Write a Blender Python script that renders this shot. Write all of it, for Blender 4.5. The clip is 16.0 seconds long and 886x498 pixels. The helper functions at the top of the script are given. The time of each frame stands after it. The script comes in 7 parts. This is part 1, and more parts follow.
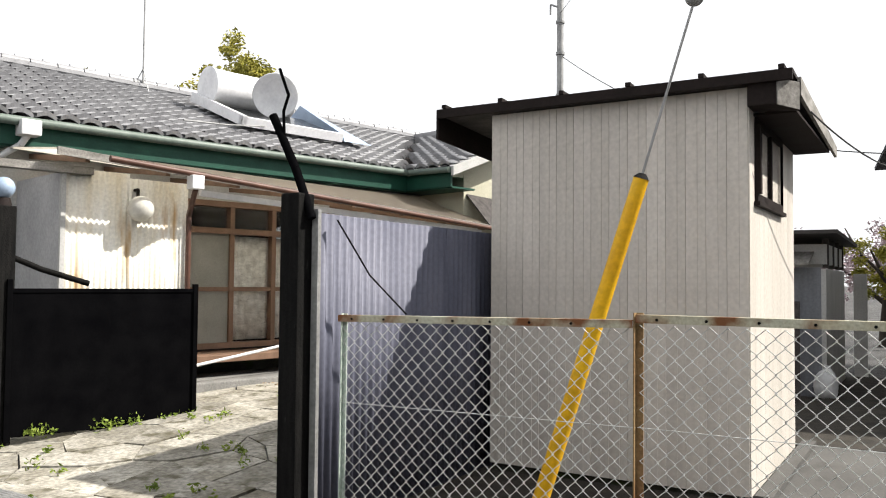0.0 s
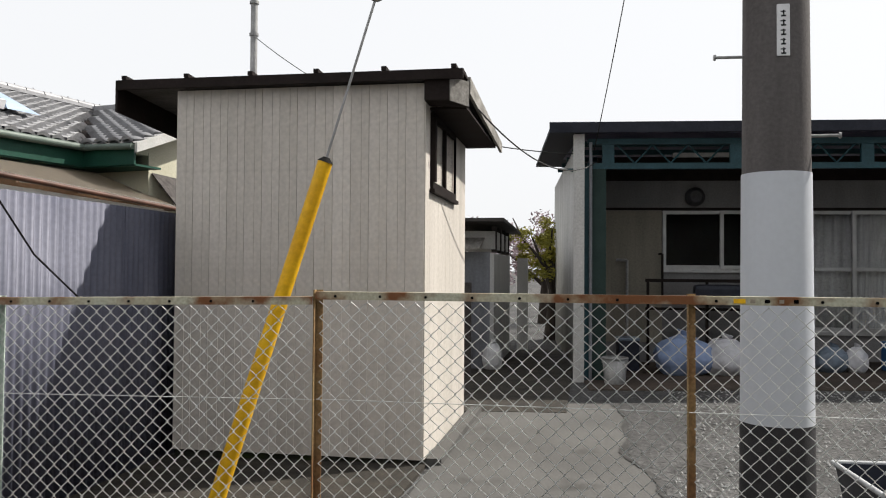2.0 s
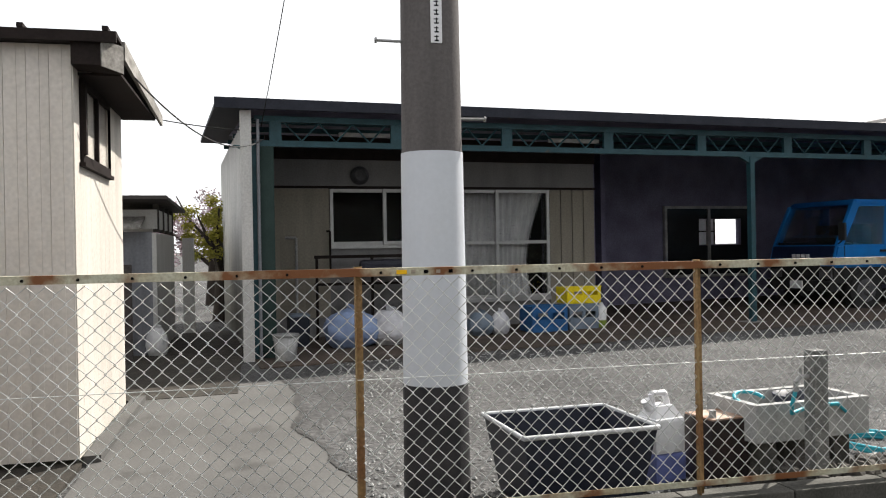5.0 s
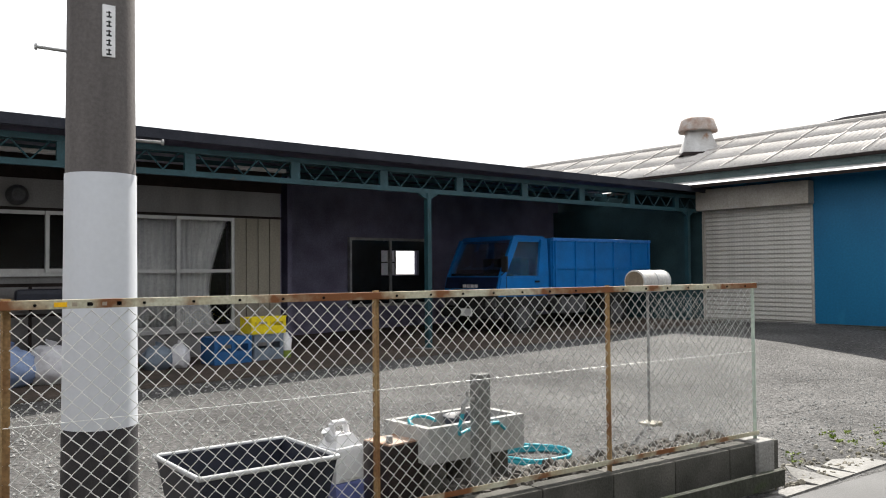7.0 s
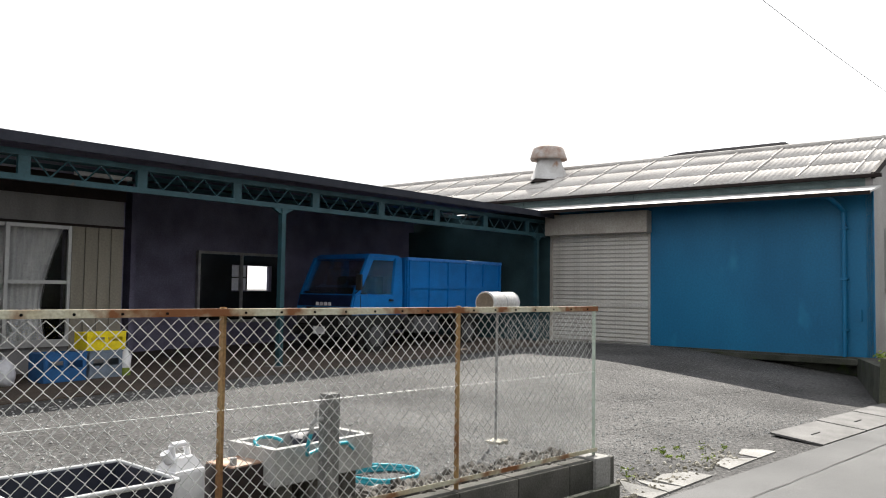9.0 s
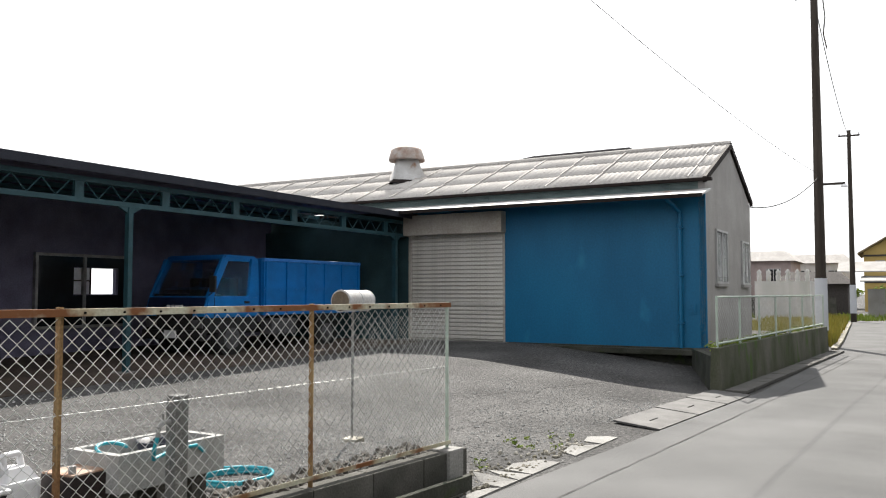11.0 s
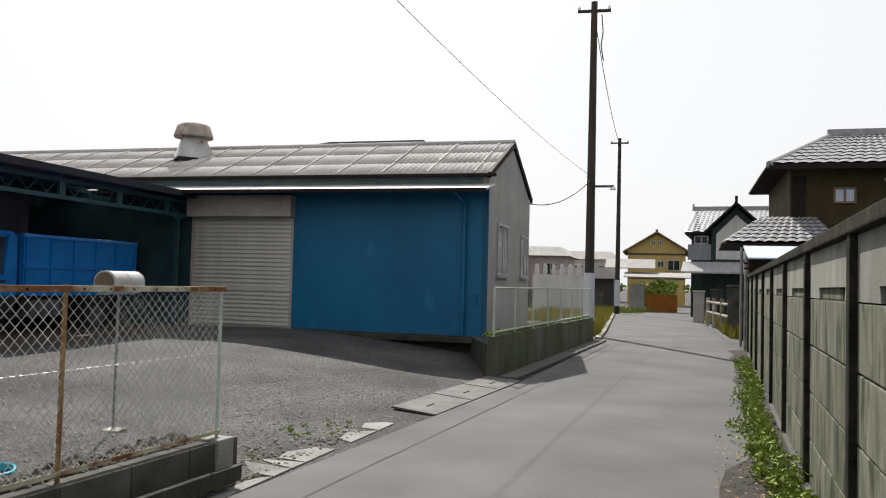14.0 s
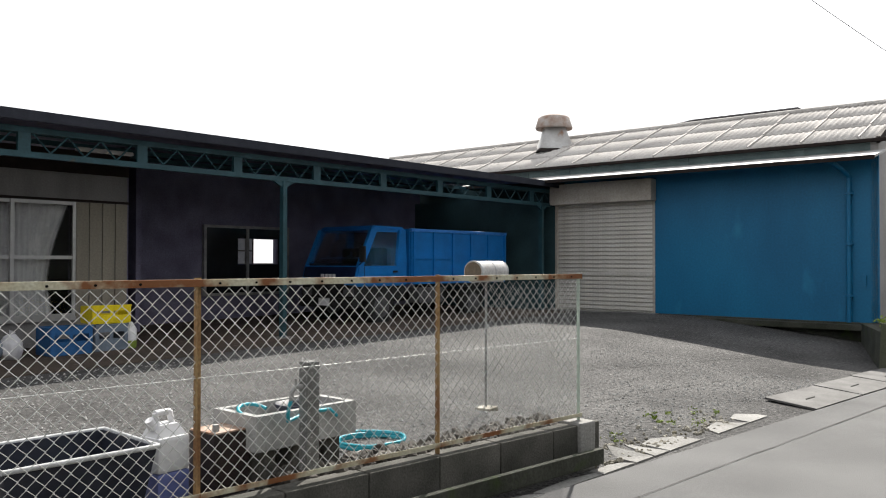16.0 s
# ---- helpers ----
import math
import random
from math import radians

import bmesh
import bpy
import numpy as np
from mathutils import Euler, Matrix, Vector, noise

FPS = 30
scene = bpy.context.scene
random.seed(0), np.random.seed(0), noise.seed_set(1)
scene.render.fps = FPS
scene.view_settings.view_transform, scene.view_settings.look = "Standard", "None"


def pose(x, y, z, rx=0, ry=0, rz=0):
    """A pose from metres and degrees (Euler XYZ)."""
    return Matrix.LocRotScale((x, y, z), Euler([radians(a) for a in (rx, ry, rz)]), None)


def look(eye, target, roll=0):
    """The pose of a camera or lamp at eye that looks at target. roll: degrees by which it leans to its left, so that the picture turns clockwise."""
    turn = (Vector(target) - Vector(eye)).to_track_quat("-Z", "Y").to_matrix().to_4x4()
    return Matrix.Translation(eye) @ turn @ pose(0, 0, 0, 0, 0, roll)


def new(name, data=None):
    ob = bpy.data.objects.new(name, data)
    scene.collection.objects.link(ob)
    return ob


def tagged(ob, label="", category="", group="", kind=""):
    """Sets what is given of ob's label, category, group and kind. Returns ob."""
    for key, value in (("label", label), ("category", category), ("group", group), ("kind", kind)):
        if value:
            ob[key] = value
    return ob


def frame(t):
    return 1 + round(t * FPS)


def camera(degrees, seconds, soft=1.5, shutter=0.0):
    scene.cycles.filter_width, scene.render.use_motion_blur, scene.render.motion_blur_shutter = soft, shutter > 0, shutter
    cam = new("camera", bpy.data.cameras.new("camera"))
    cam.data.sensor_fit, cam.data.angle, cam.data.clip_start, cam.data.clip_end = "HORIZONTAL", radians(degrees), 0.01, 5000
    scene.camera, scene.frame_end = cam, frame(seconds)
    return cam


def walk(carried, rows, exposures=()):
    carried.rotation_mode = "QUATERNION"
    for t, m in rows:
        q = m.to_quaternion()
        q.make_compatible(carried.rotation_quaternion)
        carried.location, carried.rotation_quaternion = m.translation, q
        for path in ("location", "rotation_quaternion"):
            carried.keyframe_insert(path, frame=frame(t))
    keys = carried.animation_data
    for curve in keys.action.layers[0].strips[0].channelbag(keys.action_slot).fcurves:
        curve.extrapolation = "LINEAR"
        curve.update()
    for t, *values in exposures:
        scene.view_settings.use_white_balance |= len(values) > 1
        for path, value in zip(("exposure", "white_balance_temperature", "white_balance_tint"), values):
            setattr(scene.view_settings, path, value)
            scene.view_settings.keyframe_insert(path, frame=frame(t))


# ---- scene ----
cam = camera(57.2, 16.0, soft=1.1)
PATH = [
    (0, (-0.107, -0.1, 1.714), (-1.142, 1.609, 1.794), 0.5),
    (0.5, (-0.139, -0.092, 1.727), (-0.979, 1.719, 1.852), 1.0),
    (1, (-0.102, -0.115, 1.714), (-0.713, 1.786, 1.817), 1.3),
    (1.5, (-0.041, -0.172, 1.686), (-0.486, 1.777, 1.747), 0.8),
    (2, (-0.011, -0.177, 1.678), (-0.357, 1.793, 1.729), 0.4),
    (2.5, (0.012, -0.192, 1.673), (-0.29, 1.785, 1.707), -0.2),
    (3, (0.004, -0.165, 1.675), (0.008, 1.834, 1.722), -0.2),
    (3.5, (-0.025, -0.135, 1.672), (0.225, 1.849, 1.695), -0.8),
    (6, (0.014, -0.19, 1.66), (0.756, 1.667, 1.676), -0.7),
    (6.5, (0.025, -0.185, 1.672), (1.045, 1.532, 1.766), -1.4),
    (7, (0.023, -0.159, 1.672), (1.165, 1.482, 1.729), -0.5),
    (7.5, (0.017, -0.15, 1.677), (1.183, 1.474, 1.724), 0.3),
    (8, (0.022, -0.162, 1.676), (1.263, 1.405, 1.739), 0.5),
    (8.5, (0.027, -0.16, 1.681), (1.369, 1.32, 1.769), 0.8),
    (11, (0.014, -0.242, 1.648), (1.646, 0.909, 1.756), 0.0),
    (11.5, (0.007, -0.266, 1.654), (1.738, 0.727, 1.775), 0.3),
    (12, (0.025, -0.29, 1.655), (1.852, 0.515, 1.777), 0.1),
    (12.5, (0.061, -0.294, 1.657), (1.953, 0.345, 1.772), 0.3),
    (13, (0.06, -0.301, 1.654), (1.993, 0.202, 1.751), 0.8),
    (13.5, (0.066, -0.287, 1.651), (2.013, 0.165, 1.729), 0.9),
    (14, (0.103, -0.309, 1.646), (1.972, 0.397, 1.729), 1.5),
    (14.5, (0.161, -0.361, 1.653), (1.874, 0.669, 1.732), 1.9),
    (15, (0.159, -0.394, 1.659), (1.724, 0.85, 1.729), 1.2),
    (15.5, (0.143, -0.382, 1.668), (1.608, 0.979, 1.704), 0.5),
    (16, (0.156, -0.38, 1.663), (1.544, 1.059, 1.695), 0.1),
]
walk(cam, [(t, look(eye, target, roll)) for t, eye, target, roll in PATH],
     exposures=[(0, 0.8), (1, 0.65), (2, 0.45), (3.5, 0.6), (6, 1.0), (7, 1.03), (8.5, 1.03), (11, 0.92), (12, 0.63), (12.5, 0.46), (13.5, 0.33), (14, 0.36), (14.5, 0.46), (15, 0.58), (16, 0.78)])

# ---- world and light ----
world = bpy.data.worlds.new("sky")
scene.world = world
world.use_nodes = True
wn, wl = world.node_tree.nodes, world.node_tree.links
SUN_DIR = Vector((0.82, 0.52, 1.0)).normalized()
sky = wn.new("ShaderNodeTexSky")
sky.sky_type = "NISHITA"
sky.sun_disc = False
sky.sun_elevation = math.asin(SUN_DIR.z)
sky.sun_rotation = math.atan2(SUN_DIR.x, SUN_DIR.y)
sky.air_density, sky.dust_density, sky.ozone_density = 1.0, 4.0, 0.6
haze = wn.new("ShaderNodeHueSaturation")
haze.inputs["Saturation"].default_value = 0.45
wl.new(sky.outputs[0], haze.inputs["Color"])
veil = wn.new("ShaderNodeMix")
veil.data_type = "RGBA"
veil.inputs["Factor"].default_value = 0.9
veil.inputs["B"].default_value = (5.5, 5.55, 5.65, 1.0)
wl.new(haze.outputs[0], veil.inputs["A"])
wl.new(veil.outputs["Result"], wn["Background"].inputs["Color"])
wn["Background"].inputs["Strength"].default_value = 0.13
sun = new("sun", bpy.data.lights.new("sun", "SUN"))
sun.data.energy, sun.data.angle, sun.data.color = 5.0, radians(0.6), (1.0, 0.95, 0.87)
sun.matrix_world = look(SUN_DIR * 60, (0, 0, 0))


# ---- materials ----
def rgb(c):
    return (c[0], c[1], c[2], 1.0)


def mat(name, col, col2=None, rough=0.7, scale=6.0, amount=0.5, fine=60.0, bump=0.15, metal=0.0, streak=(1, 1, 1), jitter=0.0, spots=None, spot_scale=3.0, spot_cut=0.6, coord="Object", depth=0.01, spec=0.3):
    """Two scales of noise between two colours, a spot layer, a fine relief, and a shift of value from piece to piece."""
    m = bpy.data.materials.new(name)
    m.use_nodes = True
    n, l = m.node_tree.nodes, m.node_tree.links
    b = n["Principled BSDF"]
    tc = n.new("ShaderNodeTexCoord")
    mp = n.new("ShaderNodeMapping")
    mp.inputs["Scale"].default_value = streak
    l.new(tc.outputs[coord], mp.inputs["Vector"])
    if jitter:
        who = n.new("ShaderNodeObjectInfo")
        away = n.new("ShaderNodeMath")
        away.operation = "MULTIPLY"
        away.inputs[1].default_value = 57.0
        l.new(who.outputs["Random"], away.inputs[0])
        l.new(away.outputs[0], mp.inputs["Location"])
    big = n.new("ShaderNodeTexNoise")
    big.inputs["Scale"].default_value, big.inputs["Detail"].default_value = scale, 6
    l.new(mp.outputs[0], big.inputs["Vector"])
    small = n.new("ShaderNodeTexNoise")
    small.inputs["Scale"].default_value, small.inputs["Detail"].default_value = fine, 4
    l.new(tc.outputs[coord], small.inputs["Vector"])
    ramp = n.new("ShaderNodeMapRange")
    ramp.inputs["From Min"].default_value, ramp.inputs["From Max"].default_value = 0.32, 0.68
    l.new(big.outputs["Fac"], ramp.inputs["Value"])
    mix = n.new("ShaderNodeMix")
    mix.data_type = "RGBA"
    c2 = col2 or tuple(v * (1 - 0.35 * amount) for v in col)
    mix.inputs["A"].default_value, mix.inputs["B"].default_value = rgb(col), rgb(c2)
    l.new(ramp.outputs[0], mix.inputs["Factor"])
    out = mix.outputs["Result"]
    fr = n.new("ShaderNodeMapRange")
    fr.inputs["From Min"].default_value, fr.inputs["From Max"].default_value = 0.3, 0.7
    fr.inputs["To Min"].default_value, fr.inputs["To Max"].default_value = 1 - 0.35 * amount, 1 + 0.25 * amount
    l.new(small.outputs["Fac"], fr.inputs["Value"])
    hv = n.new("ShaderNodeHueSaturation")
    l.new(out, hv.inputs["Color"])
    if jitter:
        info = n.new("ShaderNodeObjectInfo")
        jr = n.new("ShaderNodeMapRange")
        jr.inputs["To Min"].default_value, jr.inputs["To Max"].default_value = 1 - jitter, 1 + jitter
        l.new(info.outputs["Random"], jr.inputs["Value"])
        mul = n.new("ShaderNodeMath")
        mul.operation = "MULTIPLY"
        l.new(jr.outputs[0], mul.inputs[0])
        l.new(fr.outputs[0], mul.inputs[1])
        l.new(mul.outputs[0], hv.inputs["Value"])
    else:
        l.new(fr.outputs[0], hv.inputs["Value"])
    out = hv.outputs[0]
    if spots:
        sp = n.new("ShaderNodeTexNoise")
        sp.inputs["Scale"].default_value, sp.inputs["Detail"].default_value = spot_scale, 8
        l.new(mp.outputs[0], sp.inputs["Vector"])
        sr = n.new("ShaderNodeMapRange")
        sr.inputs["From Min"].default_value, sr.inputs["From Max"].default_value = spot_cut, spot_cut + 0.1
        l.new(sp.outputs["Fac"], sr.inputs["Value"])
        mx = n.new("ShaderNodeMix")
        mx.data_type = "RGBA"
        l.new(sr.outputs[0], mx.inputs["Factor"])
        l.new(out, mx.inputs["A"])
        mx.inputs["B"].default_value = rgb(spots)
        out = mx.outputs["Result"]
    l.new(out, b.inputs["Base Color"])
    rr = n.new("ShaderNodeMapRange")
    rr.inputs["To Min"].default_value, rr.inputs["To Max"].default_value = max(rough - 0.12, 0.02), min(rough + 0.12, 1)
    l.new(big.outputs["Fac"], rr.inputs["Value"])
    l.new(rr.outputs[0], b.inputs["Roughness"])
    b.inputs["Metallic"].default_value = metal
    b.inputs["Specular IOR Level"].default_value = spec
    if bump:
        bp = n.new("ShaderNodeBump")
        bp.inputs["Strength"].default_value, bp.inputs["Distance"].default_value = bump, depth
        l.new(small.outputs["Fac"], bp.inputs["Height"])
        l.new(bp.outputs[0], b.inputs["Normal"])
    return m


M = {}
M["road"] = mat("road_asphalt", (0.10, 0.10, 0.101), (0.075, 0.075, 0.076), 0.85, 0.7, 0.5, 90, 0.35, spots=(0.065, 0.065, 0.065), spot_scale=0.5, spot_cut=0.62)
M["yard"] = mat("yard_gravel_asphalt", (0.085, 0.083, 0.082), (0.040, 0.039, 0.039), 0.9, 0.7, 2.0, 26, 1.0, spots=(0.15, 0.147, 0.143), spot_scale=18, spot_cut=0.595, depth=0.04)
M["concrete"] = mat("worn_concrete", (0.265, 0.26, 0.25), (0.15, 0.147, 0.14), 0.9, 1.2, 0.7, 45, 0.4, spots=(0.12, 0.115, 0.10), spot_scale=2.2, spot_cut=0.64)
M["concrete_dark"] = mat("damp_mossy_concrete", (0.055, 0.056, 0.046), (0.022, 0.025, 0.017), 0.92, 2.2, 0.8, 40, 0.5, spots=(0.03, 0.045, 0.012), spot_scale=3, spot_cut=0.6)
M["block"] = mat("grey_block", (0.105, 0.10, 0.09), (0.05, 0.05, 0.043), 0.92, 3, 0.8, 70, 0.5, jitter=0.12)
M["panel"] = mat("mossy_concrete_panel", (0.165, 0.168, 0.132), (0.062, 0.069, 0.037), 0.9, 3.0, 0.8, 90, 0.15, streak=(2.0, 1, 0.55), jitter=0.15, spots=(0.022, 0.030, 0.010), spot_scale=2.4, spot_cut=0.52)
M["paneltop"] = mat("pale_concrete_panel", (0.23, 0.232, 0.21), (0.15, 0.152, 0.125), 0.9, 1.8, 0.7, 90, 0.15, streak=(2.0, 1, 0.5), jitter=0.12, spots=(0.05, 0.056, 0.03), spot_scale=1.8, spot_cut=0.6)
M["cap"] = mat("blackened_concrete", (0.050, 0.046, 0.036), (0.018, 0.018, 0.014), 0.95, 6, 1.0, 60, 0.6, jitter=0.2, spec=0.05, spots=(0.11, 0.10, 0.085), spot_scale=14, spot_cut=0.7)
M["board"] = mat("cream_metal_siding", (0.55, 0.51, 0.465), (0.47, 0.435, 0.39), 0.55, 1.1, 0.3, 30, 0.08, streak=(3, 3, 0.5), jitter=0.05, spots=(0.38, 0.30, 0.2), spot_scale=1.3, spot_cut=0.7)
M["darkmetal"] = mat("dark_brown_sheet", (0.014, 0.011, 0.01), (0.024, 0.018, 0.017), 0.7, 5, 0.6, 50, 0.1, spec=0.08)
M["roofsheet"] = mat("dark_blue_grey_sheet", (0.020, 0.022, 0.030), (0.032, 0.034, 0.044), 0.7, 4, 0.6, 50, 0.1, spec=0.1)
M["soffit"] = mat("weathered_board", (0.07, 0.062, 0.058), (0.035, 0.03, 0.03), 0.8, 3, 0.7, 40, 0.3, streak=(1, 4, 4))
M["barge"] = mat("grey_weathered_plank", (0.30, 0.285, 0.265), (0.15, 0.14, 0.125), 0.8, 4, 0.8, 50, 0.3, streak=(4, 1, 4))
M["corr"] = mat("galvanised_corrugated", (0.115, 0.118, 0.155), (0.078, 0.082, 0.115), 0.6, 2, 0.4, 30, 0.05, metal=0.15, streak=(2, 2, 0.4))
M["black"] = mat("black_paint", (0.0025, 0.0025, 0.003), (0.0045, 0.0045, 0.005), 0.8, 4, 0.5, 50, 0.1, spec=0.0)
M["blackwood"] = mat("charred_timber", (0.009, 0.0085, 0.008), (0.004, 0.004, 0.004), 0.85, 8, 0.8, 60, 0.5, streak=(3, 3, 0.4), spots=(0.06, 0.06, 0.055), spot_scale=12, spot_cut=0.7, spec=0.1)
M["rust"] = mat("rusted_pale_green_steel", (0.46, 0.47, 0.38), (0.34, 0.27, 0.16), 0.65, 3, 0.7, 60, 0.2, spots=(0.16, 0.062, 0.022), spot_scale=3.2, spot_cut=0.5)
M["rust2"] = mat("brown_rusted_steel", (0.17, 0.075, 0.030), (0.34, 0.25, 0.12), 0.75, 7, 0.9, 60, 0.3, streak=(1, 1, 0.3), spots=(0.05, 0.022, 0.012), spot_scale=5, spot_cut=0.58)
M["greenpost"] = mat("pale_green_steel", (0.45, 0.52, 0.46), (0.34, 0.40, 0.35), 0.55, 6, 0.6, 60, 0.15, spots=(0.25, 0.12, 0.05), spot_scale=6, spot_cut=0.66)
M["wire"] = mat("galvanised_wire", (0.66, 0.67, 0.66), (0.48, 0.49, 0.48), 0.45, 8, 0.4, 60, 0.0, metal=0.25)
M["polec"] = mat("pole_concrete", (0.12, 0.11, 0.108), (0.085, 0.078, 0.077), 0.85, 3, 0.4, 60, 0.2, streak=(3, 3, 0.3), spec=0.15)
M["polew"] = mat("pole_white_sheet", (0.50, 0.52, 0.56), (0.46, 0.48, 0.515), 0.7, 2, 0.08, 40, 0.03, streak=(2, 2, 0.3), spec=0.2)
M["poled"] = mat("pole_dark_sheet", (0.045, 0.042, 0.045), (0.02, 0.02, 0.022), 0.8, 5, 0.5, 120, 0.6)
M["yellow"] = mat("yellow_guard_plastic", (0.78, 0.45, 0.01), (0.66, 0.35, 0.008), 0.45, 4, 0.4, 30, 0.05, spots=(0.35, 0.2, 0.03), spot_scale=6, spot_cut=0.7)
M["teal"] = mat("dark_teal_steel", (0.020, 0.066, 0.082), (0.014, 0.045, 0.056), 0.5, 4, 0.6, 40, 0.1, spots=(0.06, 0.045, 0.03), spot_scale=5, spot_cut=0.7)
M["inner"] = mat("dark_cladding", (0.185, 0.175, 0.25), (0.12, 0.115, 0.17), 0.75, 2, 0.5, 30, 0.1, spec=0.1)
M["white"] = mat("off_white_board", (0.5, 0.49, 0.48), (0.4, 0.4, 0.385), 0.65, 1.5, 0.4, 40, 0.1, streak=(2, 2, 0.5))
M["plaster"] = mat("grey_render_wall", (0.33, 0.32, 0.31), (0.26, 0.25, 0.24), 0.9, 1.2, 0.5, 70, 0.35, spots=(0.2, 0.19, 0.18), spot_scale=1.4, spot_cut=0.66)
M["alu"] = mat("aluminium_frame", (0.42, 0.42, 0.42), (0.34, 0.34, 0.34), 0.4, 5, 0.3, 40, 0.0, metal=0.5)
M["bronze"] = mat("brown_timber_frame", (0.2, 0.12, 0.08), (0.14, 0.085, 0.055), 0.6, 5, 0.5, 60, 0.15, streak=(1, 1, 0.3))
M["bluewall"] = mat("blue_painted_sheet", (0.006, 0.13, 0.265), (0.005, 0.10, 0.215), 0.5, 0.8, 0.35, 25, 0.06, streak=(1, 1, 0.5), spots=(0.012, 0.16, 0.30), spot_scale=1.2, spot_cut=0.66)
M["bluetruck"] = mat("blue_lorry_paint", (0.006, 0.15, 0.46), (0.005, 0.12, 0.36), 0.35, 3, 0.3, 30, 0.02)
M["slate"] = mat("grey_fibre_slate", (0.46, 0.44, 0.42), (0.36, 0.342, 0.325), 0.9, 1.6, 0.9, 40, 0.3, spots=(0.24, 0.225, 0.21), spot_scale=9, spot_cut=0.6)
M["tile"] = mat("grey_smoked_tile", (0.31, 0.31, 0.32), (0.20, 0.20, 0.21), 0.42, 5, 0.5, 50, 0.12, jitter=0.12, spec=0.5)
M["greenfascia"] = mat("green_painted_fascia", (0.008, 0.062, 0.04), (0.006, 0.045, 0.03), 0.55, 3, 0.4, 40, 0.1)
M["gutter"] = mat("grey_green_gutter", (0.14, 0.17, 0.15), (0.10, 0.13, 0.11), 0.5, 4, 0.4, 40, 0.05)
M["shutter"] = mat("shutter_slats", (0.55, 0.535, 0.50), (0.42, 0.40, 0.365), 0.6, 2, 0.5, 30, 0.08, spots=(0.25, 0.18, 0.13), spot_scale=2, spot_cut=0.64)
M["shutbox"] = mat("shutter_box", (0.42, 0.39, 0.35), (0.32, 0.29, 0.255), 0.7, 2, 0.5, 30, 0.1)
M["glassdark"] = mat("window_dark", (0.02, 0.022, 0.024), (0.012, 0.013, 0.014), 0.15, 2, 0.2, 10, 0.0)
M["fibreglass"] = mat("weathered_fibreglass", (0.26, 0.23, 0.20), (0.16, 0.14, 0.12), 0.7, 3, 0.7, 40, 0.1, streak=(1, 6, 1))
fn, fl = M["fibreglass"].node_tree.nodes, M["fibreglass"].node_tree.links
through_light = fn.new("ShaderNodeBsdfTranslucent")
through_light.inputs["Color"].default_value = (0.85, 0.82, 0.76, 1)
half = fn.new("ShaderNodeMixShader")
half.inputs[0].default_value = 0.75
fl.new(fn["Principled BSDF"].outputs[0], half.inputs[1])
fl.new(through_light.outputs[0], half.inputs[2])
fl.new(half.outputs[0], fn["Material Output"].inputs["Surface"])
M["curtain"] = mat("lace_curtain", (0.5, 0.5, 0.5), (0.33, 0.33, 0.34), 0.9, 3, 0.5, 30, 0.1, streak=(8, 8, 0.3))
M["screen"] = mat("insect_screen", (0.27, 0.265, 0.24), (0.2, 0.195, 0.175), 0.85, 2, 0.4, 60, 0.1)
M["tub"] = mat("dark_plastic_tub", (0.012, 0.015, 0.026), (0.020, 0.024, 0.038), 0.5, 5, 0.5, 30, 0.05)
M["rim"] = mat("scuffed_grey_rim", (0.46, 0.47, 0.48), (0.33, 0.34, 0.35), 0.6, 8, 0.5, 50, 0.1)
M["plastwhite"] = mat("white_polythene", (0.72, 0.72, 0.73), (0.6, 0.6, 0.62), 0.4, 5, 0.3, 20, 0.02)
M["liquid"] = mat("blue_liquid_level", (0.16, 0.19, 0.42), (0.11, 0.14, 0.34), 0.35, 5, 0.3, 20, 0.0)
M["hose"] = mat("turquoise_hose", (0.03, 0.34, 0.42), (0.02, 0.25, 0.32), 0.4, 5, 0.3, 20, 0.0)
M["tyre"] = mat("tyre_rubber", (0.012, 0.012, 0.012), (0.022, 0.022, 0.022), 0.85, 6, 0.5, 40, 0.2)
M["steel"] = mat("galvanised_steel", (0.34, 0.34, 0.335), (0.22, 0.22, 0.22), 0.5, 6, 0.5, 40, 0.08, metal=0.4)
M["grass"] = mat("dry_grass", (0.34, 0.28, 0.05), (0.2, 0.2, 0.035), 0.9, 2, 0.6, 30, 0.0, jitter=0.2)
M["leaf"] = mat("weed_leaf", (0.25, 0.31, 0.05), (0.11, 0.17, 0.022), 0.7, 5, 0.7, 20, 0.0)
M["soil"] = mat("leaf_litter_soil", (0.045, 0.038, 0.030), (0.020, 0.018, 0.015), 0.95, 5, 1.0, 50, 0.8, spots=(0.09, 0.075, 0.055), spot_scale=14, spot_cut=0.68)
M["apron"] = mat("bleached_concrete", (0.38, 0.36, 0.315), (0.17, 0.155, 0.12), 0.92, 2.2, 1.2, 22, 0.9, jitter=0.25, spots=(0.10, 0.09, 0.06), spot_scale=4, spot_cut=0.56)
M["rubble"] = mat("mixed_rubble", (0.11, 0.10, 0.088), (0.035, 0.032, 0.029), 0.95, 9, 0.9, 50, 0.5, spots=(0.22, 0.17, 0.07), spot_scale=11, spot_cut=0.68)
M["path"] = mat("trowelled_concrete", (0.10, 0.097, 0.092), (0.07, 0.068, 0.065), 0.9, 1.0, 0.5, 60, 0.3, spots=(0.05, 0.048, 0.045), spot_scale=1.8, spot_cut=0.62)
M["scar"] = mat("dark_tar", (0.05, 0.048, 0.046), (0.028, 0.027, 0.026), 0.9, 4, 0.8, 40, 0.7)
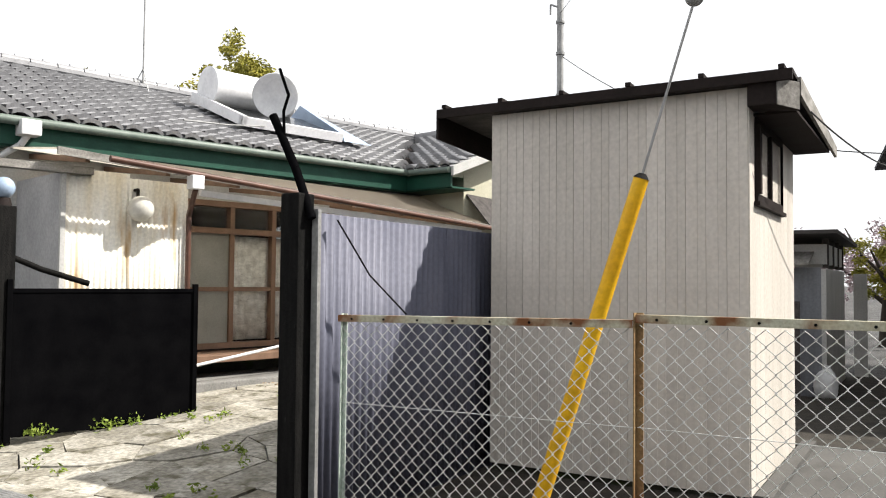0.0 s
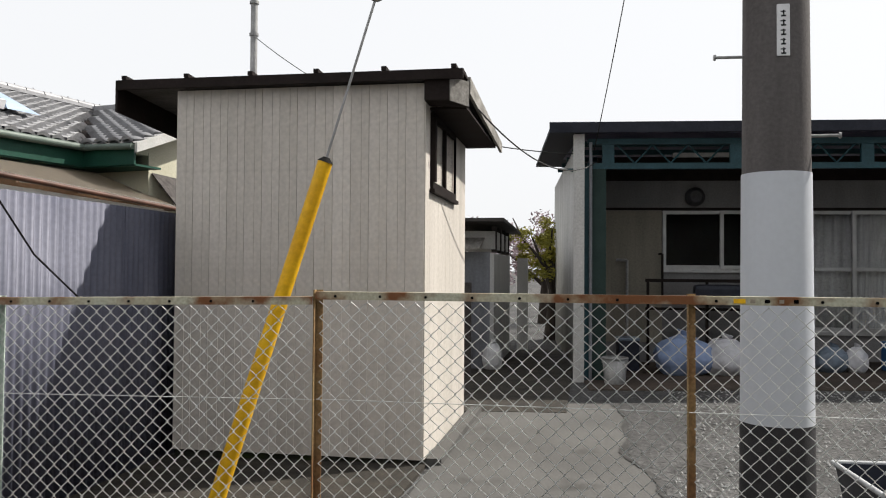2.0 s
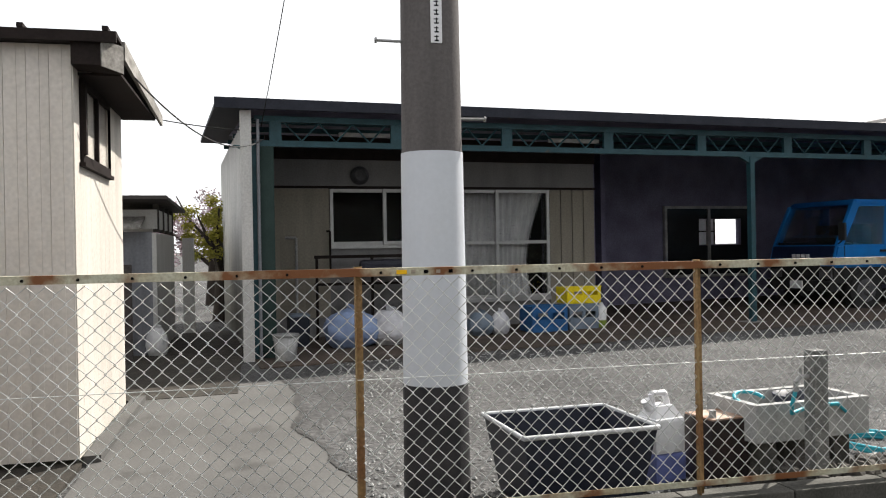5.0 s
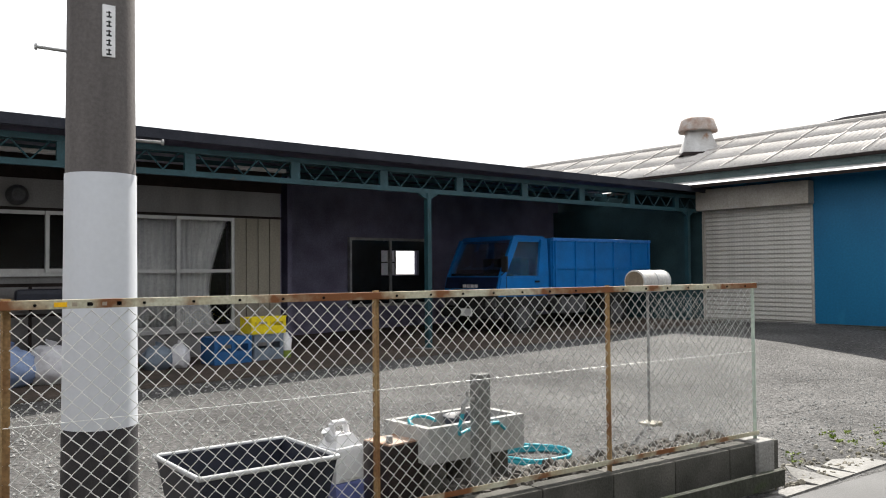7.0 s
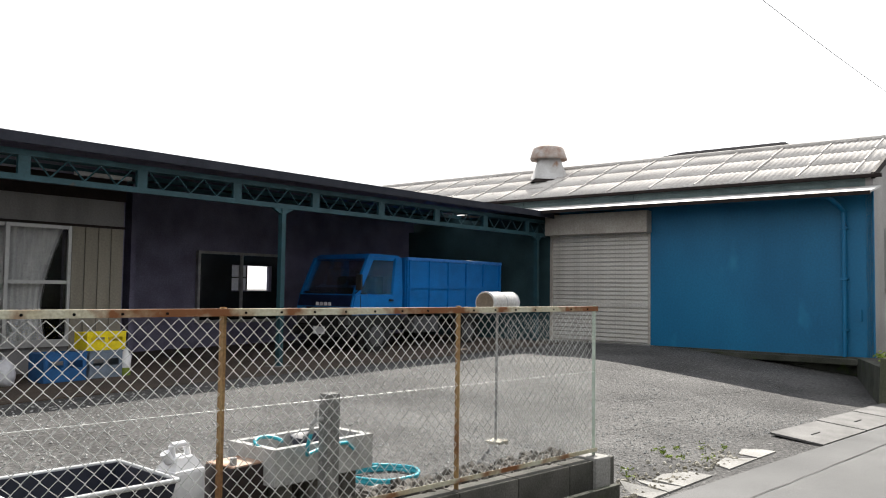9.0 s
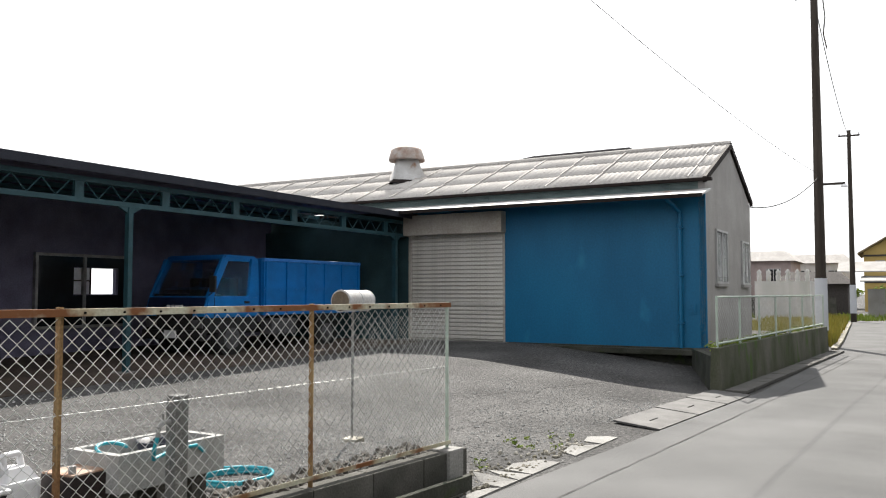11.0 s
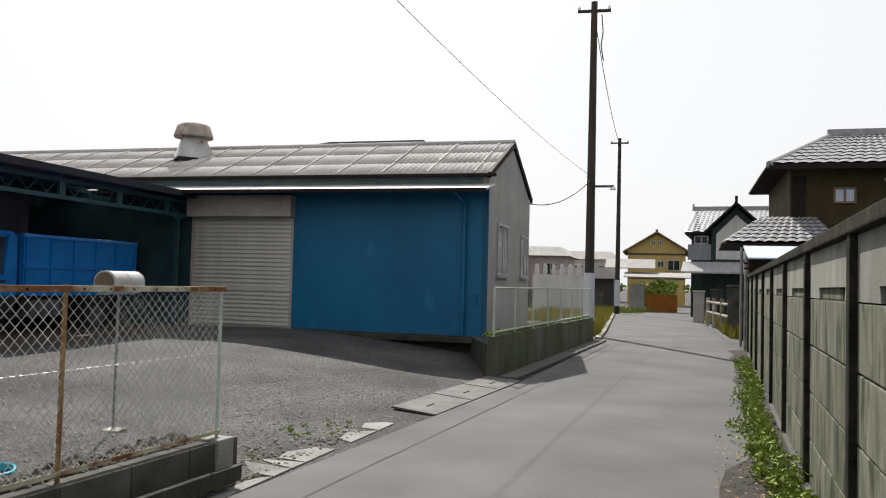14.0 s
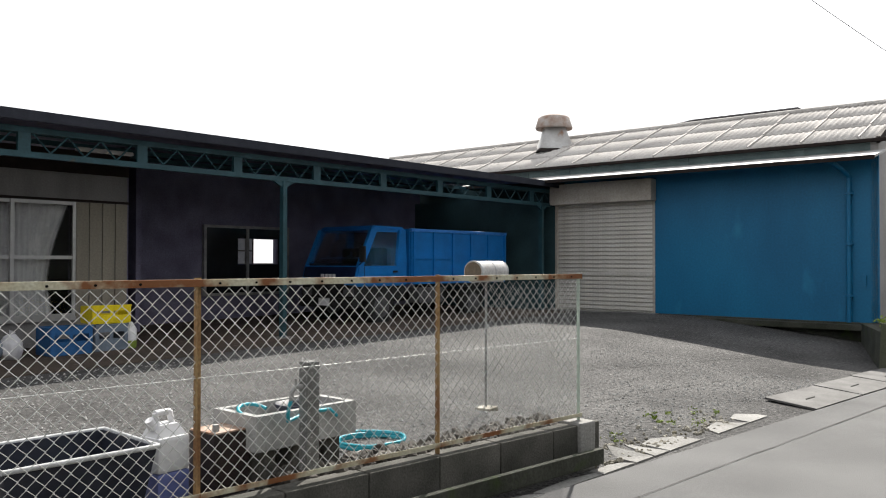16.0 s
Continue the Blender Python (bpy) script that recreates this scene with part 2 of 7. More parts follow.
M["plate"] = mat("dusty_steel_plate", (0.125, 0.122, 0.12), (0.09, 0.088, 0.086), 0.8, 3, 0.5, 50, 0.2)
M["cable"] = mat("black_cable", (0.02, 0.02, 0.02), (0.03, 0.03, 0.03), 0.7, 3, 0.2, 20, 0.0)
M["corrgrey"] = mat("grey_board_panel", (0.20, 0.21, 0.23), (0.15, 0.155, 0.17), 0.7, 3, 0.4, 30, 0.1, streak=(3, 3, 0.4))
M["brownwall"] = mat("brown_render", (0.052, 0.038, 0.014), (0.036, 0.027, 0.010), 0.85, 2, 0.4, 40, 0.2)
M["soffittan"] = mat("tan_soffit_board", (0.20, 0.155, 0.085), (0.15, 0.115, 0.06), 0.8, 2, 0.4, 40, 0.1, streak=(0.5, 4, 4))
M["darkgreen"] = mat("dark_green_cladding", (0.022, 0.042, 0.038), (0.015, 0.03, 0.027), 0.8, 3, 0.4, 40, 0.1)
M["pinkwall"] = mat("pale_pink_render", (0.36, 0.29, 0.28), (0.29, 0.235, 0.225), 0.85, 2, 0.3, 40, 0.1)
M["slatedark"] = mat("dark_roof_slate", (0.035, 0.034, 0.036), (0.025, 0.024, 0.025), 0.9, 3, 0.5, 30, 0.1, spec=0.0)
M["orange"] = mat("orange_paint", (0.35, 0.12, 0.015), (0.26, 0.09, 0.012), 0.7, 3, 0.4, 30, 0.1)
M["rimdark"] = mat("dark_grey_rim", (0.09, 0.09, 0.095), (0.05, 0.05, 0.053), 0.7, 8, 0.5, 50, 0.1)
# dimmed cream and white for the house front: shelter shade put into the colour
M["boarddim"] = mat("shade_dimmed_cream_board", (0.25, 0.228, 0.185), (0.20, 0.182, 0.148), 0.7, 1.5, 0.4, 30, 0.1, streak=(3, 3, 0.5), jitter=0.06)
M["frontwall"] = mat("shade_dimmed_white_wall", (0.20, 0.196, 0.196), (0.15, 0.147, 0.147), 0.8, 1.5, 0.4, 40, 0.1, streak=(2, 2, 0.5))
M["rustlid0"] = mat("pale_tape_bar", (0.4, 0.36, 0.3), (0.25, 0.2, 0.15), 0.7, 8, 0.5, 40, 0.05)
M["moss"] = mat("mossy_retaining_wall", (0.115, 0.11, 0.092), (0.04, 0.052, 0.022), 0.92, 1.5, 0.8, 40, 0.5, streak=(1, 1, 0.5), spots=(0.05, 0.085, 0.02), spot_scale=2.5, spot_cut=0.57)
M["woodtan"] = mat("tan_house_render", (0.42, 0.30, 0.11), (0.36, 0.26, 0.09), 0.85, 1, 0.3, 30, 0.1)
M["brownpipe"] = mat("dark_brown_plastic", (0.11, 0.05, 0.035), (0.07, 0.035, 0.025), 0.5, 5, 0.5, 40, 0.05)
M["dirt"] = mat("bare_brown_earth", (0.085, 0.062, 0.047), (0.045, 0.036, 0.030), 0.95, 1.2, 0.9, 40, 0.5, spots=(0.13, 0.105, 0.085), spot_scale=5, spot_cut=0.62)
M["frost"] = mat("frosted_sheet", (0.75, 0.77, 0.82), (0.6, 0.62, 0.68), 0.6, 3, 0.3, 30, 0.0)
# dark green that carries the shade inside the shelter
M["enddark"] = mat("shade_dark_green_sheet", (0.025, 0.06, 0.07), (0.016, 0.042, 0.05), 0.7, 2, 0.5, 30, 0.1)
M["awning"] = mat("pale_blue_sheet", (0.55, 0.62, 0.72), (0.42, 0.5, 0.6), 0.5, 3, 0.4, 40, 0.05)
M["timber"] = mat("timber_pole", (0.05, 0.04, 0.032), (0.028, 0.022, 0.018), 0.85, 4, 0.7, 60, 0.3, streak=(3, 3, 0.2))

# ---- mesh helpers ----
def box(bm, x0, y0, z0, x1, y1, z1, bevel=0.0):
    vs = [bm.verts.new((x, y, z)) for z in (z0, z1) for x, y in ((x0, y0), (x1, y0), (x1, y1), (x0, y1))]
    fs = [bm.faces.new([vs[i] for i in f]) for f in ((3, 2, 1, 0), (4, 5, 6, 7), (0, 1, 5, 4), (1, 2, 6, 5), (2, 3, 7, 6), (3, 0, 4, 7))]
    if bevel:
        es = list({e for f in fs for e in f.edges})
        bmesh.ops.bevel(bm, geom=es, offset=bevel, segments=2, affect="EDGES", profile=0.6)
    return bm


def bx(*a, bevel=0.0):
    return box(bmesh.new(), *a, bevel=bevel)


def hexa(bm, low, high):
    """A solid between two quads, each four points in turn."""
    a = [bm.verts.new(p) for p in low]
    b = [bm.verts.new(p) for p in high]
    n = len(a)
    bm.faces.new(list(reversed(a)))
    bm.faces.new(b)
    for i in range(n):
        bm.faces.new((a[i], a[(i + 1) % n], b[(i + 1) % n], b[i]))
    return bm


def tube(bm, p0, p1, r0, r1=None, n=10, caps=True):
    p0, p1 = Vector(p0), Vector(p1)
    r1 = r0 if r1 is None else r1
    q = (p1 - p0).to_track_quat("Z", "Y")
    a, b = [], []
    for i in range(n):
        d = q @ Vector((math.cos(2 * math.pi * i / n), math.sin(2 * math.pi * i / n), 0))
        a.append(bm.verts.new(p0 + d * r0))
        b.append(bm.verts.new(p1 + d * r1))
    for i in range(n):
        f = bm.faces.new((a[i], a[(i + 1) % n], b[(i + 1) % n], b[i]))
        f.smooth = n > 6
    if caps:
        for ring in (list(reversed(a)), b):
            for e in bm.faces.new(ring).edges:
                e.smooth = False
    return bm


def lathe(bm, c, prof, n=24, caps=True):
    """Rings of (radius, height) round a vertical axis at c."""
    rings = [[bm.verts.new((c[0] + r * math.cos(2 * math.pi * i / n), c[1] + r * math.sin(2 * math.pi * i / n), c[2] + z)) for i in range(n)] for r, z in prof]
    for a, b in zip(rings, rings[1:]):
        for i in range(n):
            f = bm.faces.new((a[i], a[(i + 1) % n], b[(i + 1) % n], b[i]))
            f.smooth = True
    if caps:
        for ring in (list(reversed(rings[0])), rings[-1]):
            for e in bm.faces.new(ring).edges:
                e.smooth = False
    return bm


def run(bm, pts, r, n=6):
    """A round rod through points."""
    for a, b in zip(pts, pts[1:]):
        tube(bm, a, b, r, r, n, caps=True)
    return bm


def wave(bm, x0, x1, z0, z1, pitch, amp, y=0.0, top=None):
    """A corrugated sheet with thickness in the x-z plane; top(x) may give its upper edge."""
    n = max(2, int((x1 - x0) / pitch * 6))
    rows = []
    for off in (0, 0.004):
        row = []
        for i in range(n + 1):
            x = x0 + (x1 - x0) * i / n
            yy = y + off + amp * math.sin(2 * math.pi * x / pitch)
            row.append((bm.verts.new((x, yy, z0)), bm.verts.new((x, yy, top(x) if top else z1))))
        rows.append(row)
    for k, row in enumerate(rows):
        for a, b in zip(row, row[1:]):
            f = bm.faces.new((a[0], b[0], b[1], a[1]) if k == 0 else (a[1], b[1], b[0], a[0]))
            f.smooth = True
    for i in range(n):
        a, b, c, d = rows[0][i], rows[0][i + 1], rows[1][i + 1], rows[1][i]
        bm.faces.new((a[1], b[1], c[1], d[1]))
        bm.faces.new((b[0], a[0], d[0], c[0]))
    return bm


def put(name, bm, material, m=None, parent=None):
    me = bpy.data.meshes.new(name)
    bm.normal_update()
    bm.to_mesh(me)
    bm.free()
    me.materials.append(material)
    ob = new(name, me)
    if parent is not None:
        ob.parent = parent
    if m is not None:
        ob.matrix_basis = m
    return ob


def part(name, bm, material, parent, label="", m=None):
    ob = put(name, bm, material, m, parent)
    if name == "pane":
        ob.visible_shadow = False
    return tagged(ob, label) if label else ob


def share(name, ob, parent, m):
    """Another piece on the mesh of ob."""
    o = new(name, ob.data)
    o.parent = parent
    o.matrix_basis = m
    return o


def thing(name, m, label, category, group="", kind=""):
    return tagged(new(name), label, category, group, kind) if m is None else _placed(name, m, label, category, group, kind)


def _placed(name, m, label, category, group, kind):
    ob = new(name)
    ob.matrix_basis = m
    return tagged(ob, label, category, group, kind)


def structure(name, bm, material, label, category, m=None):
    return tagged(put(name, bm, material, m), label, category, kind="structure")


def sstep(a, b, v):
    t = min(1, max(0, (v - a) / (b - a)))
    return t * t * (3 - 2 * t)


# ---- ground ----
def ground_z(x, y):
    base = min(0.52, max(0.06, 0.2 + 0.018 * x))
    near = sstep(3.62, 3.95, y)
    ramp = sstep(3.2, 9.5, y)
    k = sstep(5.6, 6.6, x) if x > 0 else sstep(-3.4, -3.9, x)
    z = base * (near * (1 - k) + ramp * k)
    if x < -3.6:
        z = 0.32 * sstep(3.4, 8.0, y)
    if x > 26:
        z = 0.10 * sstep(3.6, 5.0, y - 0.16 * (x - 26))
    return z


def spread(a, b, fine0, fine1, step, coarse):
    v, out = a, []
    while v < b:
        out.append(v)
        v += step if fine0 <= v < fine1 else coarse
    return out + [b]


bm = bmesh.new()
xs = [-900, -300, -100] + spread(-40, 60, -12, 20, 0.3, 2.0) + [100, 300, 900]
ys = [-900, -300, -100] + spread(-40, 60, 2.0, 13, 0.25, 2.0) + [100, 300, 900]
grid = [[bm.verts.new((x, y, ground_z(x, y) + 0.008 * noise.noise((x * 0.9, y * 0.9, 0)))) for x in xs] for y in ys]
for j in range(len(ys) - 1):
    for i in range(len(xs) - 1):
        f = bm.faces.new((grid[j][i], grid[j][i + 1], grid[j + 1][i + 1], grid[j + 1][i]))
        f.smooth = True
structure("ground", bm, M["yard"], "grey gravelly worn asphalt ground of the yard", "ground")

ROAD_L = [(-60, 3.3), (-4, 3.3), (5.8, 3.28), (14, 3.25), (24, 3.75), (30, 4.5), (60, 8.6), (90, 12.0)]
ROAD_R = [(-60, -1.9), (-4, -1.9), (5.8, -1.7), (14, -1.2), (24, -0.6), (30, 0.1), (60, 3.2), (90, 5.0)]
bm = bmesh.new()
prev = None
for (xa, ya), (xb, yb) in zip(ROAD_L, ROAD_R):
    row = [bm.verts.new((xa + (xb - xa) * k / 6, ya + (yb - ya) * k / 6, 0.02 + 0.02 * math.sin(math.pi * k / 6))) for k in range(7)]
    if prev:
        for k in range(6):
            bm.faces.new((prev[k], prev[k + 1], row[k + 1], row[k])).smooth = True
    prev = row
structure("road", bm, M["road"], "narrow grey asphalt lane with worn surface", "road")

# ---- chain-link fence ----
POSTS = [-3.01, -1.29, 0.457, 2.211, 3.961, 5.53]
FZ0, FZ1, FY = 0.42, 1.565, 3.6


def netting(length, height, cell=0.078, r=0.0024):
    """Zigzag wires hooked into their neighbours over a panel in the x-z plane."""
    bm = bmesh.new()
    h = cell / 2
    for k in range(int(length / h)):
        rows = []
        for j in range(int(height / h) + 1):
            right = (j + k) % 2
            x = (k + right) * h + (0.0035 if right else -0.0035) + random.uniform(-0.001, 0.001)
            y = 0.003 if right else -0.003
            z = j * h
            rows.append([bm.verts.new((x + dx, y + dy, z)) for dx, dy in ((r * 1.3, 0), (0, r), (-r * 1.3, 0), (0, -r))])
        for p, q in zip(rows, rows[1:]):
            for i in range(4):
                bm.faces.new((p[i], p[(i + 1) % 4], q[(i + 1) % 4], q[i])).smooth = True
    return bm


BOLT = {}


def fence_run(pts, label, top_mat, post_mats, z0s, z1s, cell=0.078, mid=0.55, rails=True, bare_start=False):
    fence = thing("chain_link_fence", Matrix(), label, "fence")
    for i, (x, y) in enumerate(pts):
        b = bmesh.new()
        w = 0.014 if post_mats[i] in (M["greenpost"], M["wire"], M["steel"]) else 0.019
        if i == 0 and bare_start:
            b.free()
            continue
        box(b, -w, w - 0.006, z0s[i] - 0.25, w, w, z1s[i] + 0.012)
        box(b, -w, -w, z0s[i] - 0.25, -w + 0.006, w - 0.006, z1s[i] + 0.012)
        part("post", b, post_mats[i], fence, m=pose(x, y, 0, 0, random.uniform(-0.3, 0.3)))
    for i in range(len(pts) - 1):
        a, c = Vector((*pts[i], z0s[i])), Vector((*pts[i + 1], z0s[i + 1]))
        d = c - a
        ang = math.degrees(math.atan2(d.y, d.x))
        L = d.xy.length
        tilt = z1s[i + 1] - z1s[i]
        m = pose(a.x, a.y, 0, 0, 0, ang) @ Matrix.Translation((0, 0, a.z))
        h = z1s[i] - z0s[i]
        sh = Matrix.Identity(4)
        sh[2][0] = tilt / L
        m = m @ sh
        if not rails:
            part("wire_netting", netting(L - 0.03, h - 0.03, cell, 0.0013), M["wire"], fence, m=m @ Matrix.Translation((0.015, 0, 0.01)))
            continue
        rail = box(bmesh.new(), 0.0, -0.032, h - 0.034, L, -0.026, h + 0.004)
        box(rail, 0.0, -0.026, h - 0.002, L, 0.018, h + 0.004)
        top = part("top_rail", rail, top_mat, fence, m=m)
        for k in range(int(L / 0.22)):
            bm_ = pose(0.1 + k * 0.22, 0, h - 0.017)
            if "bolt" in BOLT:
                share("bolt", BOLT["bolt"], top, bm_)
            else:
                BOLT["bolt"] = part("bolt", tube(bmesh.new(), (0, -0.038, 0), (0, -0.031, 0), 0.007, 0.007, 6), M["blackwood"], top, m=bm_)
        low = box(bmesh.new(), 0.0, -0.026, 0.0, L, 0.014, 0.005)
        box(low, 0.0, -0.03, 0.0, L, -0.026, 0.03)
        part("bottom_rail", low, top_mat, fence, m=m)
        part("wire_netting", netting(L - 0.03, h - 0.03, cell), M["wire"], fence, m=m @ Matrix.Translation((0.015, 0, 0.01)))
        part("tension_wire", tube(bmesh.new(), (0, -0.006, h * mid), (L, -0.006, h * mid), 0.002, 0.002, 5), M["wire"], fence, m=m)
    return fence


fence_run([(x, FY) for x in POSTS], "rusty steel chain-link fence on a low block wall", M["rust"],
          [M["greenpost"], M["rust2"], M["rust2"], M["rust2"], M["rust2"], M["greenpost"]], [FZ0] * 6, [1.515, FZ1, FZ1, FZ1, FZ1, FZ1])
fence_run([(5.55, 3.68), (5.72, 4.8)], "short return of pale chain-link fence beside the drive", M["wire"], [M["wire"], M["steel"]], [0.42, 0.36], [1.5, 1.5], 0.078, rails=False, bare_start=True)

tape = thing("warning_tape", pose(0.6, FY - 0.034, FZ1 - 0.034), "short yellow and black tape on the fence rail", "tape")
part("yellow_strip", bx(0.03, -0.002, 0.008, 0.08, 0.0, 0.028), M["yellow"], tape)
for k in range(4):
    part("dark_bar", bx(0.1 + 0.06 * k, -0.003, 0.01, 0.12 + 0.06 * k, -0.001, 0.026), M["black"] if k % 2 else M["rustlid0"], tape)

# block footing, gutter and cover slabs along the lane
footing = thing("fence_footing", Matrix(), "low weathered grey block wall under the fence", "low wall", kind="structure")
x = -3.3
blk = None
while x < 5.2:
    m = Matrix.Translation((x, FY - 0.08, 0.0))
    if blk is None:
        blk = part("block", bx(0, 0, 0.0, 0.592, 0.16, 0.37, bevel=0.008), M["block"], footing, m=m)
    else:
        share("block", blk, footing, m)
    x += 0.6
part("end_pillar", bx(5.4, 3.49, 0.0, 5.6, 3.74, 0.39, bevel=0.015), M["concrete"], footing, "paler concrete end pillar")
part("gutter_board", bx(0.6, 3.38, 0.07, 5.56, 3.43, 0.19, bevel=0.006), M["concrete_dark"], footing)

# ---- utility poles ----
def strap_pole():
    p = thing("utility_pole", pose(0.935, 4.14, 0), "grey concrete utility pole with white band and dark foot", "utility pole")
    def rad(z):
        return 0.178 - 0.0065 * z
    def ring(z0, z1, extra):
        return tube(bmesh.new(), (0, 0, z0), (0, 0, z1), rad(z0) + extra, rad(z1) + extra, 40)
    part("shaft", ring(0.0, 9.0, 0), M["polec"], p)
    part("white_band", ring(0.93, 2.17, 0.004), M["polew"], p, "white reflective wrap")
    part("dark_sheet", ring(0.1, 0.93, 0.005), M["poled"], p, "black rough anti-poster sheet")
    r = rad(2.73) + 0.006
    pl = bx(-0.03, -r, 2.73, 0.03, -r + 0.03, 2.985, bevel=0.004)
    plate = part("number_plate", pl, M["plastwhite"], p, "narrow white plate with illegible dark marks")
    marks = bmesh.new()
    for k in range(5):
        z = 2.95 - k * 0.046
        box(marks, -0.012, -r - 0.001, z - 0.028, 0.012, -r + 0.001, z - 0.02)
        box(marks, -0.003, -r - 0.001, z - 0.02, 0.004, -r + 0.001, z + 0.004)
        box(marks, -0.014, -r - 0.001, z - 0.006, 0.01, -r + 0.001, z)
    part("mark_bars", marks, M["glassdark"], plate)
    for ang, z in ((183, 2.77), (-2, 2.36)):
        d = Vector((math.cos(radians(ang)), math.sin(radians(ang)), 0))
        b = tube(bmesh.new(), d * 0.14 + Vector((0, 0, z)), d * 0.30 + Vector((0, 0, z)), 0.008, 0.008, 8)
        tube(b, d * 0.295 + Vector((0, 0, z)), d * 0.305 + Vector((0, 0, z)), 0.016, 0.016, 8)
        part("step_bolt", b, M["steel"], p)
    return p


strap_pole()


def guy():
    g = thing("guy_wire", Matrix(), "slanting guy wire with yellow plastic guard and ball", "guy wire")
    a, b = Vector((-2.27, 4.5, 0.12)), Vector((-1.555, 4.5, 2.32))
    part("guard", tube(bmesh.new(), a, b, 0.052, 0.045, 16), M["yellow"], g, "yellow plastic tube")
    d = (b - a).normalized()
    part("collar", tube(bmesh.new(), b, b + d * 0.03, 0.05, 0.02, 12), M["blackwood"], g)
    e = Vector((-1.27, 4.55, 3.3))
    rod = tube(bmesh.new(), b, e, 0.008, 0.008, 8)
    part("wire", rod, M["steel"], g)
    ball = bmesh.new()
    bmesh.ops.create_uvsphere(ball, u_segments=16, v_segments=10, radius=0.055, matrix=Matrix.Translation(e + Vector((0.01, 0, 0.05))))
    for f in ball.faces:
        f.smooth = True
    part("insulator_ball", ball, M["steel"], g)
    part("upper_wire", tube(bmesh.new(), e + Vector((0, 0, 0.1)), (0.9, 4.2, 8.6), 0.006, 0.006, 6), M["steel"], g)


guy()

# ---- cream shed ----
def shed():
    s = thing("shed", pose(-3.25, 5.87, 0), "tall narrow cream metal-sided shed with dark lean-to roof", "shed")
    W, D, Z0, ZF, ZB = 2.03, 2.06, 0.24, 3.10, 3.0
    part("wall_core", hexa(bmesh.new(), [(0.02, -0.003, Z0), (W - 0.005, -0.003, Z0), (W - 0.005, D, Z0), (0.02, D, Z0)],
                           [(0.02, -0.003, ZF), (W - 0.005, -0.003, ZF), (W - 0.005, D, ZB), (0.02, D, ZB)]), M["board"], s)
    n = 14
    bw = W / n
    plank = None
    for i in range(n):
        m = Matrix.Translation((i * bw, 0, 0))
        if plank is None:
            b = box(bmesh.new(), 0.002, -0.009, Z0, bw - 0.002, -0.001, ZF)
            box(b, bw * 0.42, -0.013, Z0, bw * 0.58, -0.0095, ZF)
            plank = part("siding_board", b, M["board"], s, m=m)
        else:
            share("siding_board", plank, s, m)
    nd = 11
    bd = D / nd
    for i in range(nd):
        y0 = i * bd
        inwin = 0.2 < y0 + bd / 2 < 1.38
        zt = ZF + (ZB - ZF) * (y0 + bd) / D
        b = bmesh.new()
        for z0, z1 in (((Z0, 2.33), (2.91, zt)) if inwin else ((Z0, zt),)):
            if z1 > z0:
                box(b, W - 0.002, y0 + 0.0015, z0, W + 0.008, y0 + bd - 0.0015, z1)
        part("siding_board", b, M["board"], s)
    part("plinth", bx(-0.0, 0.03, -0.05, W - 0.01, D, Z0, bevel=0.01), M["concrete_dark"], s)
    win = part("window_frame", bmesh.new(), M["darkmetal"], s)
    b = bmesh.new()
    for a in ((W - 0.02, 0.2, 2.31, W + 0.03, 1.34, 2.37), (W - 0.02, 0.2, 2.87, W + 0.03, 1.34, 2.92), (W - 0.02, 0.2, 2.37, W + 0.05, 0.26, 2.87), (W - 0.02, 1.34, 2.37, W + 0.03, 1.34, 2.87), (W - 0.02, 0.78, 2.37, W + 0.03, 0.82, 2.87)):
        box(b, *a)
    box(b, W - 0.02, 0.16, 2.28, W + 0.05, 1.37, 2.31)
    b.to_mesh(win.data)
    b.free()
    part("pane", bx(W - 0.005, 0.26, 2.37, W + 0.005, 0.78, 2.87), M["glass"], win)
    part("pane", bx(W - 0.005, 0.82, 2.37, W + 0.005, 1.34, 2.87), M["glass"], win)
    part("backing", bx(W - 0.016, 0.26, 2.37, W - 0.008, 1.34, 2.87), M["curtain"], win)
    # roof: high at the lane side, falling to the back
    x0, x1 = -0.47, W + 0.31
    def slab(y0, y1, z0, z1, t, xa=x0, xb=x1):
        return hexa(bmesh.new(), [(xa, y0, z0), (xb, y0, z0), (xb, y1, z1), (xa, y1, z1)], [(xa, y0, z0 + t), (xb, y0, z0 + t), (xb, y1, z1 + t), (xa, y1, z1 + t)])
    part("roof_sheet", slab(-0.1, 2.5, 3.15, 3.0, 0.03), M["darkmetal"], s)
    part("soffit", slab(-0.06, 2.44, 3.115, 2.965, 0.03, x0 + 0.04, x1 - 0.04), M["soffit"], s)
    for i in range(6):
        x = x0 + 0.07 + i * (x1 - x0 - 0.14) / 5
        part("batten", slab(-0.13, 2.5, 3.18, 3.03, 0.03, x - 0.02, x + 0.02), M["darkmetal"], s)
    part("front_fascia", bx(x0, -0.13, 3.1, x1, -0.1, 3.175), M["darkmetal"], s)
    part("verge_board", hexa(bmesh.new(), [(x1, 0.1, 3.03), (x1 + 0.025, 0.1, 3.03), (x1 + 0.025, 2.5, 2.92), (x1, 2.5, 2.92)], [(x1, 0.1, 3.16), (x1 + 0.025, 0.1, 3.16), (x1 + 0.025, 2.5, 3.02), (x1, 2.5, 3.02)]), M["barge"], s, "grey weathered barge board")
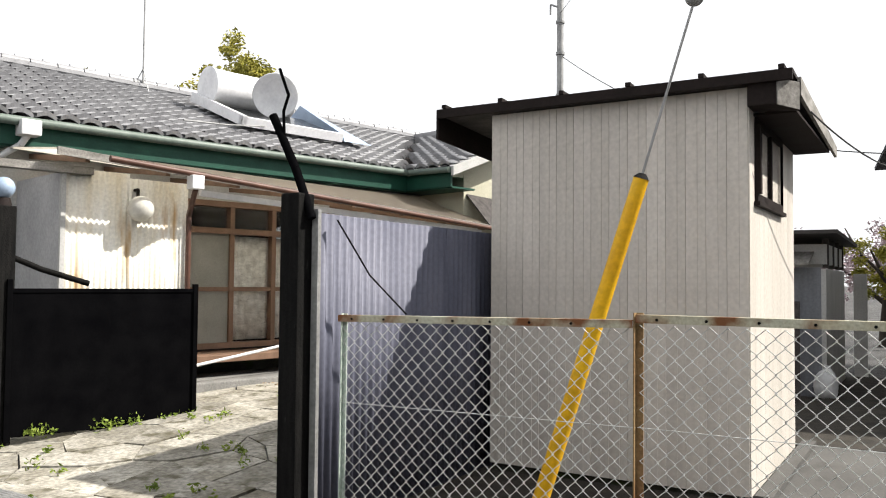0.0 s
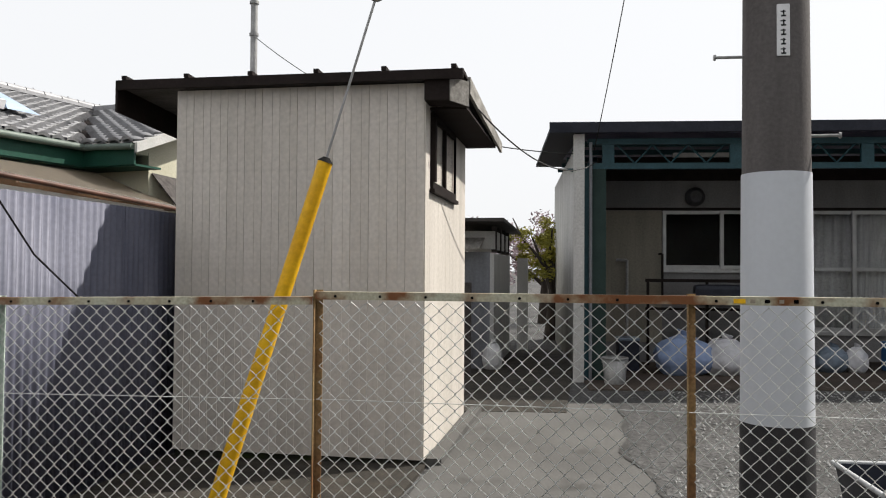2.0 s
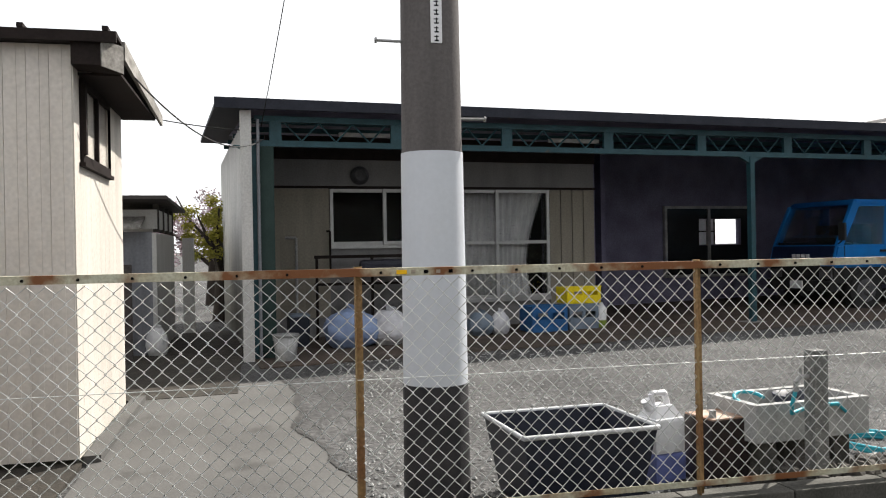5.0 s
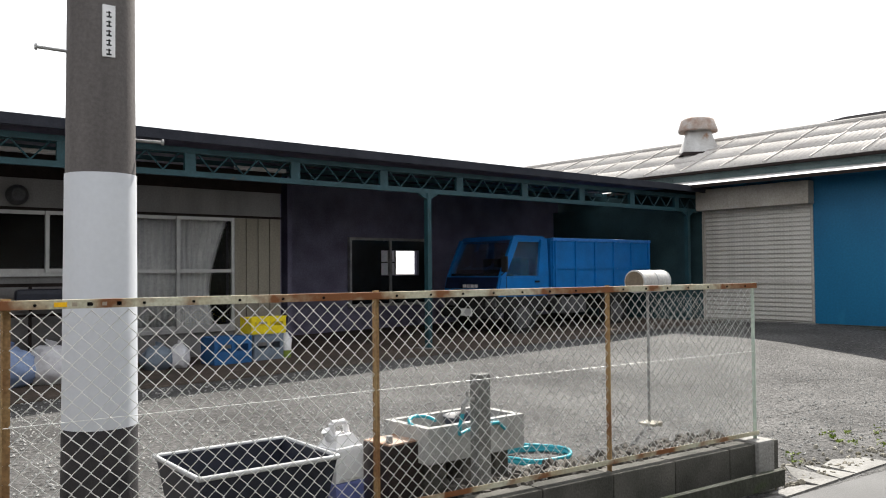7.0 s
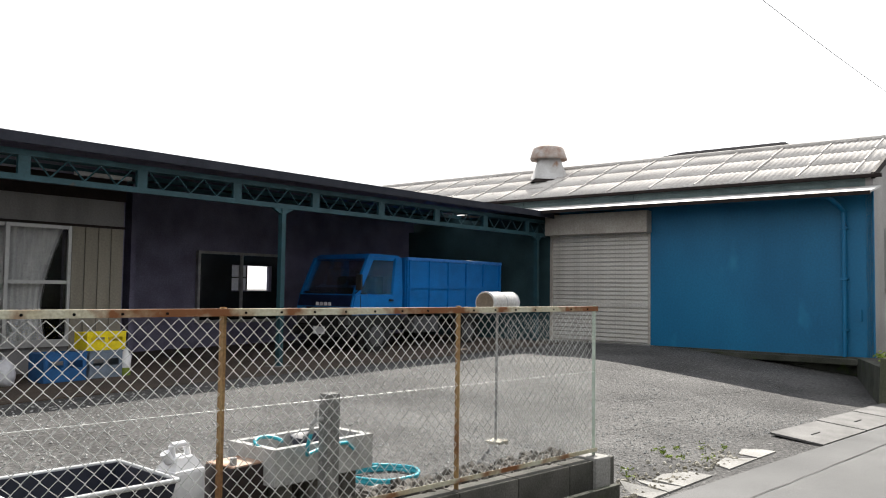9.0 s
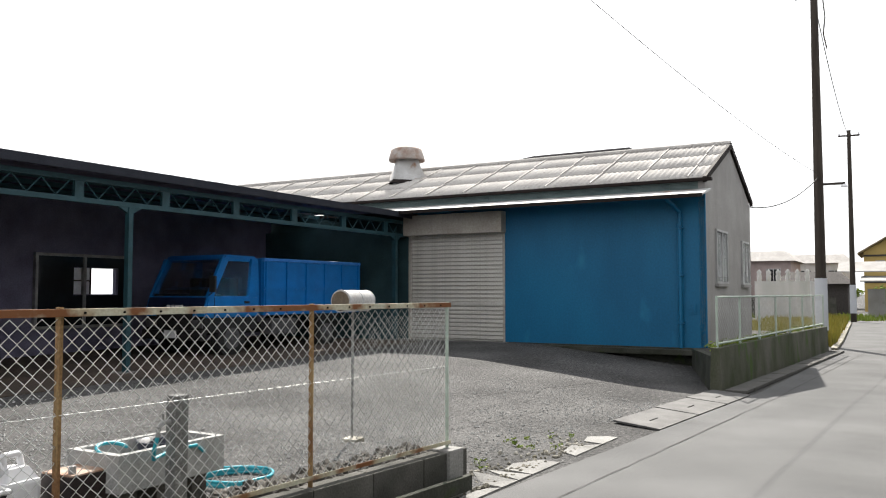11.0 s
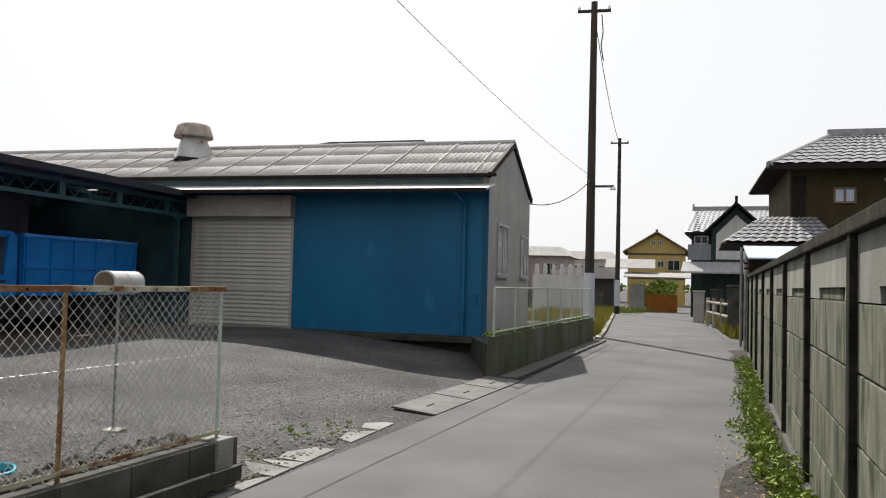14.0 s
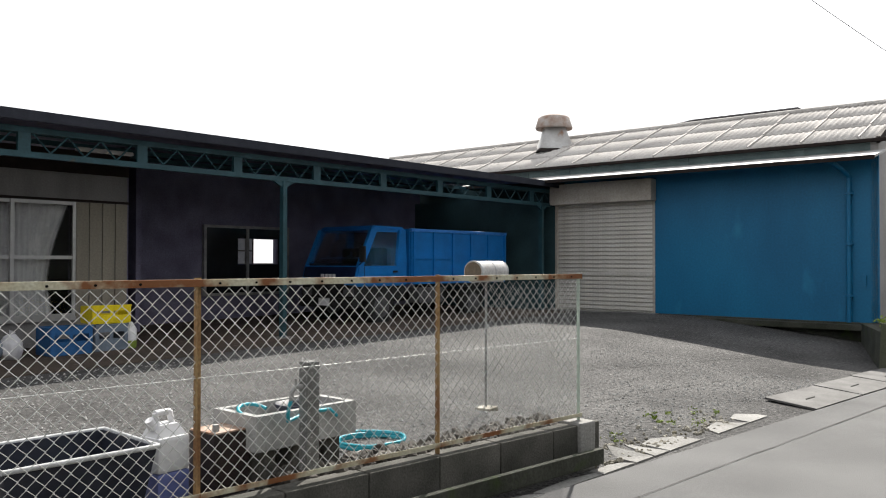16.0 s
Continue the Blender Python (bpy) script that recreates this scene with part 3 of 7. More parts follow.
    part("side_fascia", hexa(bmesh.new(), [(x0 - 0.02, -0.1, 2.93), (x0, -0.1, 2.93), (x0, 2.5, 2.78), (x0 - 0.02, 2.5, 2.78)], [(x0 - 0.02, -0.1, 3.17), (x0, -0.1, 3.17), (x0, 2.5, 3.02), (x0 - 0.02, 2.5, 3.02)]), M["darkmetal"], s)
    # shaded front of the box is coloured dark, its sunlit end board pale
    part("beam_end", hexa(bmesh.new(), [(W + 0.012, -0.09, 2.95), (x1 - 0.1, -0.09, 2.95), (x1 + 0.01, 0.05, 2.93), (x1 + 0.01, 0.14, 2.93), (W + 0.012, 0.14, 2.95)], [(W + 0.012, -0.09, 3.113), (x1 - 0.1, -0.09, 3.113), (x1 + 0.01, 0.05, 3.105), (x1 + 0.01, 0.14, 3.105), (W + 0.012, 0.14, 3.113)]), M["darkmetal"], s, "boxed eave end, dark with shade in its colour")
    part("end_board", hexa(bmesh.new(), [(x1 - 0.105, -0.096, 2.94), (x1 - 0.097, -0.104, 2.94), (x1 + 0.022, 0.044, 2.92), (x1 + 0.014, 0.05, 2.92)], [(x1 - 0.105, -0.096, 3.12), (x1 - 0.097, -0.104, 3.12), (x1 + 0.022, 0.044, 3.11), (x1 + 0.014, 0.05, 3.11)]), M["barge"], s, "grey weathered end board set at an angle")
    part("eave_box", bx(W, 0.15, 2.925, x1 - 0.01, 2.2, 2.945), M["darkmetal"], s)


def glass_mat():
    m = bpy.data.materials.new("window_glass")
    m.use_nodes = True
    n, l = m.node_tree.nodes, m.node_tree.links
    b = n["Principled BSDF"]
    b.inputs["Base Color"].default_value = (0.9, 0.93, 0.92, 1)
    b.inputs["Roughness"].default_value = 0.02
    b.inputs["Transmission Weight"].default_value = 1.0
    b.inputs["IOR"].default_value = 1.45
    t = n.new("ShaderNodeBsdfTransparent")
    mx = n.new("ShaderNodeMixShader")
    mx.inputs[0].default_value = 0.7
    l.new(b.outputs[0], mx.inputs[1])
    l.new(t.outputs[0], mx.inputs[2])
    l.new(mx.outputs[0], n["Material Output"].inputs["Surface"])
    return m


M["glass"] = glass_mat()
shed()

# ---- corrugated sheet fence and gate post ----
cf = thing("corrugated_fence", pose(-3.42, 3.86, 0, 0, 0, 90), "tall galvanised corrugated sheet fence, half in shade", "fence")
for k in range(5):
    part("sheet", wave(bmesh.new(), k * 0.78, k * 0.78 + 0.79, 0.1, 2.14 - 0.002 * k, 0.076, 0.013, y=0.004 * (k % 2)), M["corr"], cf)
part("edge_strip", bx(-0.03, -0.02, 0.05, 0.0, 0.03, 2.16), M["steel"], cf)
part("top_rail", bx(0.0, 0.02, 2.1, 3.9, 0.06, 2.14), M["darkmetal"], cf)
for k in range(3):
    part("post", bx(0.1 + 1.8 * k, 0.03, 0.0, 0.18 + 1.8 * k, 0.11, 2.08), M["blackwood"], cf)

# ---- yard shelter ----
CP = pose(-0.03, 10.8, 0, 0, 0, 5.0)
def on(m, x=0, y=0, z=0):
    return m @ Matrix.Translation((x, y, z))


def fr(x0, z0, x1, z1, t=0.05, mid=True, rail=None, y=2.25):
    b = bmesh.new()
    box(b, x0, y - 0.07, z0, x1, y + 0.03, z0 + t)
    box(b, x0, y - 0.07, z1 - t, x1, y + 0.03, z1)
    box(b, x0, y - 0.07, z0 + t, x0 + t, y + 0.03, z1 - t)
    box(b, x1 - t, y - 0.07, z0 + t, x1, y + 0.03, z1 - t)
    n = mid if mid is not True else 2
    for k in range(1, n):
        xm = x0 + (x1 - x0) * k / n
        box(b, xm - 0.03, y - 0.065, z0 + t, xm + 0.03, y + 0.02, z1 - t)
    if rail:
        box(b, x0 + t, y - 0.062, rail - 0.025, x1 - t, y + 0.018, rail + 0.025)
    return b


def shelter():
    s = thing("open_shelter", CP, "long open-fronted shelter with dark roof and teal steel frame", "shelter")
    L, D = 16.6, 7.0
    def rz(y):
        return 3.55 + 0.4 * (y + 0.12) / (D + 0.12)
    def sheet(x0, y0, x1, y1, dz=0.0, t=0.06):
        return hexa(bmesh.new(), [(x0, y0, rz(y0) + dz), (x1, y0, rz(y0) + dz), (x1, y1, rz(y1) + dz), (x0, y1, rz(y1) + dz)], [(x0, y0, rz(y0) + dz + t), (x1, y0, rz(y0) + dz + t), (x1, y1, rz(y1) + dz + t), (x0, y1, rz(y1) + dz + t)])
    for x0, y0, x1, y1 in ((-0.45, -0.12, 15.1, D), (15.1, -0.12, L, 1.25), (15.1, 3.2, L, D), (15.9, 1.25, 16.0, 3.2)):
        part("roof", sheet(x0, y0, x1, y1), M["roofsheet"], s, "dark sheet metal roof")
    part("roof_edge", bx(-0.47, -0.15, 3.5, L, -0.12, 3.64), M["roofsheet"], s)
    part("beam_bottom", bx(0.05, 0.12, 3.05, L - 0.3, 0.2, 3.13), M["teal"], s)
    part("beam_top", bx(0.05, 0.12, 3.38, L - 0.3, 0.2, 3.46), M["teal"], s)
    for i in range(10):
        x = 0.25 + i * 1.68
        part("web_plate", bx(x, 0.13, 3.13, x + 0.16, 0.19, 3.38), M["teal"], s)
        b = bmesh.new()
        for k in range(6):
            xa = x + 0.2 + k * 0.235
            tube(b, (xa, 0.16, 3.13 if k % 2 else 3.38), (xa + 0.235, 0.16, 3.38 if k % 2 else 3.13), 0.012, 0.012, 6)
        part("lattice", b, M["teal"], s)
    for i in range(5):
        y = 0.9 + i * 1.4
        part("purlin", bx(0.0, y, 3.42 + y * 0.055, L - 0.2, y + 0.06, 3.5 + y * 0.055), M["teal"], s)
    for x, w in ((0.02, 0.1), (8.0, 0.085), (15.9, 0.1)):
        b = bx(x - w / 2, 0.11, 0.1, x + w / 2, 0.21, 3.06)
        hexa(b, [(x - w / 2, 0.13, 2.95), (x + w / 2, 0.13, 2.95), (x + w / 2, 0.19, 2.95), (x - w / 2, 0.19, 2.95)], [(x - 0.25, 0.13, 3.06), (x + 0.25, 0.13, 3.06), (x + 0.25, 0.19, 3.06), (x - 0.25, 0.19, 3.06)])
        part("column", b, M["teal"], s, "teal painted steel column")
    part("corner_board", bx(0.075, 0.125, 0.1, 0.3, 0.2, 3.05), M["darkgreen"], s)
    part("column_base", bx(7.82, 0.0, 0.15, 8.18, 0.34, 0.36, bevel=0.01), M["concrete"], s)
    # walls
    side = wave(bmesh.new(), 0, 7.0, 0.12, 3.5, 0.3, 0.012)
    part("side_wall", side, M["white"], s, "white sheet side wall", m=pose(-0.03, 0, 0, 0, 0, 90))
    part("edge_post", bx(-0.14, -0.02, 0.1, 0.0, 0.1, 3.5), M["white"], s)
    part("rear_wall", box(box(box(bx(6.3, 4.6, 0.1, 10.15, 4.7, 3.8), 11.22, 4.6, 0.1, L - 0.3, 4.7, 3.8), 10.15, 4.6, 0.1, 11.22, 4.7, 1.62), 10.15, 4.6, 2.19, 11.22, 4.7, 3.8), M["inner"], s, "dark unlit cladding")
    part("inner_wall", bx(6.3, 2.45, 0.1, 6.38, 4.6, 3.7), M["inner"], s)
    part("end_wall", bx(L - 0.5, 0.3, 0.1, L - 0.42, 4.7, 3.3), M["enddark"], s, "end wall in dark green, shelter shade in its colour")
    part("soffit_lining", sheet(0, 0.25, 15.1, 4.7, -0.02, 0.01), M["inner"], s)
    # workshop window at the rear
    w3 = part("rear_window", bx(9.22, 4.5, 0.9, 11.55, 4.59, 0.96), M["steel"], s, "steel framed rear workshop window")
    part("rail", bx(9.22, 4.5, 2.42, 11.55, 4.59, 2.48), M["steel"], w3)
    for x in (9.22, 10.34, 11.49):
        part("stile", bx(x, 4.5, 0.96, x + 0.06, 4.59, 2.42), M["steel"], w3)
    # opaque dark panes: the unlit view is coloured into the glass
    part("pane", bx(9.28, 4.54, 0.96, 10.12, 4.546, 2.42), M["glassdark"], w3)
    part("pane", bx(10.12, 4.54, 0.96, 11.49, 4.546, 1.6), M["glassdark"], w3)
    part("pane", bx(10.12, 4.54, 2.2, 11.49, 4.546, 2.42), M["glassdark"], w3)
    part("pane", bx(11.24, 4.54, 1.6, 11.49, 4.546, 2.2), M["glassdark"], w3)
    part("frosted_pane", bx(10.15, 4.62, 1.62, 10.56, 4.63, 2.19), M["frost"], w3, "frosted glass with bars")
    part("glazing_bar", bx(10.15, 4.6, 1.9, 10.56, 4.615, 1.925), M["darkmetal"], w3)
    part("glazing_bar", bx(10.56, 4.6, 1.62, 10.59, 4.64, 2.19), M["darkmetal"], w3)
    part("drain_pipe", run(bmesh.new(), [(0.09, 0.07, 0.15), (0.09, 0.07, 3.4)], 0.022, 10), M["corrgrey"], s)
    for x in (1.4, 4.9):
        part("strip_light", bx(x, 1.2, 3.36, x + 0.9, 1.3, 3.42, bevel=0.01), M["plastwhite"], s)
    part("mesh_panel", bx(6.98, 3.3, 0.2, 7.08, 4.6, 3.6), M["inner"], s)


shelter()


def house_front():
    s = thing("house_front", on(CP, 0.3), "white house front with sliding windows under the shelter", "house front")
    # house front under the shelter
    y = 2.25
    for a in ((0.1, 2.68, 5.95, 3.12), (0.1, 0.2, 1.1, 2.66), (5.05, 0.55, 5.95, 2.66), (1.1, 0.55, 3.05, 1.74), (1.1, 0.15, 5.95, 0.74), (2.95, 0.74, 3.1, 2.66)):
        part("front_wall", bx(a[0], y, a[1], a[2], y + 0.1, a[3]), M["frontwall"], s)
    part("lintel_strip", bx(0.1, y - 0.02, 2.65, 5.97, y - 0.002, 2.69), M["darkmetal"], s)
    # strip under the roof coloured near black for the shade there
    part("top_strip", bx(0.1, y - 0.02, 3.12, 5.97, y + 0.08, 3.5), M["darkmetal"], s)
    bd = None
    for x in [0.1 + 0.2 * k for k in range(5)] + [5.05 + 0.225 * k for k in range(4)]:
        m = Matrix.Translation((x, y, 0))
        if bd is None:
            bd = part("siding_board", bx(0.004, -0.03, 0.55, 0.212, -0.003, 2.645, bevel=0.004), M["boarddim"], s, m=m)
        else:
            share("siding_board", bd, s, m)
    def sash(x0, z0, x1, z1, yy, owner, rail=None):
        """One sliding leaf: two stiles, rails and its glass."""
        for xa in (x0, x1 - 0.055):
            part("stile", bx(xa, yy - 0.02, z0, xa + 0.055, yy + 0.02, z1, bevel=0.004), M["alu"], owner)
        for za in [z0, z1 - 0.055] + ([rail] if rail else []):
            part("rail", bx(x0 + 0.055, yy - 0.018, za, x1 - 0.055, yy + 0.018, za + 0.055), M["alu"], owner)
        part("pane", bx(x0 + 0.055, yy - 0.003, z0 + 0.055, x1 - 0.055, yy + 0.003, z1 - 0.055), M["glass"], owner)
    w1 = part("window", bx(1.1, y - 0.06, 1.66, 2.98, y + 0.0, 1.72), M["alu"], s, "sliding aluminium window")
    sash(1.12, 1.72, 2.06, 2.64, y - 0.03, w1)
    sash(2.0, 1.72, 2.96, 2.64, y - 0.075, w1)
    w2 = part("sliding_door", bx(3.1, y - 0.08, 0.7, 5.04, y + 0.02, 0.76), M["alu"], s, "tall sliding glass doors with curtains")
    sash(3.12, 0.76, 4.06, 2.64, y - 0.03, w2, 1.7)
    sash(4.0, 0.76, 5.02, 2.64, y - 0.075, w2, 1.7)
    part("curtain", wave(bmesh.new(), 3.16, 4.1, 0.8, 2.6, 0.13, 0.022, y=y + 0.09), M["curtain"], w2, "grey drawn curtain")
    drape = bmesh.new()
    rows = []
    for j in range(13):
        u = j / 12
        z = 2.6 - 1.8 * u
        wide = 0.86 - 0.34 * math.sin(math.pi * min(1, u * 1.25) / 2) + (0.1 * (u - 0.7) / 0.3 if u > 0.7 else 0)
        rows.append([drape.verts.new((4.1 + wide * k / 40, y + 0.09 + 0.02 * math.sin(k * 0.95), z)) for k in range(41)])
    for p, q in zip(rows, rows[1:]):
        for k in range(40):
            drape.faces.new((q[k], q[k + 1], p[k + 1], p[k])).smooth = True
    part("curtain", drape, M["curtain"], w2, "grey curtain gathered to one side")
    # dark sheet stands for the unlit room behind the windows
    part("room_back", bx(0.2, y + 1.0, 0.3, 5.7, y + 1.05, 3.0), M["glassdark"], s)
    # lamp and pipes
    vent = lathe(bmesh.new(), (0, 0, 0), [(0.13, -0.09), (0.15, -0.04), (0.15, 0.03), (0.09, 0.1)], 20)
    part("extractor_hood", vent, M["rimdark"], s, m=pose(1.62, 2.2, 2.86, 90))
    pipe = run(bmesh.new(), [(0.55, 2.1, 0.6), (0.55, 2.1, 1.85), (0.38, 2.1, 1.85)], 0.022, 8)
    part("pipe", pipe, M["steel"], s)
    part("pipe", run(bmesh.new(), [(1.1, 2.12, 1.2), (1.1, 2.12, 1.95), (1.04, 2.12, 1.95)], 0.018, 8), M["darkmetal"], s)


house_front()

# ---- blue workshop ----
BB = pose(17.0, 5.05, 0, 0, 0, 5.0)


def workshop():
    s = thing("workshop", BB, "blue sheet-clad workshop with grey corrugated slate roof", "workshop")
    V = 15.6          # length along the yard
    U = 5.3           # width along the lane
    part("facade_wall", bx(0, 0, 0.5, 0.12, 4.62, 3.78), M["bluewall"], s, "deep blue painted sheet wall")
    # facade continues here, its blue swapped for a shade-darkened colour
    part("sheltered_wall", bx(0, 7.32, 0.5, 0.12, V, 3.78), M["enddark"], s, "workshop sheet wall, dark green with the shelter's shade in its colour")
    part("lintel_wall", bx(0, 4.62, 3.1, 0.12, 7.32, 3.78), M["bluewall"], s)
    part("band_wall", bx(0.02, 0.0, 3.78, 0.14, V, 4.12), M["teal2"], s, "grey green upper band")
    for k in range(24):
        part("band_rib", bx(0.008, 0.1 + k * 0.62, 3.8, 0.02, 0.14 + k * 0.62, 4.1), M["teal2"], s)
    part("gable_wall", hexa(bmesh.new(), [(0, -0.02, 0.5), (U, -0.02, 0.5), (U, -0.02, 3.95), (U / 2, -0.02, 5.1), (0, -0.02, 4.05)], [(0, 0.12, 0.5), (U, 0.12, 0.5), (U, 0.12, 3.95), (U / 2, 0.12, 5.1), (0, 0.12, 4.05)]), M["plaster"], s, "rough grey rendered gable")
    part("back_wall", bx(U - 0.12, 0, 0.4, U, V, 3.95), M["plaster"], s)
    part("far_wall", bx(0, V - 0.1, 0.4, U, V, 4.0), M["plaster"], s)
    part("foundation", bx(-0.1, -0.06, -0.1, U + 0.05, V, 0.5, bevel=0.01), M["concrete_dark"], s, "dark damp concrete base")
    part("plinth_ledge", bx(-0.35, -0.1, 0.36, -0.1, 4.7, 0.47, bevel=0.01), M["concrete_dark"], s)
    # two slopes of corrugated slate laid in courses
    e0, rz, ov = -0.12, 5.2, -0.06
    n = 3
    for side in (0, 1):
        for c in range(n):
            b = bmesh.new()
            ua, ub = c / n, (c + 1) / n + 0.03
            segs = int((V - ov) / 0.13) * 4
            rows = []
            for t in (ua, ub):
                row = []
                for k in range(segs + 1):
                    v = ov + (V - ov + 0.2) * k / segs
                    u = e0 + (U / 2 - e0) * min(t, 1)
                    z = 4.05 + (rz - 4.05) * min(t, 1) + 0.011 * math.sin(2 * math.pi * v / 0.13) + (0.0 if t == ub else 0.02)
                    if side:
                        u = U - u
                    row.append(b.verts.new((u, v, z)))
                rows.append(row)
            low = [[b.verts.new(q.co - Vector((0, 0, 0.02))) for q in r] for r in rows]
            for k in range(segs):
                f = b.faces.new((rows[0][k], rows[1][k], rows[1][k + 1], rows[0][k + 1]))
                f.smooth = True
                f = b.faces.new((low[0][k + 1], low[1][k + 1], low[1][k], low[0][k]))
                f.smooth = True
                b.faces.new((rows[0][k + 1], low[0][k + 1], low[0][k], rows[0][k]))
            part("roof_course", b, M["slate"], s, "weathered grey corrugated fibre slate")
            for k in range(15):
                v = ov + 0.35 + k * 1.08
                t0, t1 = ua + 0.01, min(ub, 1) - 0.01
                def at(t, dv, dz):
                    u = e0 + (U / 2 - e0) * t
                    return ((U - u) if side else u, v + dv, 4.05 + (rz - 4.05) * t + dz)
                hb = hexa(bmesh.new(), [at(t0, 0, 0.0), at(t1, 0, 0.0), at(t1, 0.035, 0.0), at(t0, 0.035, 0.0)], [at(t0, 0, 0.055), at(t1, 0, 0.03), at(t1, 0.035, 0.03), at(t0, 0.035, 0.055)])
                part("lap_joint", hb, M["slate"], s)
    part("ridge_cap", tube(bmesh.new(), (U / 2, ov, rz + 0.01), (U / 2, V + 0.2, rz + 0.01), 0.07, 0.07, 10), M["slate"], s)
    for side in (0, 1):
        u0, u1 = (e0, U / 2) if not side else (U - e0, U / 2)
        part("verge", hexa(bmesh.new(), [(u0, ov - 0.02, 3.95), (u1, ov - 0.02, 5.08), (u1, ov + 0.05, 5.08), (u0, ov + 0.05, 3.95)], [(u0, ov - 0.02, 4.08), (u1, ov - 0.02, 5.22), (u1, ov + 0.05, 5.22), (u0, ov + 0.05, 4.08)]), M["darkmetal"], s)
    part("eave_gutter", bx(e0 - 0.06, -0.2, 3.98, e0 + 0.03, V, 4.05, bevel=0.01), M["darkmetal"], s)
    # pent canopy over the facade
    can = hexa(bmesh.new(), [(-0.85, -0.15, 3.6), (0.02, -0.15, 3.8), (0.02, 9.8, 3.8), (-0.85, 9.8, 3.6)], [(-0.85, -0.15, 3.64), (0.02, -0.15, 3.84), (0.02, 9.8, 3.84), (-0.85, 9.8, 3.64)])
    part("canopy", can, M["vent"], s, "thin pale sheet canopy")
    part("canopy_edge", bx(-0.87, -0.15, 3.57, -0.85, 9.8, 3.645), M["darkmetal"], s)
    # shutter
    sh = part("shutter", bx(0.05, 4.66, 0.5, 0.07, 7.28, 3.1), M["shutter"], s, "dirty pale roller shutter, closed")
    slat = None
    for k in range(26):
        m = Matrix.Translation((0.05, 4.68, 0.52 + k * 0.099))
        if slat is None:
            b = hexa(bmesh.new(), [(-0.004, 0, 0), (0.0, 0, 0), (0.0, 2.58, 0), (-0.004, 2.58, 0)], [(-0.026, 0, 0.03), (0, 0, 0.03), (0, 2.58, 0.03), (-0.026, 2.58, 0.03)])
            hexa(b, [(-0.026, 0, 0.03), (0, 0, 0.03), (0, 2.58, 0.03), (-0.026, 2.58, 0.03)], [(-0.02, 0, 0.085), (0, 0, 0.085), (0, 2.58, 0.085), (-0.02, 2.58, 0.085)])
            slat = part("slat", b, M["shutter"], sh, m=m)
        else:
            share("slat", slat, sh, m)
    part("bottom_bar", bx(0.01, 4.68, 1.36, 0.05, 7.26, 1.43), M["shutter"], sh)
    for v in (4.62, 7.26):
        part("guide_rail", bx(-0.02, v, 0.48, 0.1, v + 0.06, 3.12), M["shutbox"], sh)
    part("shutter_box", bx(-0.25, 4.6, 3.08, 0.02, 7.34, 3.58, bevel=0.012), M["shutbox"], s, "brown grey shutter housing")
    part("step", bx(-0.3, 4.5, 0.36, 0.0, 7.4, 0.5), M["concrete"], s)
    # downpipe
    part("downpipe", run(bmesh.new(), [(-0.75, 0.62, 3.58), (-0.4, 0.55, 3.48), (-0.08, 0.5, 3.35), (-0.08, 0.5, 0.5)], 0.045, 10), M["bluewall"], s)
    for z in (3.0, 2.0, 1.0):
        part("pipe_clip", bx(-0.135, 0.43, z, 0.0, 0.57, z + 0.04), M["bluewall"], s)
    part("trim", bx(-0.02, -0.03, 0.5, 0.02, 0.0, 3.8), M["bluewall"], s)
    part("meter_box", bx(-0.05, 0.2, 1.2, 0.0, 0.26, 1.42, bevel=0.005), M["bluewall"], s)
    # gable windows
    for u0, u1, z0, z1 in ((0.9, 2.1, 1.85, 3.05), (3.9, 4.9, 1.85, 2.95)):
        b = bmesh.new()
        box(b, u0, -0.07, z0, u1, 0.0, z0 + 0.05)
        box(b, u0, -0.07, z1 - 0.05, u1, 0.0, z1)
        for u in (u0, (u0 + u1) / 2 - 0.02, u1 - 0.05):
            box(b, u, -0.065, z0 + 0.05, u + 0.05, 0.0, z1 - 0.05)
        w = part("window", b, M["alu"], s)
        part("pane", bx(u0 + 0.05, -0.045, z0 + 0.05, u1 - 0.05, -0.038, z1 - 0.05), M["glass"], w)
        part("blind", bx(u0 + 0.05, -0.034, z0 + 0.05, u1 - 0.05, -0.028, z1 - 0.05), M["curtain"], w)
        part("sill", bx(u0 - 0.05, -0.1, z0 - 0.06, u1 + 0.05, -0.02, z0), M["plaster"], w)
    # roof ventilator
    v = part("roof_ventilator", bmesh.new(), M["vent"], s, "rust-capped conical roof ventilator")
    b = lathe(bmesh.new(), (1.95, 8.65, 4.9), [(0.68, -0.3), (0.6, 0.0), (0.39, 0.48), (0.39, 0.6)], 4)
    b.to_mesh(v.data)
    b.free()
    part("cap", lathe(bmesh.new(), (1.95, 8.65, 5.38), [(0.39, 0.06), (0.51, 0.0), (0.52, 0.06), (0.44, 0.32), (0.36, 0.38), (0.16, 0.43)], 14), M["ventcap"], v, "rusted cap")
    part("flashing", lathe(bmesh.new(), (1.95, 8.65, 4.7), [(0.8, 0.0), (0.68, 0.1)], 4), M["darkmetal"], v)


M["teal2"] = mat("grey_green_sheet", (0.14, 0.19, 0.19), (0.10, 0.14, 0.145), 0.6, 3, 0.5, 40, 0.1)
M["vent"] = mat("weathered_white_sheet", (0.5, 0.5, 0.5), (0.36, 0.35, 0.34), 0.6, 3, 0.5, 40, 0.1, spots=(0.26, 0.13, 0.07), spot_scale=3, spot_cut=0.62)
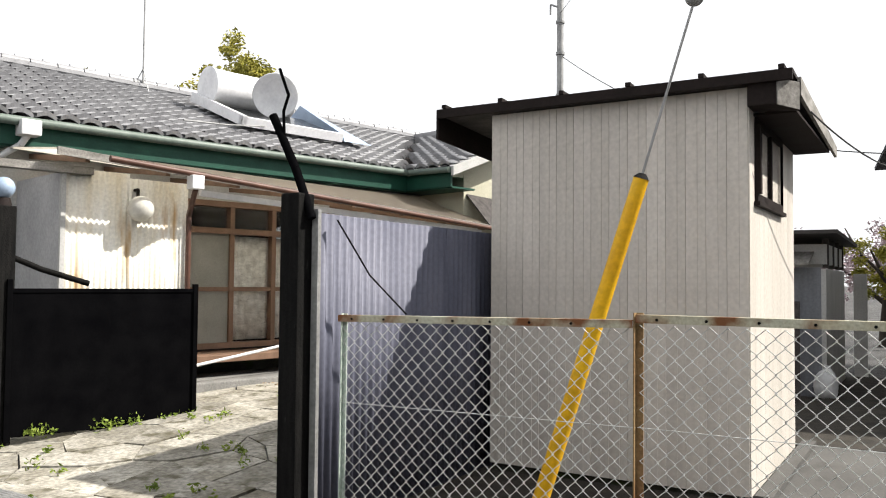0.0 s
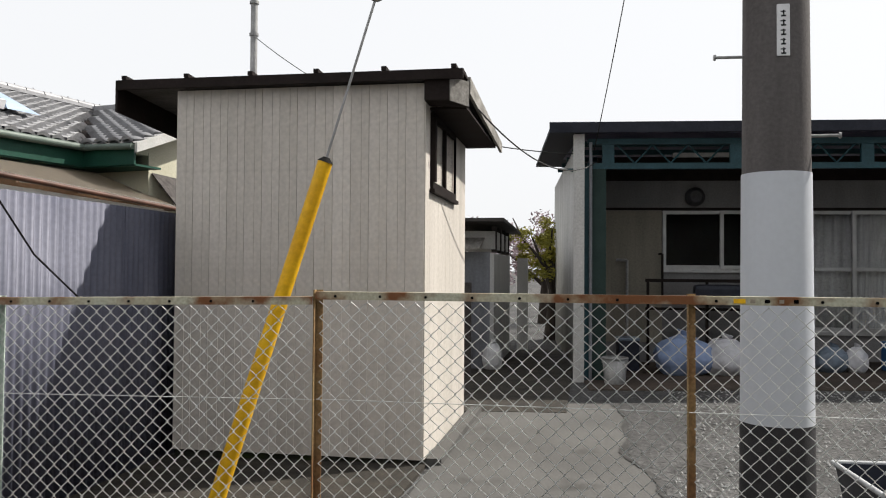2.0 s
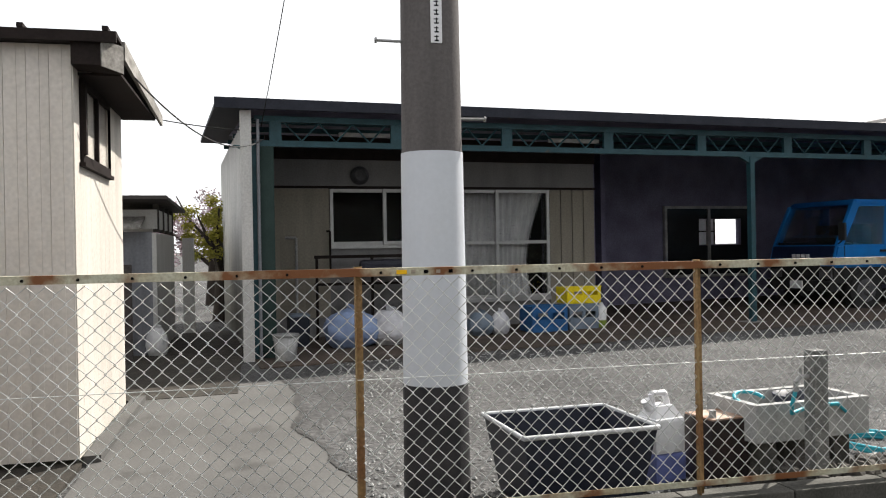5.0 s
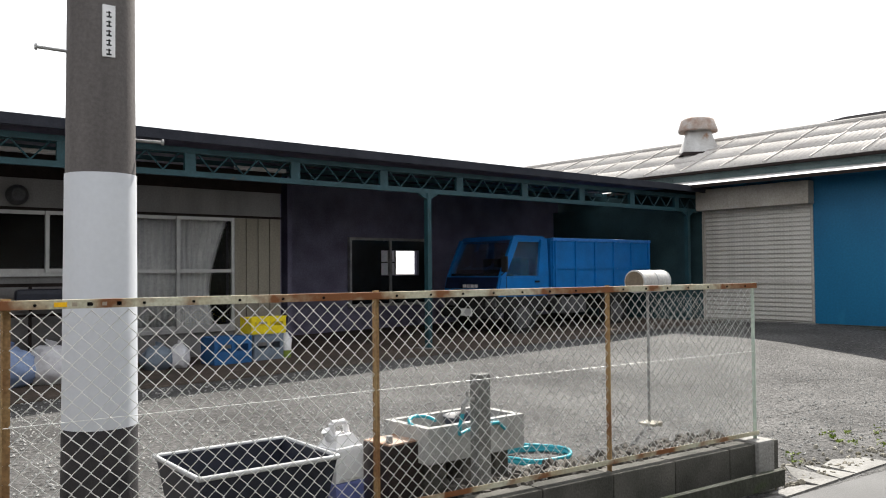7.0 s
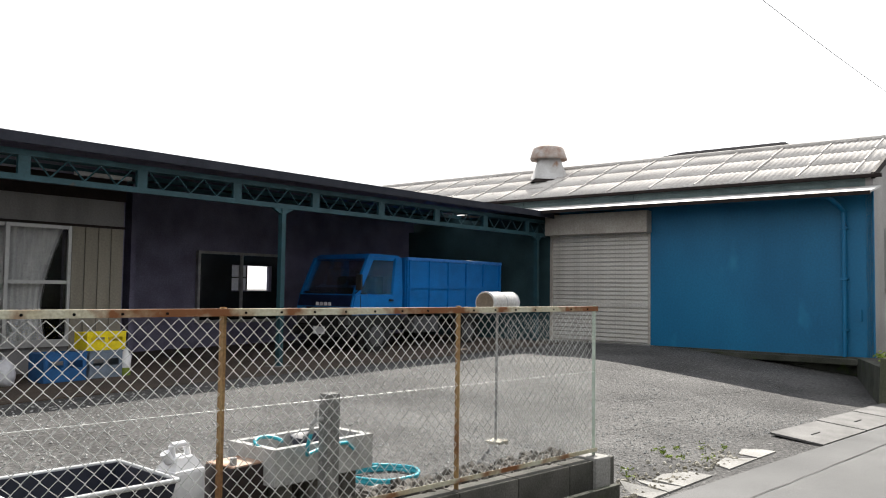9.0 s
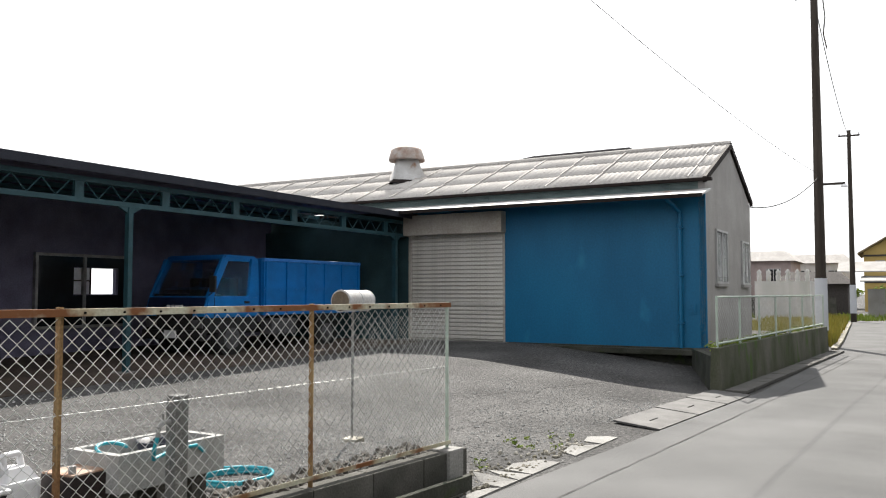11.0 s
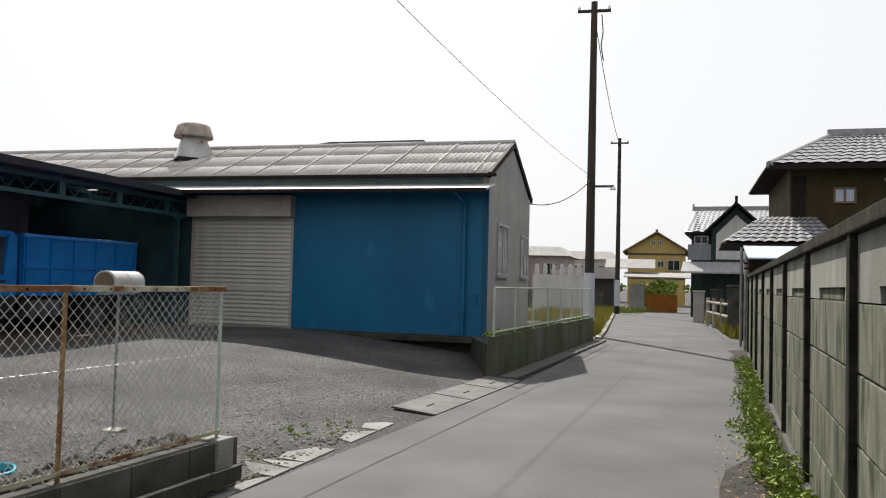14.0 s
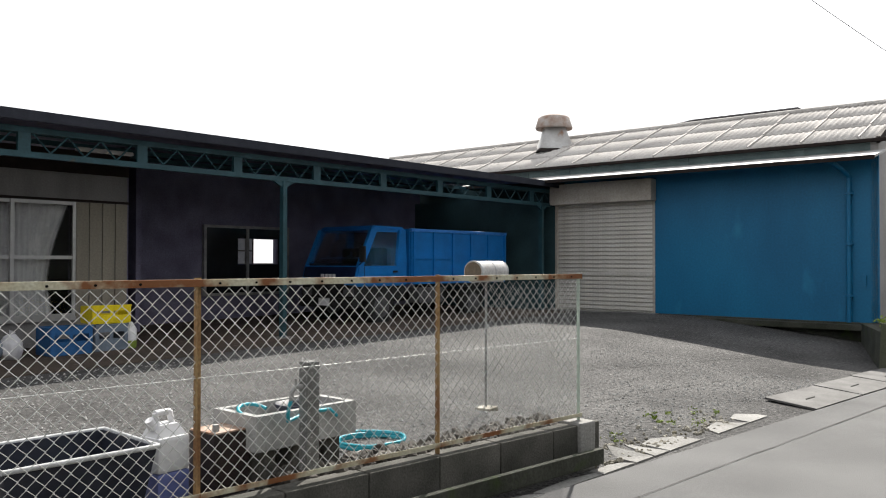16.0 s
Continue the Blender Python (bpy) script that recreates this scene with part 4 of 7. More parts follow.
M["ventcap"] = mat("rusty_cap", (0.25, 0.16, 0.12), (0.4, 0.38, 0.36), 0.75, 4, 0.6, 40, 0.2)
workshop()

# ---- concrete panel wall along the lane ----
def panel_wall():
    ang = math.degrees(math.atan(0.032))
    s = thing("panel_wall", pose(-4.91, -1.237, 0.0, 0, 0, ang), "stained concrete panel wall with dark posts and coping", "wall", kind="structure")
    P, N = 2.551, 13
    panels = {}
    for i in range(N):
        x0 = i * P
        for r, (z0, z1) in enumerate(((0.0, 0.395), (0.4, 0.795), (0.8, 1.195), (1.2, 1.595), (1.6, 1.98))):
            m = Matrix.Translation((x0 + 0.06, 0, 0))
            if r in panels:
                share("panel", panels[r], s, m)
            elif r < 4:
                panels[r] = part("panel", bx(0, -0.03, z0 + 0.004, P - 0.12, 0.03, z1 - 0.004, bevel=0.008), M["panel"], s, m=m)
            else:
                b = bmesh.new()
                w = P - 0.12
                a0, a1, h = w * 0.14, w * 0.73, 0.085
                box(b, 0, -0.03, z0, a0, 0.03, z0 + h)
                box(b, a1, -0.03, z0, w, 0.03, z0 + h)
                box(b, 0, -0.03, z0 + h, w, 0.03, z1)
                for u, d in ((a0, 0.05), (a1, -0.05)):
                    hexa(b, [(u, -0.03, z0), (u + d, -0.03, z0), (u + d, 0.03, z0), (u, 0.03, z0)], [(u, -0.03, z0 + h), (u + d * 0.2, -0.03, z0 + h), (u + d * 0.2, 0.03, z0 + h), (u, 0.03, z0 + h)])
                panels[r] = part("panel", b, M["paneltop"], s, "paler top panel with a long slot", m=m)
        cm = Matrix.Translation((x0, 0, 0))
        if i == 0:
            back = part("joint_strip", bx(0.06, -0.012, 0.0, P - 0.06, 0.012, 1.6), M["cap"], s, m=cm)
        else:
            share("joint_strip", back, s, cm)
        if i == 0:
            post = part("post", bx(-0.06, -0.075, 0, 0.06, 0.075, 1.99, bevel=0.01), M["cap"], s, m=cm)
            cap = part("coping", bx(0.004, -0.09, 1.985, P - 0.004, 0.09, 2.072, bevel=0.012), M["cap"], s, m=cm)
        else:
            share("post", post, s, cm)
            share("coping", cap, s, cm)
    share("post", post, s, Matrix.Translation((N * P, 0, 0)))
    w = P - 0.12
    plug = None
    for i in range(N):
        m = Matrix.Translation((i * P + 0.06, 0, 0))
        if plug is None:
            plug = part("slot_block", bx(w * 0.27, -0.06, 1.6, w * 0.72, 0.005, 1.683, bevel=0.006), M["panel"], s, "recessed block filling part of the slot", m=m)
            # blackened sheet behind the slot gives the recess its shade by colour
            shade = part("slot_back", bx(w * 0.12, -0.075, 1.59, w * 0.75, -0.062, 1.7), M["cap"], s, m=m)
        else:
            share("slot_block", plug, s, m)
            share("slot_back", shade, s, m)


panel_wall()

# ---- retaining wall and its pipe fence ----
rw = thing("retaining_wall", Matrix(), "mossy concrete retaining wall beside the lane", "wall", kind="structure")
part("lane_face", hexa(bmesh.new(), [(13.6, 3.75, -0.05), (24.6, 4.05, -0.05), (24.6, 4.25, -0.05), (13.6, 3.95, -0.05)], [(13.6, 3.78, 0.74), (24.6, 4.08, 0.72), (24.6, 4.22, 0.72), (13.6, 3.92, 0.74)]), M["moss"], rw)
part("yard_face", hexa(bmesh.new(), [(13.6, 3.95, -0.05), (13.8, 3.95, -0.05), (17.0, 5.2, -0.05), (16.8, 5.3, -0.05)], [(13.6, 3.92, 0.6), (13.8, 3.92, 0.6), (17.0, 5.2, 0.5), (16.8, 5.3, 0.5)]), M["concrete_dark"], rw)
part("fill", hexa(bmesh.new(), [(13.75, 3.9, 0.0), (24.6, 4.2, 0.0), (24.6, 9, 0.0), (17.0, 5.2, 0.0)], [(13.75, 3.9, 0.56), (24.6, 4.2, 0.56), (24.6, 9, 0.56), (17.0, 5.2, 0.5)]), M["soil"], rw)
pf = thing("pipe_fence", Matrix(), "pale pipe fence with netting on the retaining wall", "fence")
N = 7
for i in range(N + 1):
    t = i / N
    p = Vector((13.75 + 10.7 * t, 3.86 + 0.29 * t, 0.7))
    part("post", tube(bmesh.new(), p, p + Vector((0, 0, 0.9)), 0.022, 0.022, 8), M["greenpost"], pf)
    if i < N:
        q = p + Vector((10.7 / N, 0.29 / N, 0))
        for h in (0.88, 0.1):
            part("rail", tube(bmesh.new(), p + Vector((0, 0, h)), q + Vector((0, 0, h)), 0.018, 0.018, 8), M["greenpost"], pf)
        L = (q - p).xy.length
        part("wire_netting", netting(L, 0.78, 0.12, 0.0014), M["wire"], pf, m=pose(p.x, p.y, 0.8, 0, 0, math.degrees(math.atan2(0.29, 10.7))))

# ---- lane-side poles ----
def lane_pole(x, y, h, r, label, extras):
    p = thing("utility_pole", pose(x, y, 0, 0, 0, 8), label, "utility pole", "poles along the lane")
    part("shaft", tube(bmesh.new(), (0, 0, 0), (0, 0, h), r, r * 0.62, 14), M["timber"], p)
    part("foot_wrap", tube(bmesh.new(), (0, 0, 0.5), (0, 0, 2.1), r + 0.02, r + 0.012, 14), M["polew"], p, "pale wrap")
    part("cross_arm", bx(-0.05, -0.55, h - 0.35, 0.05, 0.55, h - 0.27), M["timber"], p)
    for y0 in (-0.5, 0.0, 0.5):
        part("insulator", lathe(bmesh.new(), (0, y0, h - 0.27), [(0.03, 0), (0.05, 0.05), (0.03, 0.12)], 8), M["plastwhite"], p)
    if extras:
        part("hanging_cable", run(bmesh.new(), [(0.1, -0.25, h - 0.4), (0.1, -0.3, h - 1.0), (0.12, -0.24, h - 1.5), (0.1, -0.33, h - 2.0)], 0.02, 6), M["timber"], p)
        part("bracket", bx(-0.03, -0.75, 4.98, 0.03, 0.0, 5.05), M["timber"], p)
        part("lamp", lathe(bmesh.new(), (0, -0.72, 4.9), [(0.03, 0.1), (0.09, 0.06), (0.1, 0.0)], 10), M["plastwhite"], p)


lane_pole(27.3, 4.7, 11.3, 0.17, "tall dark lane-side utility pole with street lamp bracket", True)
lane_pole(50.8, 7.3, 10.9, 0.16, "distant dark utility pole with cross arm", False)
lane_pole(46.0, 13.2, 7.2, 0.1, "slim far utility pole behind the workshop", False)

# ---- tiled house ----
HH = pose(-7.71, 11.26, 0, 0, 0, -13)
TP = math.atan2(1.4, 3.6)


def tile_mesh(w=0.265, l=0.25):
    """A pantile: a shallow pan and a roll, with a thick rounded front edge; y across, x up the slope."""
    bm = bmesh.new()
    prof = []
    for k in range(9):
        t = 0.87 * k / 8
        z = 0.034 * math.sin(math.pi * t / 0.76) if t < 0.76 else -0.03 * math.sin(math.pi * (t - 0.76) / 0.24)
        prof.append((t * w, z))
    rows = []
    for x, dz, th in ((0.0, 0.062, 0.055), (-l - 0.03, 0.0, 0.014)):
        rows.append(([bm.verts.new((x, y, z + dz + 0.01)) for y, z in prof], [bm.verts.new((x, y, z + dz + 0.01 - th)) for y, z in prof]))
    (a, al), (b, bl) = rows
    for k in range(8):
        bm.faces.new((a[k], a[k + 1], b[k + 1], b[k])).smooth = True
        bm.faces.new((al[k], al[k + 1], a[k + 1], a[k]))
        bm.faces.new((al[k + 1], al[k], bl[k], bl[k + 1])).smooth = True
    return bm


def house():
    h = thing("tiled_house", HH, "old single-storey house with grey pantile roof and green fascia", "house")
    EZ = 3.58
    # walls
    part("front_wall", bx(-0.45, -12, 0.1, -0.3, -4.58, 3.45), M["white"], h)
    part("front_wall", bx(-0.45, -1.4, 0.1, -0.3, 0.6, 3.45), M["white"], h)
    part("wall_over_window", bx(-0.45, -4.58, 2.8, -0.3, -1.4, 3.45), M["white"], h)
    part("plinth", bx(-0.42, -12, 0.0, -0.27, 0.6, 0.55), M["concrete_dark"], h)
    part("rear_wall", bx(-7.2, -12, 0.1, -7.0, 4, 3.45), M["white"], h)
    part("wing_wall", bx(-0.3, 0.6, 0.1, 0.75, 0.75, 3.5), M["cream"], h)
    part("wing_side", hexa(bmesh.new(), [(0.6, 0.75, 0.1), (0.75, 0.75, 0.1), (0.75, 7.2, 0.1), (0.6, 7.2, 0.1)], [(0.6, 0.75, 3.5), (0.75, 0.75, 3.5), (0.75, 7.2, 3.5), (0.6, 7.2, 3.5)]), M["cream"], h)
    part("wing_gable", hexa(bmesh.new(), [(0.62, 0.3, 3.45), (0.62, 6.9, 3.45), (0.62, 3.6, 4.8)], [(0.74, 0.3, 3.45), (0.74, 6.9, 3.45), (0.74, 3.6, 4.8)]), M["cream"], h)
    # fascia, gutters
    part("fascia", bx(-0.06, -12, 3.24, -0.02, 0.05, 3.54), M["greenfascia"], h, "dark green fascia board")
    part("soffit", bx(-0.45, -12, 3.22, -0.06, 0.6, 3.25), M["greenfascia"], h)
    part("fascia", bx(-0.02, 0.02, 3.24, 1.0, 0.06, 3.54), M["greenfascia"], h)
    part("soffit", bx(-0.3, 0.06, 3.22, 1.0, 0.6, 3.25), M["greenfascia"], h)
    part("gutter", run(bmesh.new(), [(0.06, -12, 3.49), (0.06, 0.0, 3.53)], 0.055, 10), M["gutter"], h)
    part("gutter", run(bmesh.new(), [(0.06, -0.04, 3.53), (1.05, -0.06, 3.5)], 0.05, 10), M["gutter"], h)
    hop = bx(-0.02, -6.15, 3.34, 0.2, -5.93, 3.52, bevel=0.015)
    run(hop, [(0.08, -6.04, 3.36), (0.02, -6.1, 3.24), (-0.2, -6.3, 3.08)], 0.04, 8)
    part("rainwater_head", hop, M["plastwhite"], h, "white rainwater hopper")
    # roof deck
    deck = bmesh.new()
    def plane(pts, t=0.05):
        hexa(deck, [(p[0], p[1], p[2] - t) for p in pts], pts)
    plane([(0, -12, EZ - 0.05), (0, 0, EZ - 0.05), (-3.6, 3.6, 4.93), (-3.6, -12, 4.93)])
    plane([(-7.2, -12, EZ - 0.05), (-3.6, -12, 4.93), (-3.6, 7.2, 4.93), (-7.2, 7.2, EZ - 0.05)])
    plane([(0, 0, EZ - 0.05), (1.1, 0, EZ - 0.05), (1.1, 3.6, 4.93), (-3.6, 3.6, 4.93)])
    plane([(1.1, 7.2, EZ - 0.05), (-3.6, 7.2, EZ - 0.05), (-3.6, 3.6, 4.93), (1.1, 3.6, 4.93)])
    roof = part("roof", deck, M["darkmetal"], h)
    w, l = 0.265, 0.232
    base = Matrix.Rotation(TP, 4, "Y")
    first, rest, count = None, bmesh.new(), 0
    shape = tile_mesh(w)
    tmp = bpy.data.meshes.new("tile_shape")
    shape.to_mesh(tmp)
    shape.free()
    spots = []
    for r in range(17):
        s = r * l
        x, z = -s * math.cos(TP) + 0.06, EZ + s * math.sin(TP) - 0.02
        y = -8.6
        while y + w < -x + 0.05:
            spots.append((pose(x, y, z) @ base, r, y))
            y += w
    turn = pose(0, 0, 0, 0, 0, -90)
    for r in range(16):
        s = r * l
        y, z = s * math.cos(TP) - 0.06, EZ + s * math.sin(TP) - 0.02
        x = 1.1 - w
        while x > -y - 0.05:
            spots.append((pose(x, y, z) @ turn @ base, r + 20, 0))
            x -= w
    for m, r, y in spots:
        wob = m @ pose(0, 0, random.uniform(-0.004, 0.004), random.uniform(-0.6, 0.6), random.uniform(-0.6, 0.6), random.uniform(-0.8, 0.8))
        if count < 300 and (r < 9 or r >= 20):
            count += 1
            if first is None:
                first = new("tile", tmp)
                tmp.materials.append(M["tile"])
                first.parent = roof
                first.matrix_basis = wob
            else:
                share("tile", first, roof, wob)
        else:
            old = len(rest.verts)
            rest.from_mesh(tmp)
            rest.verts.ensure_lookup_table()
            bmesh.ops.transform(rest, matrix=wob, verts=rest.verts[old:])
    tagged(part("upper_tiles", rest, M["tile"], roof), kind="stuff")
    # stacked ridge with round caps
    rd = bx(-3.72, -12, 4.9, -3.48, 4.0, 5.09)
    box(rd, -3.75, -12, 4.98, -3.45, 4.0, 4.993)
    box(rd, -3.75, -12, 5.03, -3.45, 4.0, 5.043)
    part("ridge", rd, M["tile"], roof)
    capm = None
    for k in range(30):
        m = Matrix.Translation((-3.6, -8.6 + 0.42 * k, 5.1))
        if capm is None:
            b = tube(bmesh.new(), (0, 0, 0), (0, 0.4, 0), 0.085, 0.08, 10)
            tube(b, (0, 0.2, 0.08), (0, 0.2, 0.11), 0.012, 0.01, 6)
            capm = part("ridge_cap", b, M["tile"], roof, m=m)
        else:
            share("ridge_cap", capm, roof, m)
    part("wing_ridge", bx(-3.6, 3.48, 4.9, 1.12, 3.72, 5.09), M["tile"], roof)
    part("verge_board", hexa(bmesh.new(), [(1.08, -0.05, 3.4), (1.13, -0.05, 3.4), (1.13, 3.6, 4.78), (1.08, 3.6, 4.78)], [(1.08, -0.05, 3.55), (1.13, -0.05, 3.55), (1.13, 3.6, 4.95), (1.08, 3.6, 4.95)]), M["white"], h)
    # lean-to canopy of corrugated sheet
    lean = hexa(bmesh.new(), [(-0.3, -6.2, 3.22), (1.4, -6.2, 3.03), (1.3, 0.65, 2.61), (-0.3, 0.65, 3.18)], [(-0.3, -6.2, 3.24), (1.4, -6.2, 3.05), (1.3, 0.65, 2.63), (-0.3, 0.65, 3.2)])
    part("lean_to_roof", lean, M["fibreglass"], h, "weathered translucent lean-to sheets")
    part("lower_lean_to", hexa(bmesh.new(), [(1.3, 0.66, 2.6), (1.3, 3.6, 2.42), (0.76, 3.6, 3.0), (0.76, 0.66, 3.16)], [(1.3, 0.66, 2.63), (1.3, 3.6, 2.45), (0.76, 3.6, 3.03), (0.76, 0.66, 3.19)]), M["soffit"], h, "dark grey lean-to roof along the wing")
    part("lean_to_edge", hexa(bmesh.new(), [(1.39, -6.2, 2.98), (1.42, -6.2, 2.98), (1.32, 0.65, 2.56), (1.29, 0.65, 2.56)], [(1.39, -6.2, 3.06), (1.42, -6.2, 3.06), (1.32, 0.65, 2.64), (1.29, 0.65, 2.64)]), M["barge"], h)
    for k in range(8):
        y = -5.9 + 0.9 * k
        zo = 3.03 - 0.42 * (y + 6.2) / 6.85
        part("rafter", hexa(bmesh.new(), [(-0.3, y, zo + 0.12), (1.36, y, zo - 0.08), (1.36, y + 0.05, zo - 0.08), (-0.3, y + 0.05, zo + 0.12)], [(-0.3, y, zo + 0.18), (1.36, y, zo - 0.015), (1.36, y + 0.05, zo - 0.015), (-0.3, y + 0.05, zo + 0.18)]), M["bronze"], h)
    part("lean_to_gutter", run(bmesh.new(), [(1.5, -5.7, 2.98), (1.38, 0.6, 2.58)], 0.036, 8), M["brownpipe"], h, "brown gutter")
    part("gutter_head", bx(1.42, -4.78, 2.74, 1.56, -4.63, 2.9, bevel=0.012), M["plastwhite"], h)
    part("downpipe", run(bmesh.new(), [(1.48, -4.7, 2.74), (1.3, -4.64, 2.6), (1.08, -4.56, 2.48), (1.08, -4.56, 0.3)], 0.032, 8), M["brownpipe"], h)
    part("white_rail", hexa(bmesh.new(), [(1.2, -4.5, 2.7), (1.25, -4.5, 2.7), (1.25, 0.5, 2.5), (1.2, 0.5, 2.5)], [(1.2, -4.5, 2.77), (1.25, -4.5, 2.77), (1.25, 0.5, 2.57), (1.2, 0.5, 2.57)]), M["plastwhite"], h)
    # corrugated porch
    for k in range(2):
        part("porch_sheet", wave(bmesh.new(), -5.98 + k * 0.71, -5.26 + k * 0.71, 0.2, 2.9 - 0.05 * k, 0.063, 0.008), M["porch"], h, "rust-stained white corrugated sheet", m=pose(1.02 + 0.006 * k, 0, 0, 0, 0, 90))
    part("porch_side", bx(-0.3, -6.02, 0.2, 1.0, -5.99, 2.85), M["porch2"], h, "flat grey white side sheet")
    part("porch_post", bx(0.98, -6.02, 0.2, 1.05, -5.97, 2.9), M["white"], h)
    part("porch_beam", bx(0.95, -7.0, 2.84, 1.1, -5.7, 2.92), M["barge"], h)
    lamp = part("porch_lamp", run(bmesh.new(), [(1.0, -5.2, 2.72), (1.1, -5.2, 2.72), (1.1, -5.2, 2.62)], 0.02, 8), M["darkmetal"], h)
    gl = bmesh.new()
    bmesh.ops.create_uvsphere(gl, u_segments=18, v_segments=12, radius=0.145, matrix=Matrix.Translation((1.18, -5.2, 2.5)))
    for f in gl.faces:
        f.smooth = True
    part("globe", gl, M["globe"], lamp, "opal glass globe")
    # timber sliding windows
    y0, y1, x = -4.55, -1.45, -0.3
    wf = part("timber_windows", bx(x - 0.06, y0, 0.75, x + 0.07, y1, 0.83), M["bronze"], h, "brown timber sliding windows with transom lights")
    for za, zb in ((2.74, 2.82), (2.36, 2.44)):
        part("rail", bx(x - 0.06, y0, za, x + 0.07, y1, zb), M["bronze"], wf)
    for y in (y0, -3.9, -3.2, -2.5, y1 - 0.07):
        part("stile", bx(x - 0.05, y, 0.83, x + 0.06, y + 0.07, 2.36), M["bronze"], wf)
        part("stile", bx(x - 0.05, y, 2.44, x + 0.06, y + 0.07, 2.74), M["bronze"], wf)
    for y, e in ((y0 + 0.07, -3.9), (-3.83, -3.2), (-3.13, -2.5), (-2.43, y1 - 0.07)):
        part("mid_rail", bx(x - 0.03, y, 1.55, x + 0.04, e, 1.61), M["bronze"], wf)
    part("screen", bx(x + 0.0, -4.48, 0.83, x + 0.02, -3.2, 2.36), M["screen"], wf, "grey insect screen")
    for ya, yb in ((-3.13, -2.5), (-2.43, -1.52)):
        part("pane", bx(x - 0.005, ya, 0.83, x + 0.003, yb, 2.36), M["glass"], wf)
    for ya, yb in ((-4.48, -3.9), (-3.83, -3.2), (-3.13, -2.5), (-2.43, -1.52)):
        part("pane", bx(x - 0.005, ya, 2.44, x + 0.003, yb, 2.74), M["glass"], wf)
    part("curtain", wave(bmesh.new(), -4.3, -1.5, 0.85, 2.34, 0.12, 0.02), M["lace"], wf, "patterned lace curtain", m=pose(-0.36, 0, 0, 0, 0, 90))
    # near-black sheet in place of the unlit room inside
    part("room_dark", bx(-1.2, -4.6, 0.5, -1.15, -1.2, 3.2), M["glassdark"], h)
    part("sill", bx(-0.35, -4.6, 0.62, 0.35, -1.0, 0.72, bevel=0.01), M["bronze"], h)
    part("step", bx(-0.3, -4.3, 0.2, 0.7, -1.5, 0.42, bevel=0.02), M["concrete"], h)
    part("loose_pipe", run(bmesh.new(), [(0.75, -4.6, 0.6), (0.6, -1.6, 1.0)], 0.02, 8), M["plastwhite"], h)
    return h


M["cream"] = mat("cream_render", (0.55, 0.53, 0.42), (0.45, 0.43, 0.33), 0.85, 2, 0.4, 50, 0.15)
M["porch"] = mat("stained_corrugated_plastic", (0.8, 0.79, 0.75), (0.68, 0.62, 0.5), 0.6, 2, 0.4, 30, 0.05, streak=(3, 3, 0.4), spots=(0.42, 0.26, 0.10), spot_scale=1.3, spot_cut=0.58)
M["porch2"] = mat("dull_sheet", (0.42, 0.42, 0.43), (0.34, 0.34, 0.35), 0.7, 2, 0.4, 30, 0.05)
M["globe"] = mat("opal_globe", (0.62, 0.60, 0.55), (0.5, 0.48, 0.43), 0.3, 6, 0.3, 30, 0.0)
M["lace"] = mat("patterned_lace", (0.82, 0.80, 0.74), (0.48, 0.45, 0.40), 0.9, 9, 0.7, 40, 0.1)
house()


def solar_heater():
    s = thing("solar_water_heater", HH @ pose(-1.75, -1.7, 4.42) @ Matrix.Rotation(TP, 4, "Y"), "white solar water heater tank on the tiled roof", "water heater")
    b = tube(bmesh.new(), (-0.35, -0.9, 0.34), (-0.35, 0.55, 0.34), 0.3, 0.3, 28)
    part("tank", b, M["plastwhite"], s)
    for y0, y1 in ((-0.94, -0.9), (0.55, 0.59)):
        e = tube(bmesh.new(), (-0.35, y0, 0.34), (-0.35, y1, 0.34), 0.33, 0.33, 28)
        part("end_cap", e, M["plastwhite"], s)
    dish = lathe(bmesh.new(), (0, 0, 0), [(0.0001, 0.0), (0.16, 0.012), (0.28, 0.05), (0.36, 0.1), (0.375, 0.1), (0.36, 0.08), (0.2, -0.02), (0.0001, -0.03)], 28, caps=False)
    part("round_cover", dish, M["plastwhite"], s, "round white cover disc", m=pose(0.22, -0.02, 0.46, 84, 0, 57))
    part("knob", tube(bmesh.new(), (-0.35, 0.59, 0.34), (-0.35, 0.63, 0.34), 0.05, 0.04, 10), M["steel"], s)
    part("collector", bx(-0.2, -0.9, 0.02, 0.95, 0.9, 0.1, bevel=0.01), M["glassdark"], s, "dark collector panel")
    part("frame_rail", bx(0.9, -1.0, 0.0, 1.0, 0.95, 0.14), M["plastwhite"], s)
    part("frame_rail", bx(-0.7, -1.0, 0.0, 1.0, -0.92, 0.16), M["plastwhite"], s)
    part("side_hood", hexa(bmesh.new(), [(-0.7, 1.0, 0.02), (1.0, 1.0, 0.02), (1.0, 1.6, 0.02), (-0.7, 1.6, 0.02)], [(-0.5, 1.0, 0.3), (0.9, 1.0, 0.12), (0.9, 1.5, 0.06), (-0.5, 1.5, 0.1)]), M["bluegrey"], s, "blue grey sheet cover")
    part("pipe", run(bmesh.new(), [(1.0, -0.6, 0.05), (1.3, -1.4, 0.03), (1.5, -2.2, 0.03)], 0.012, 6), M["steel"], s)


M["bluegrey"] = mat("blue_grey_sheet", (0.3, 0.38, 0.5), (0.24, 0.31, 0.42), 0.5, 3, 0.3, 40, 0.05)
solar_heater()

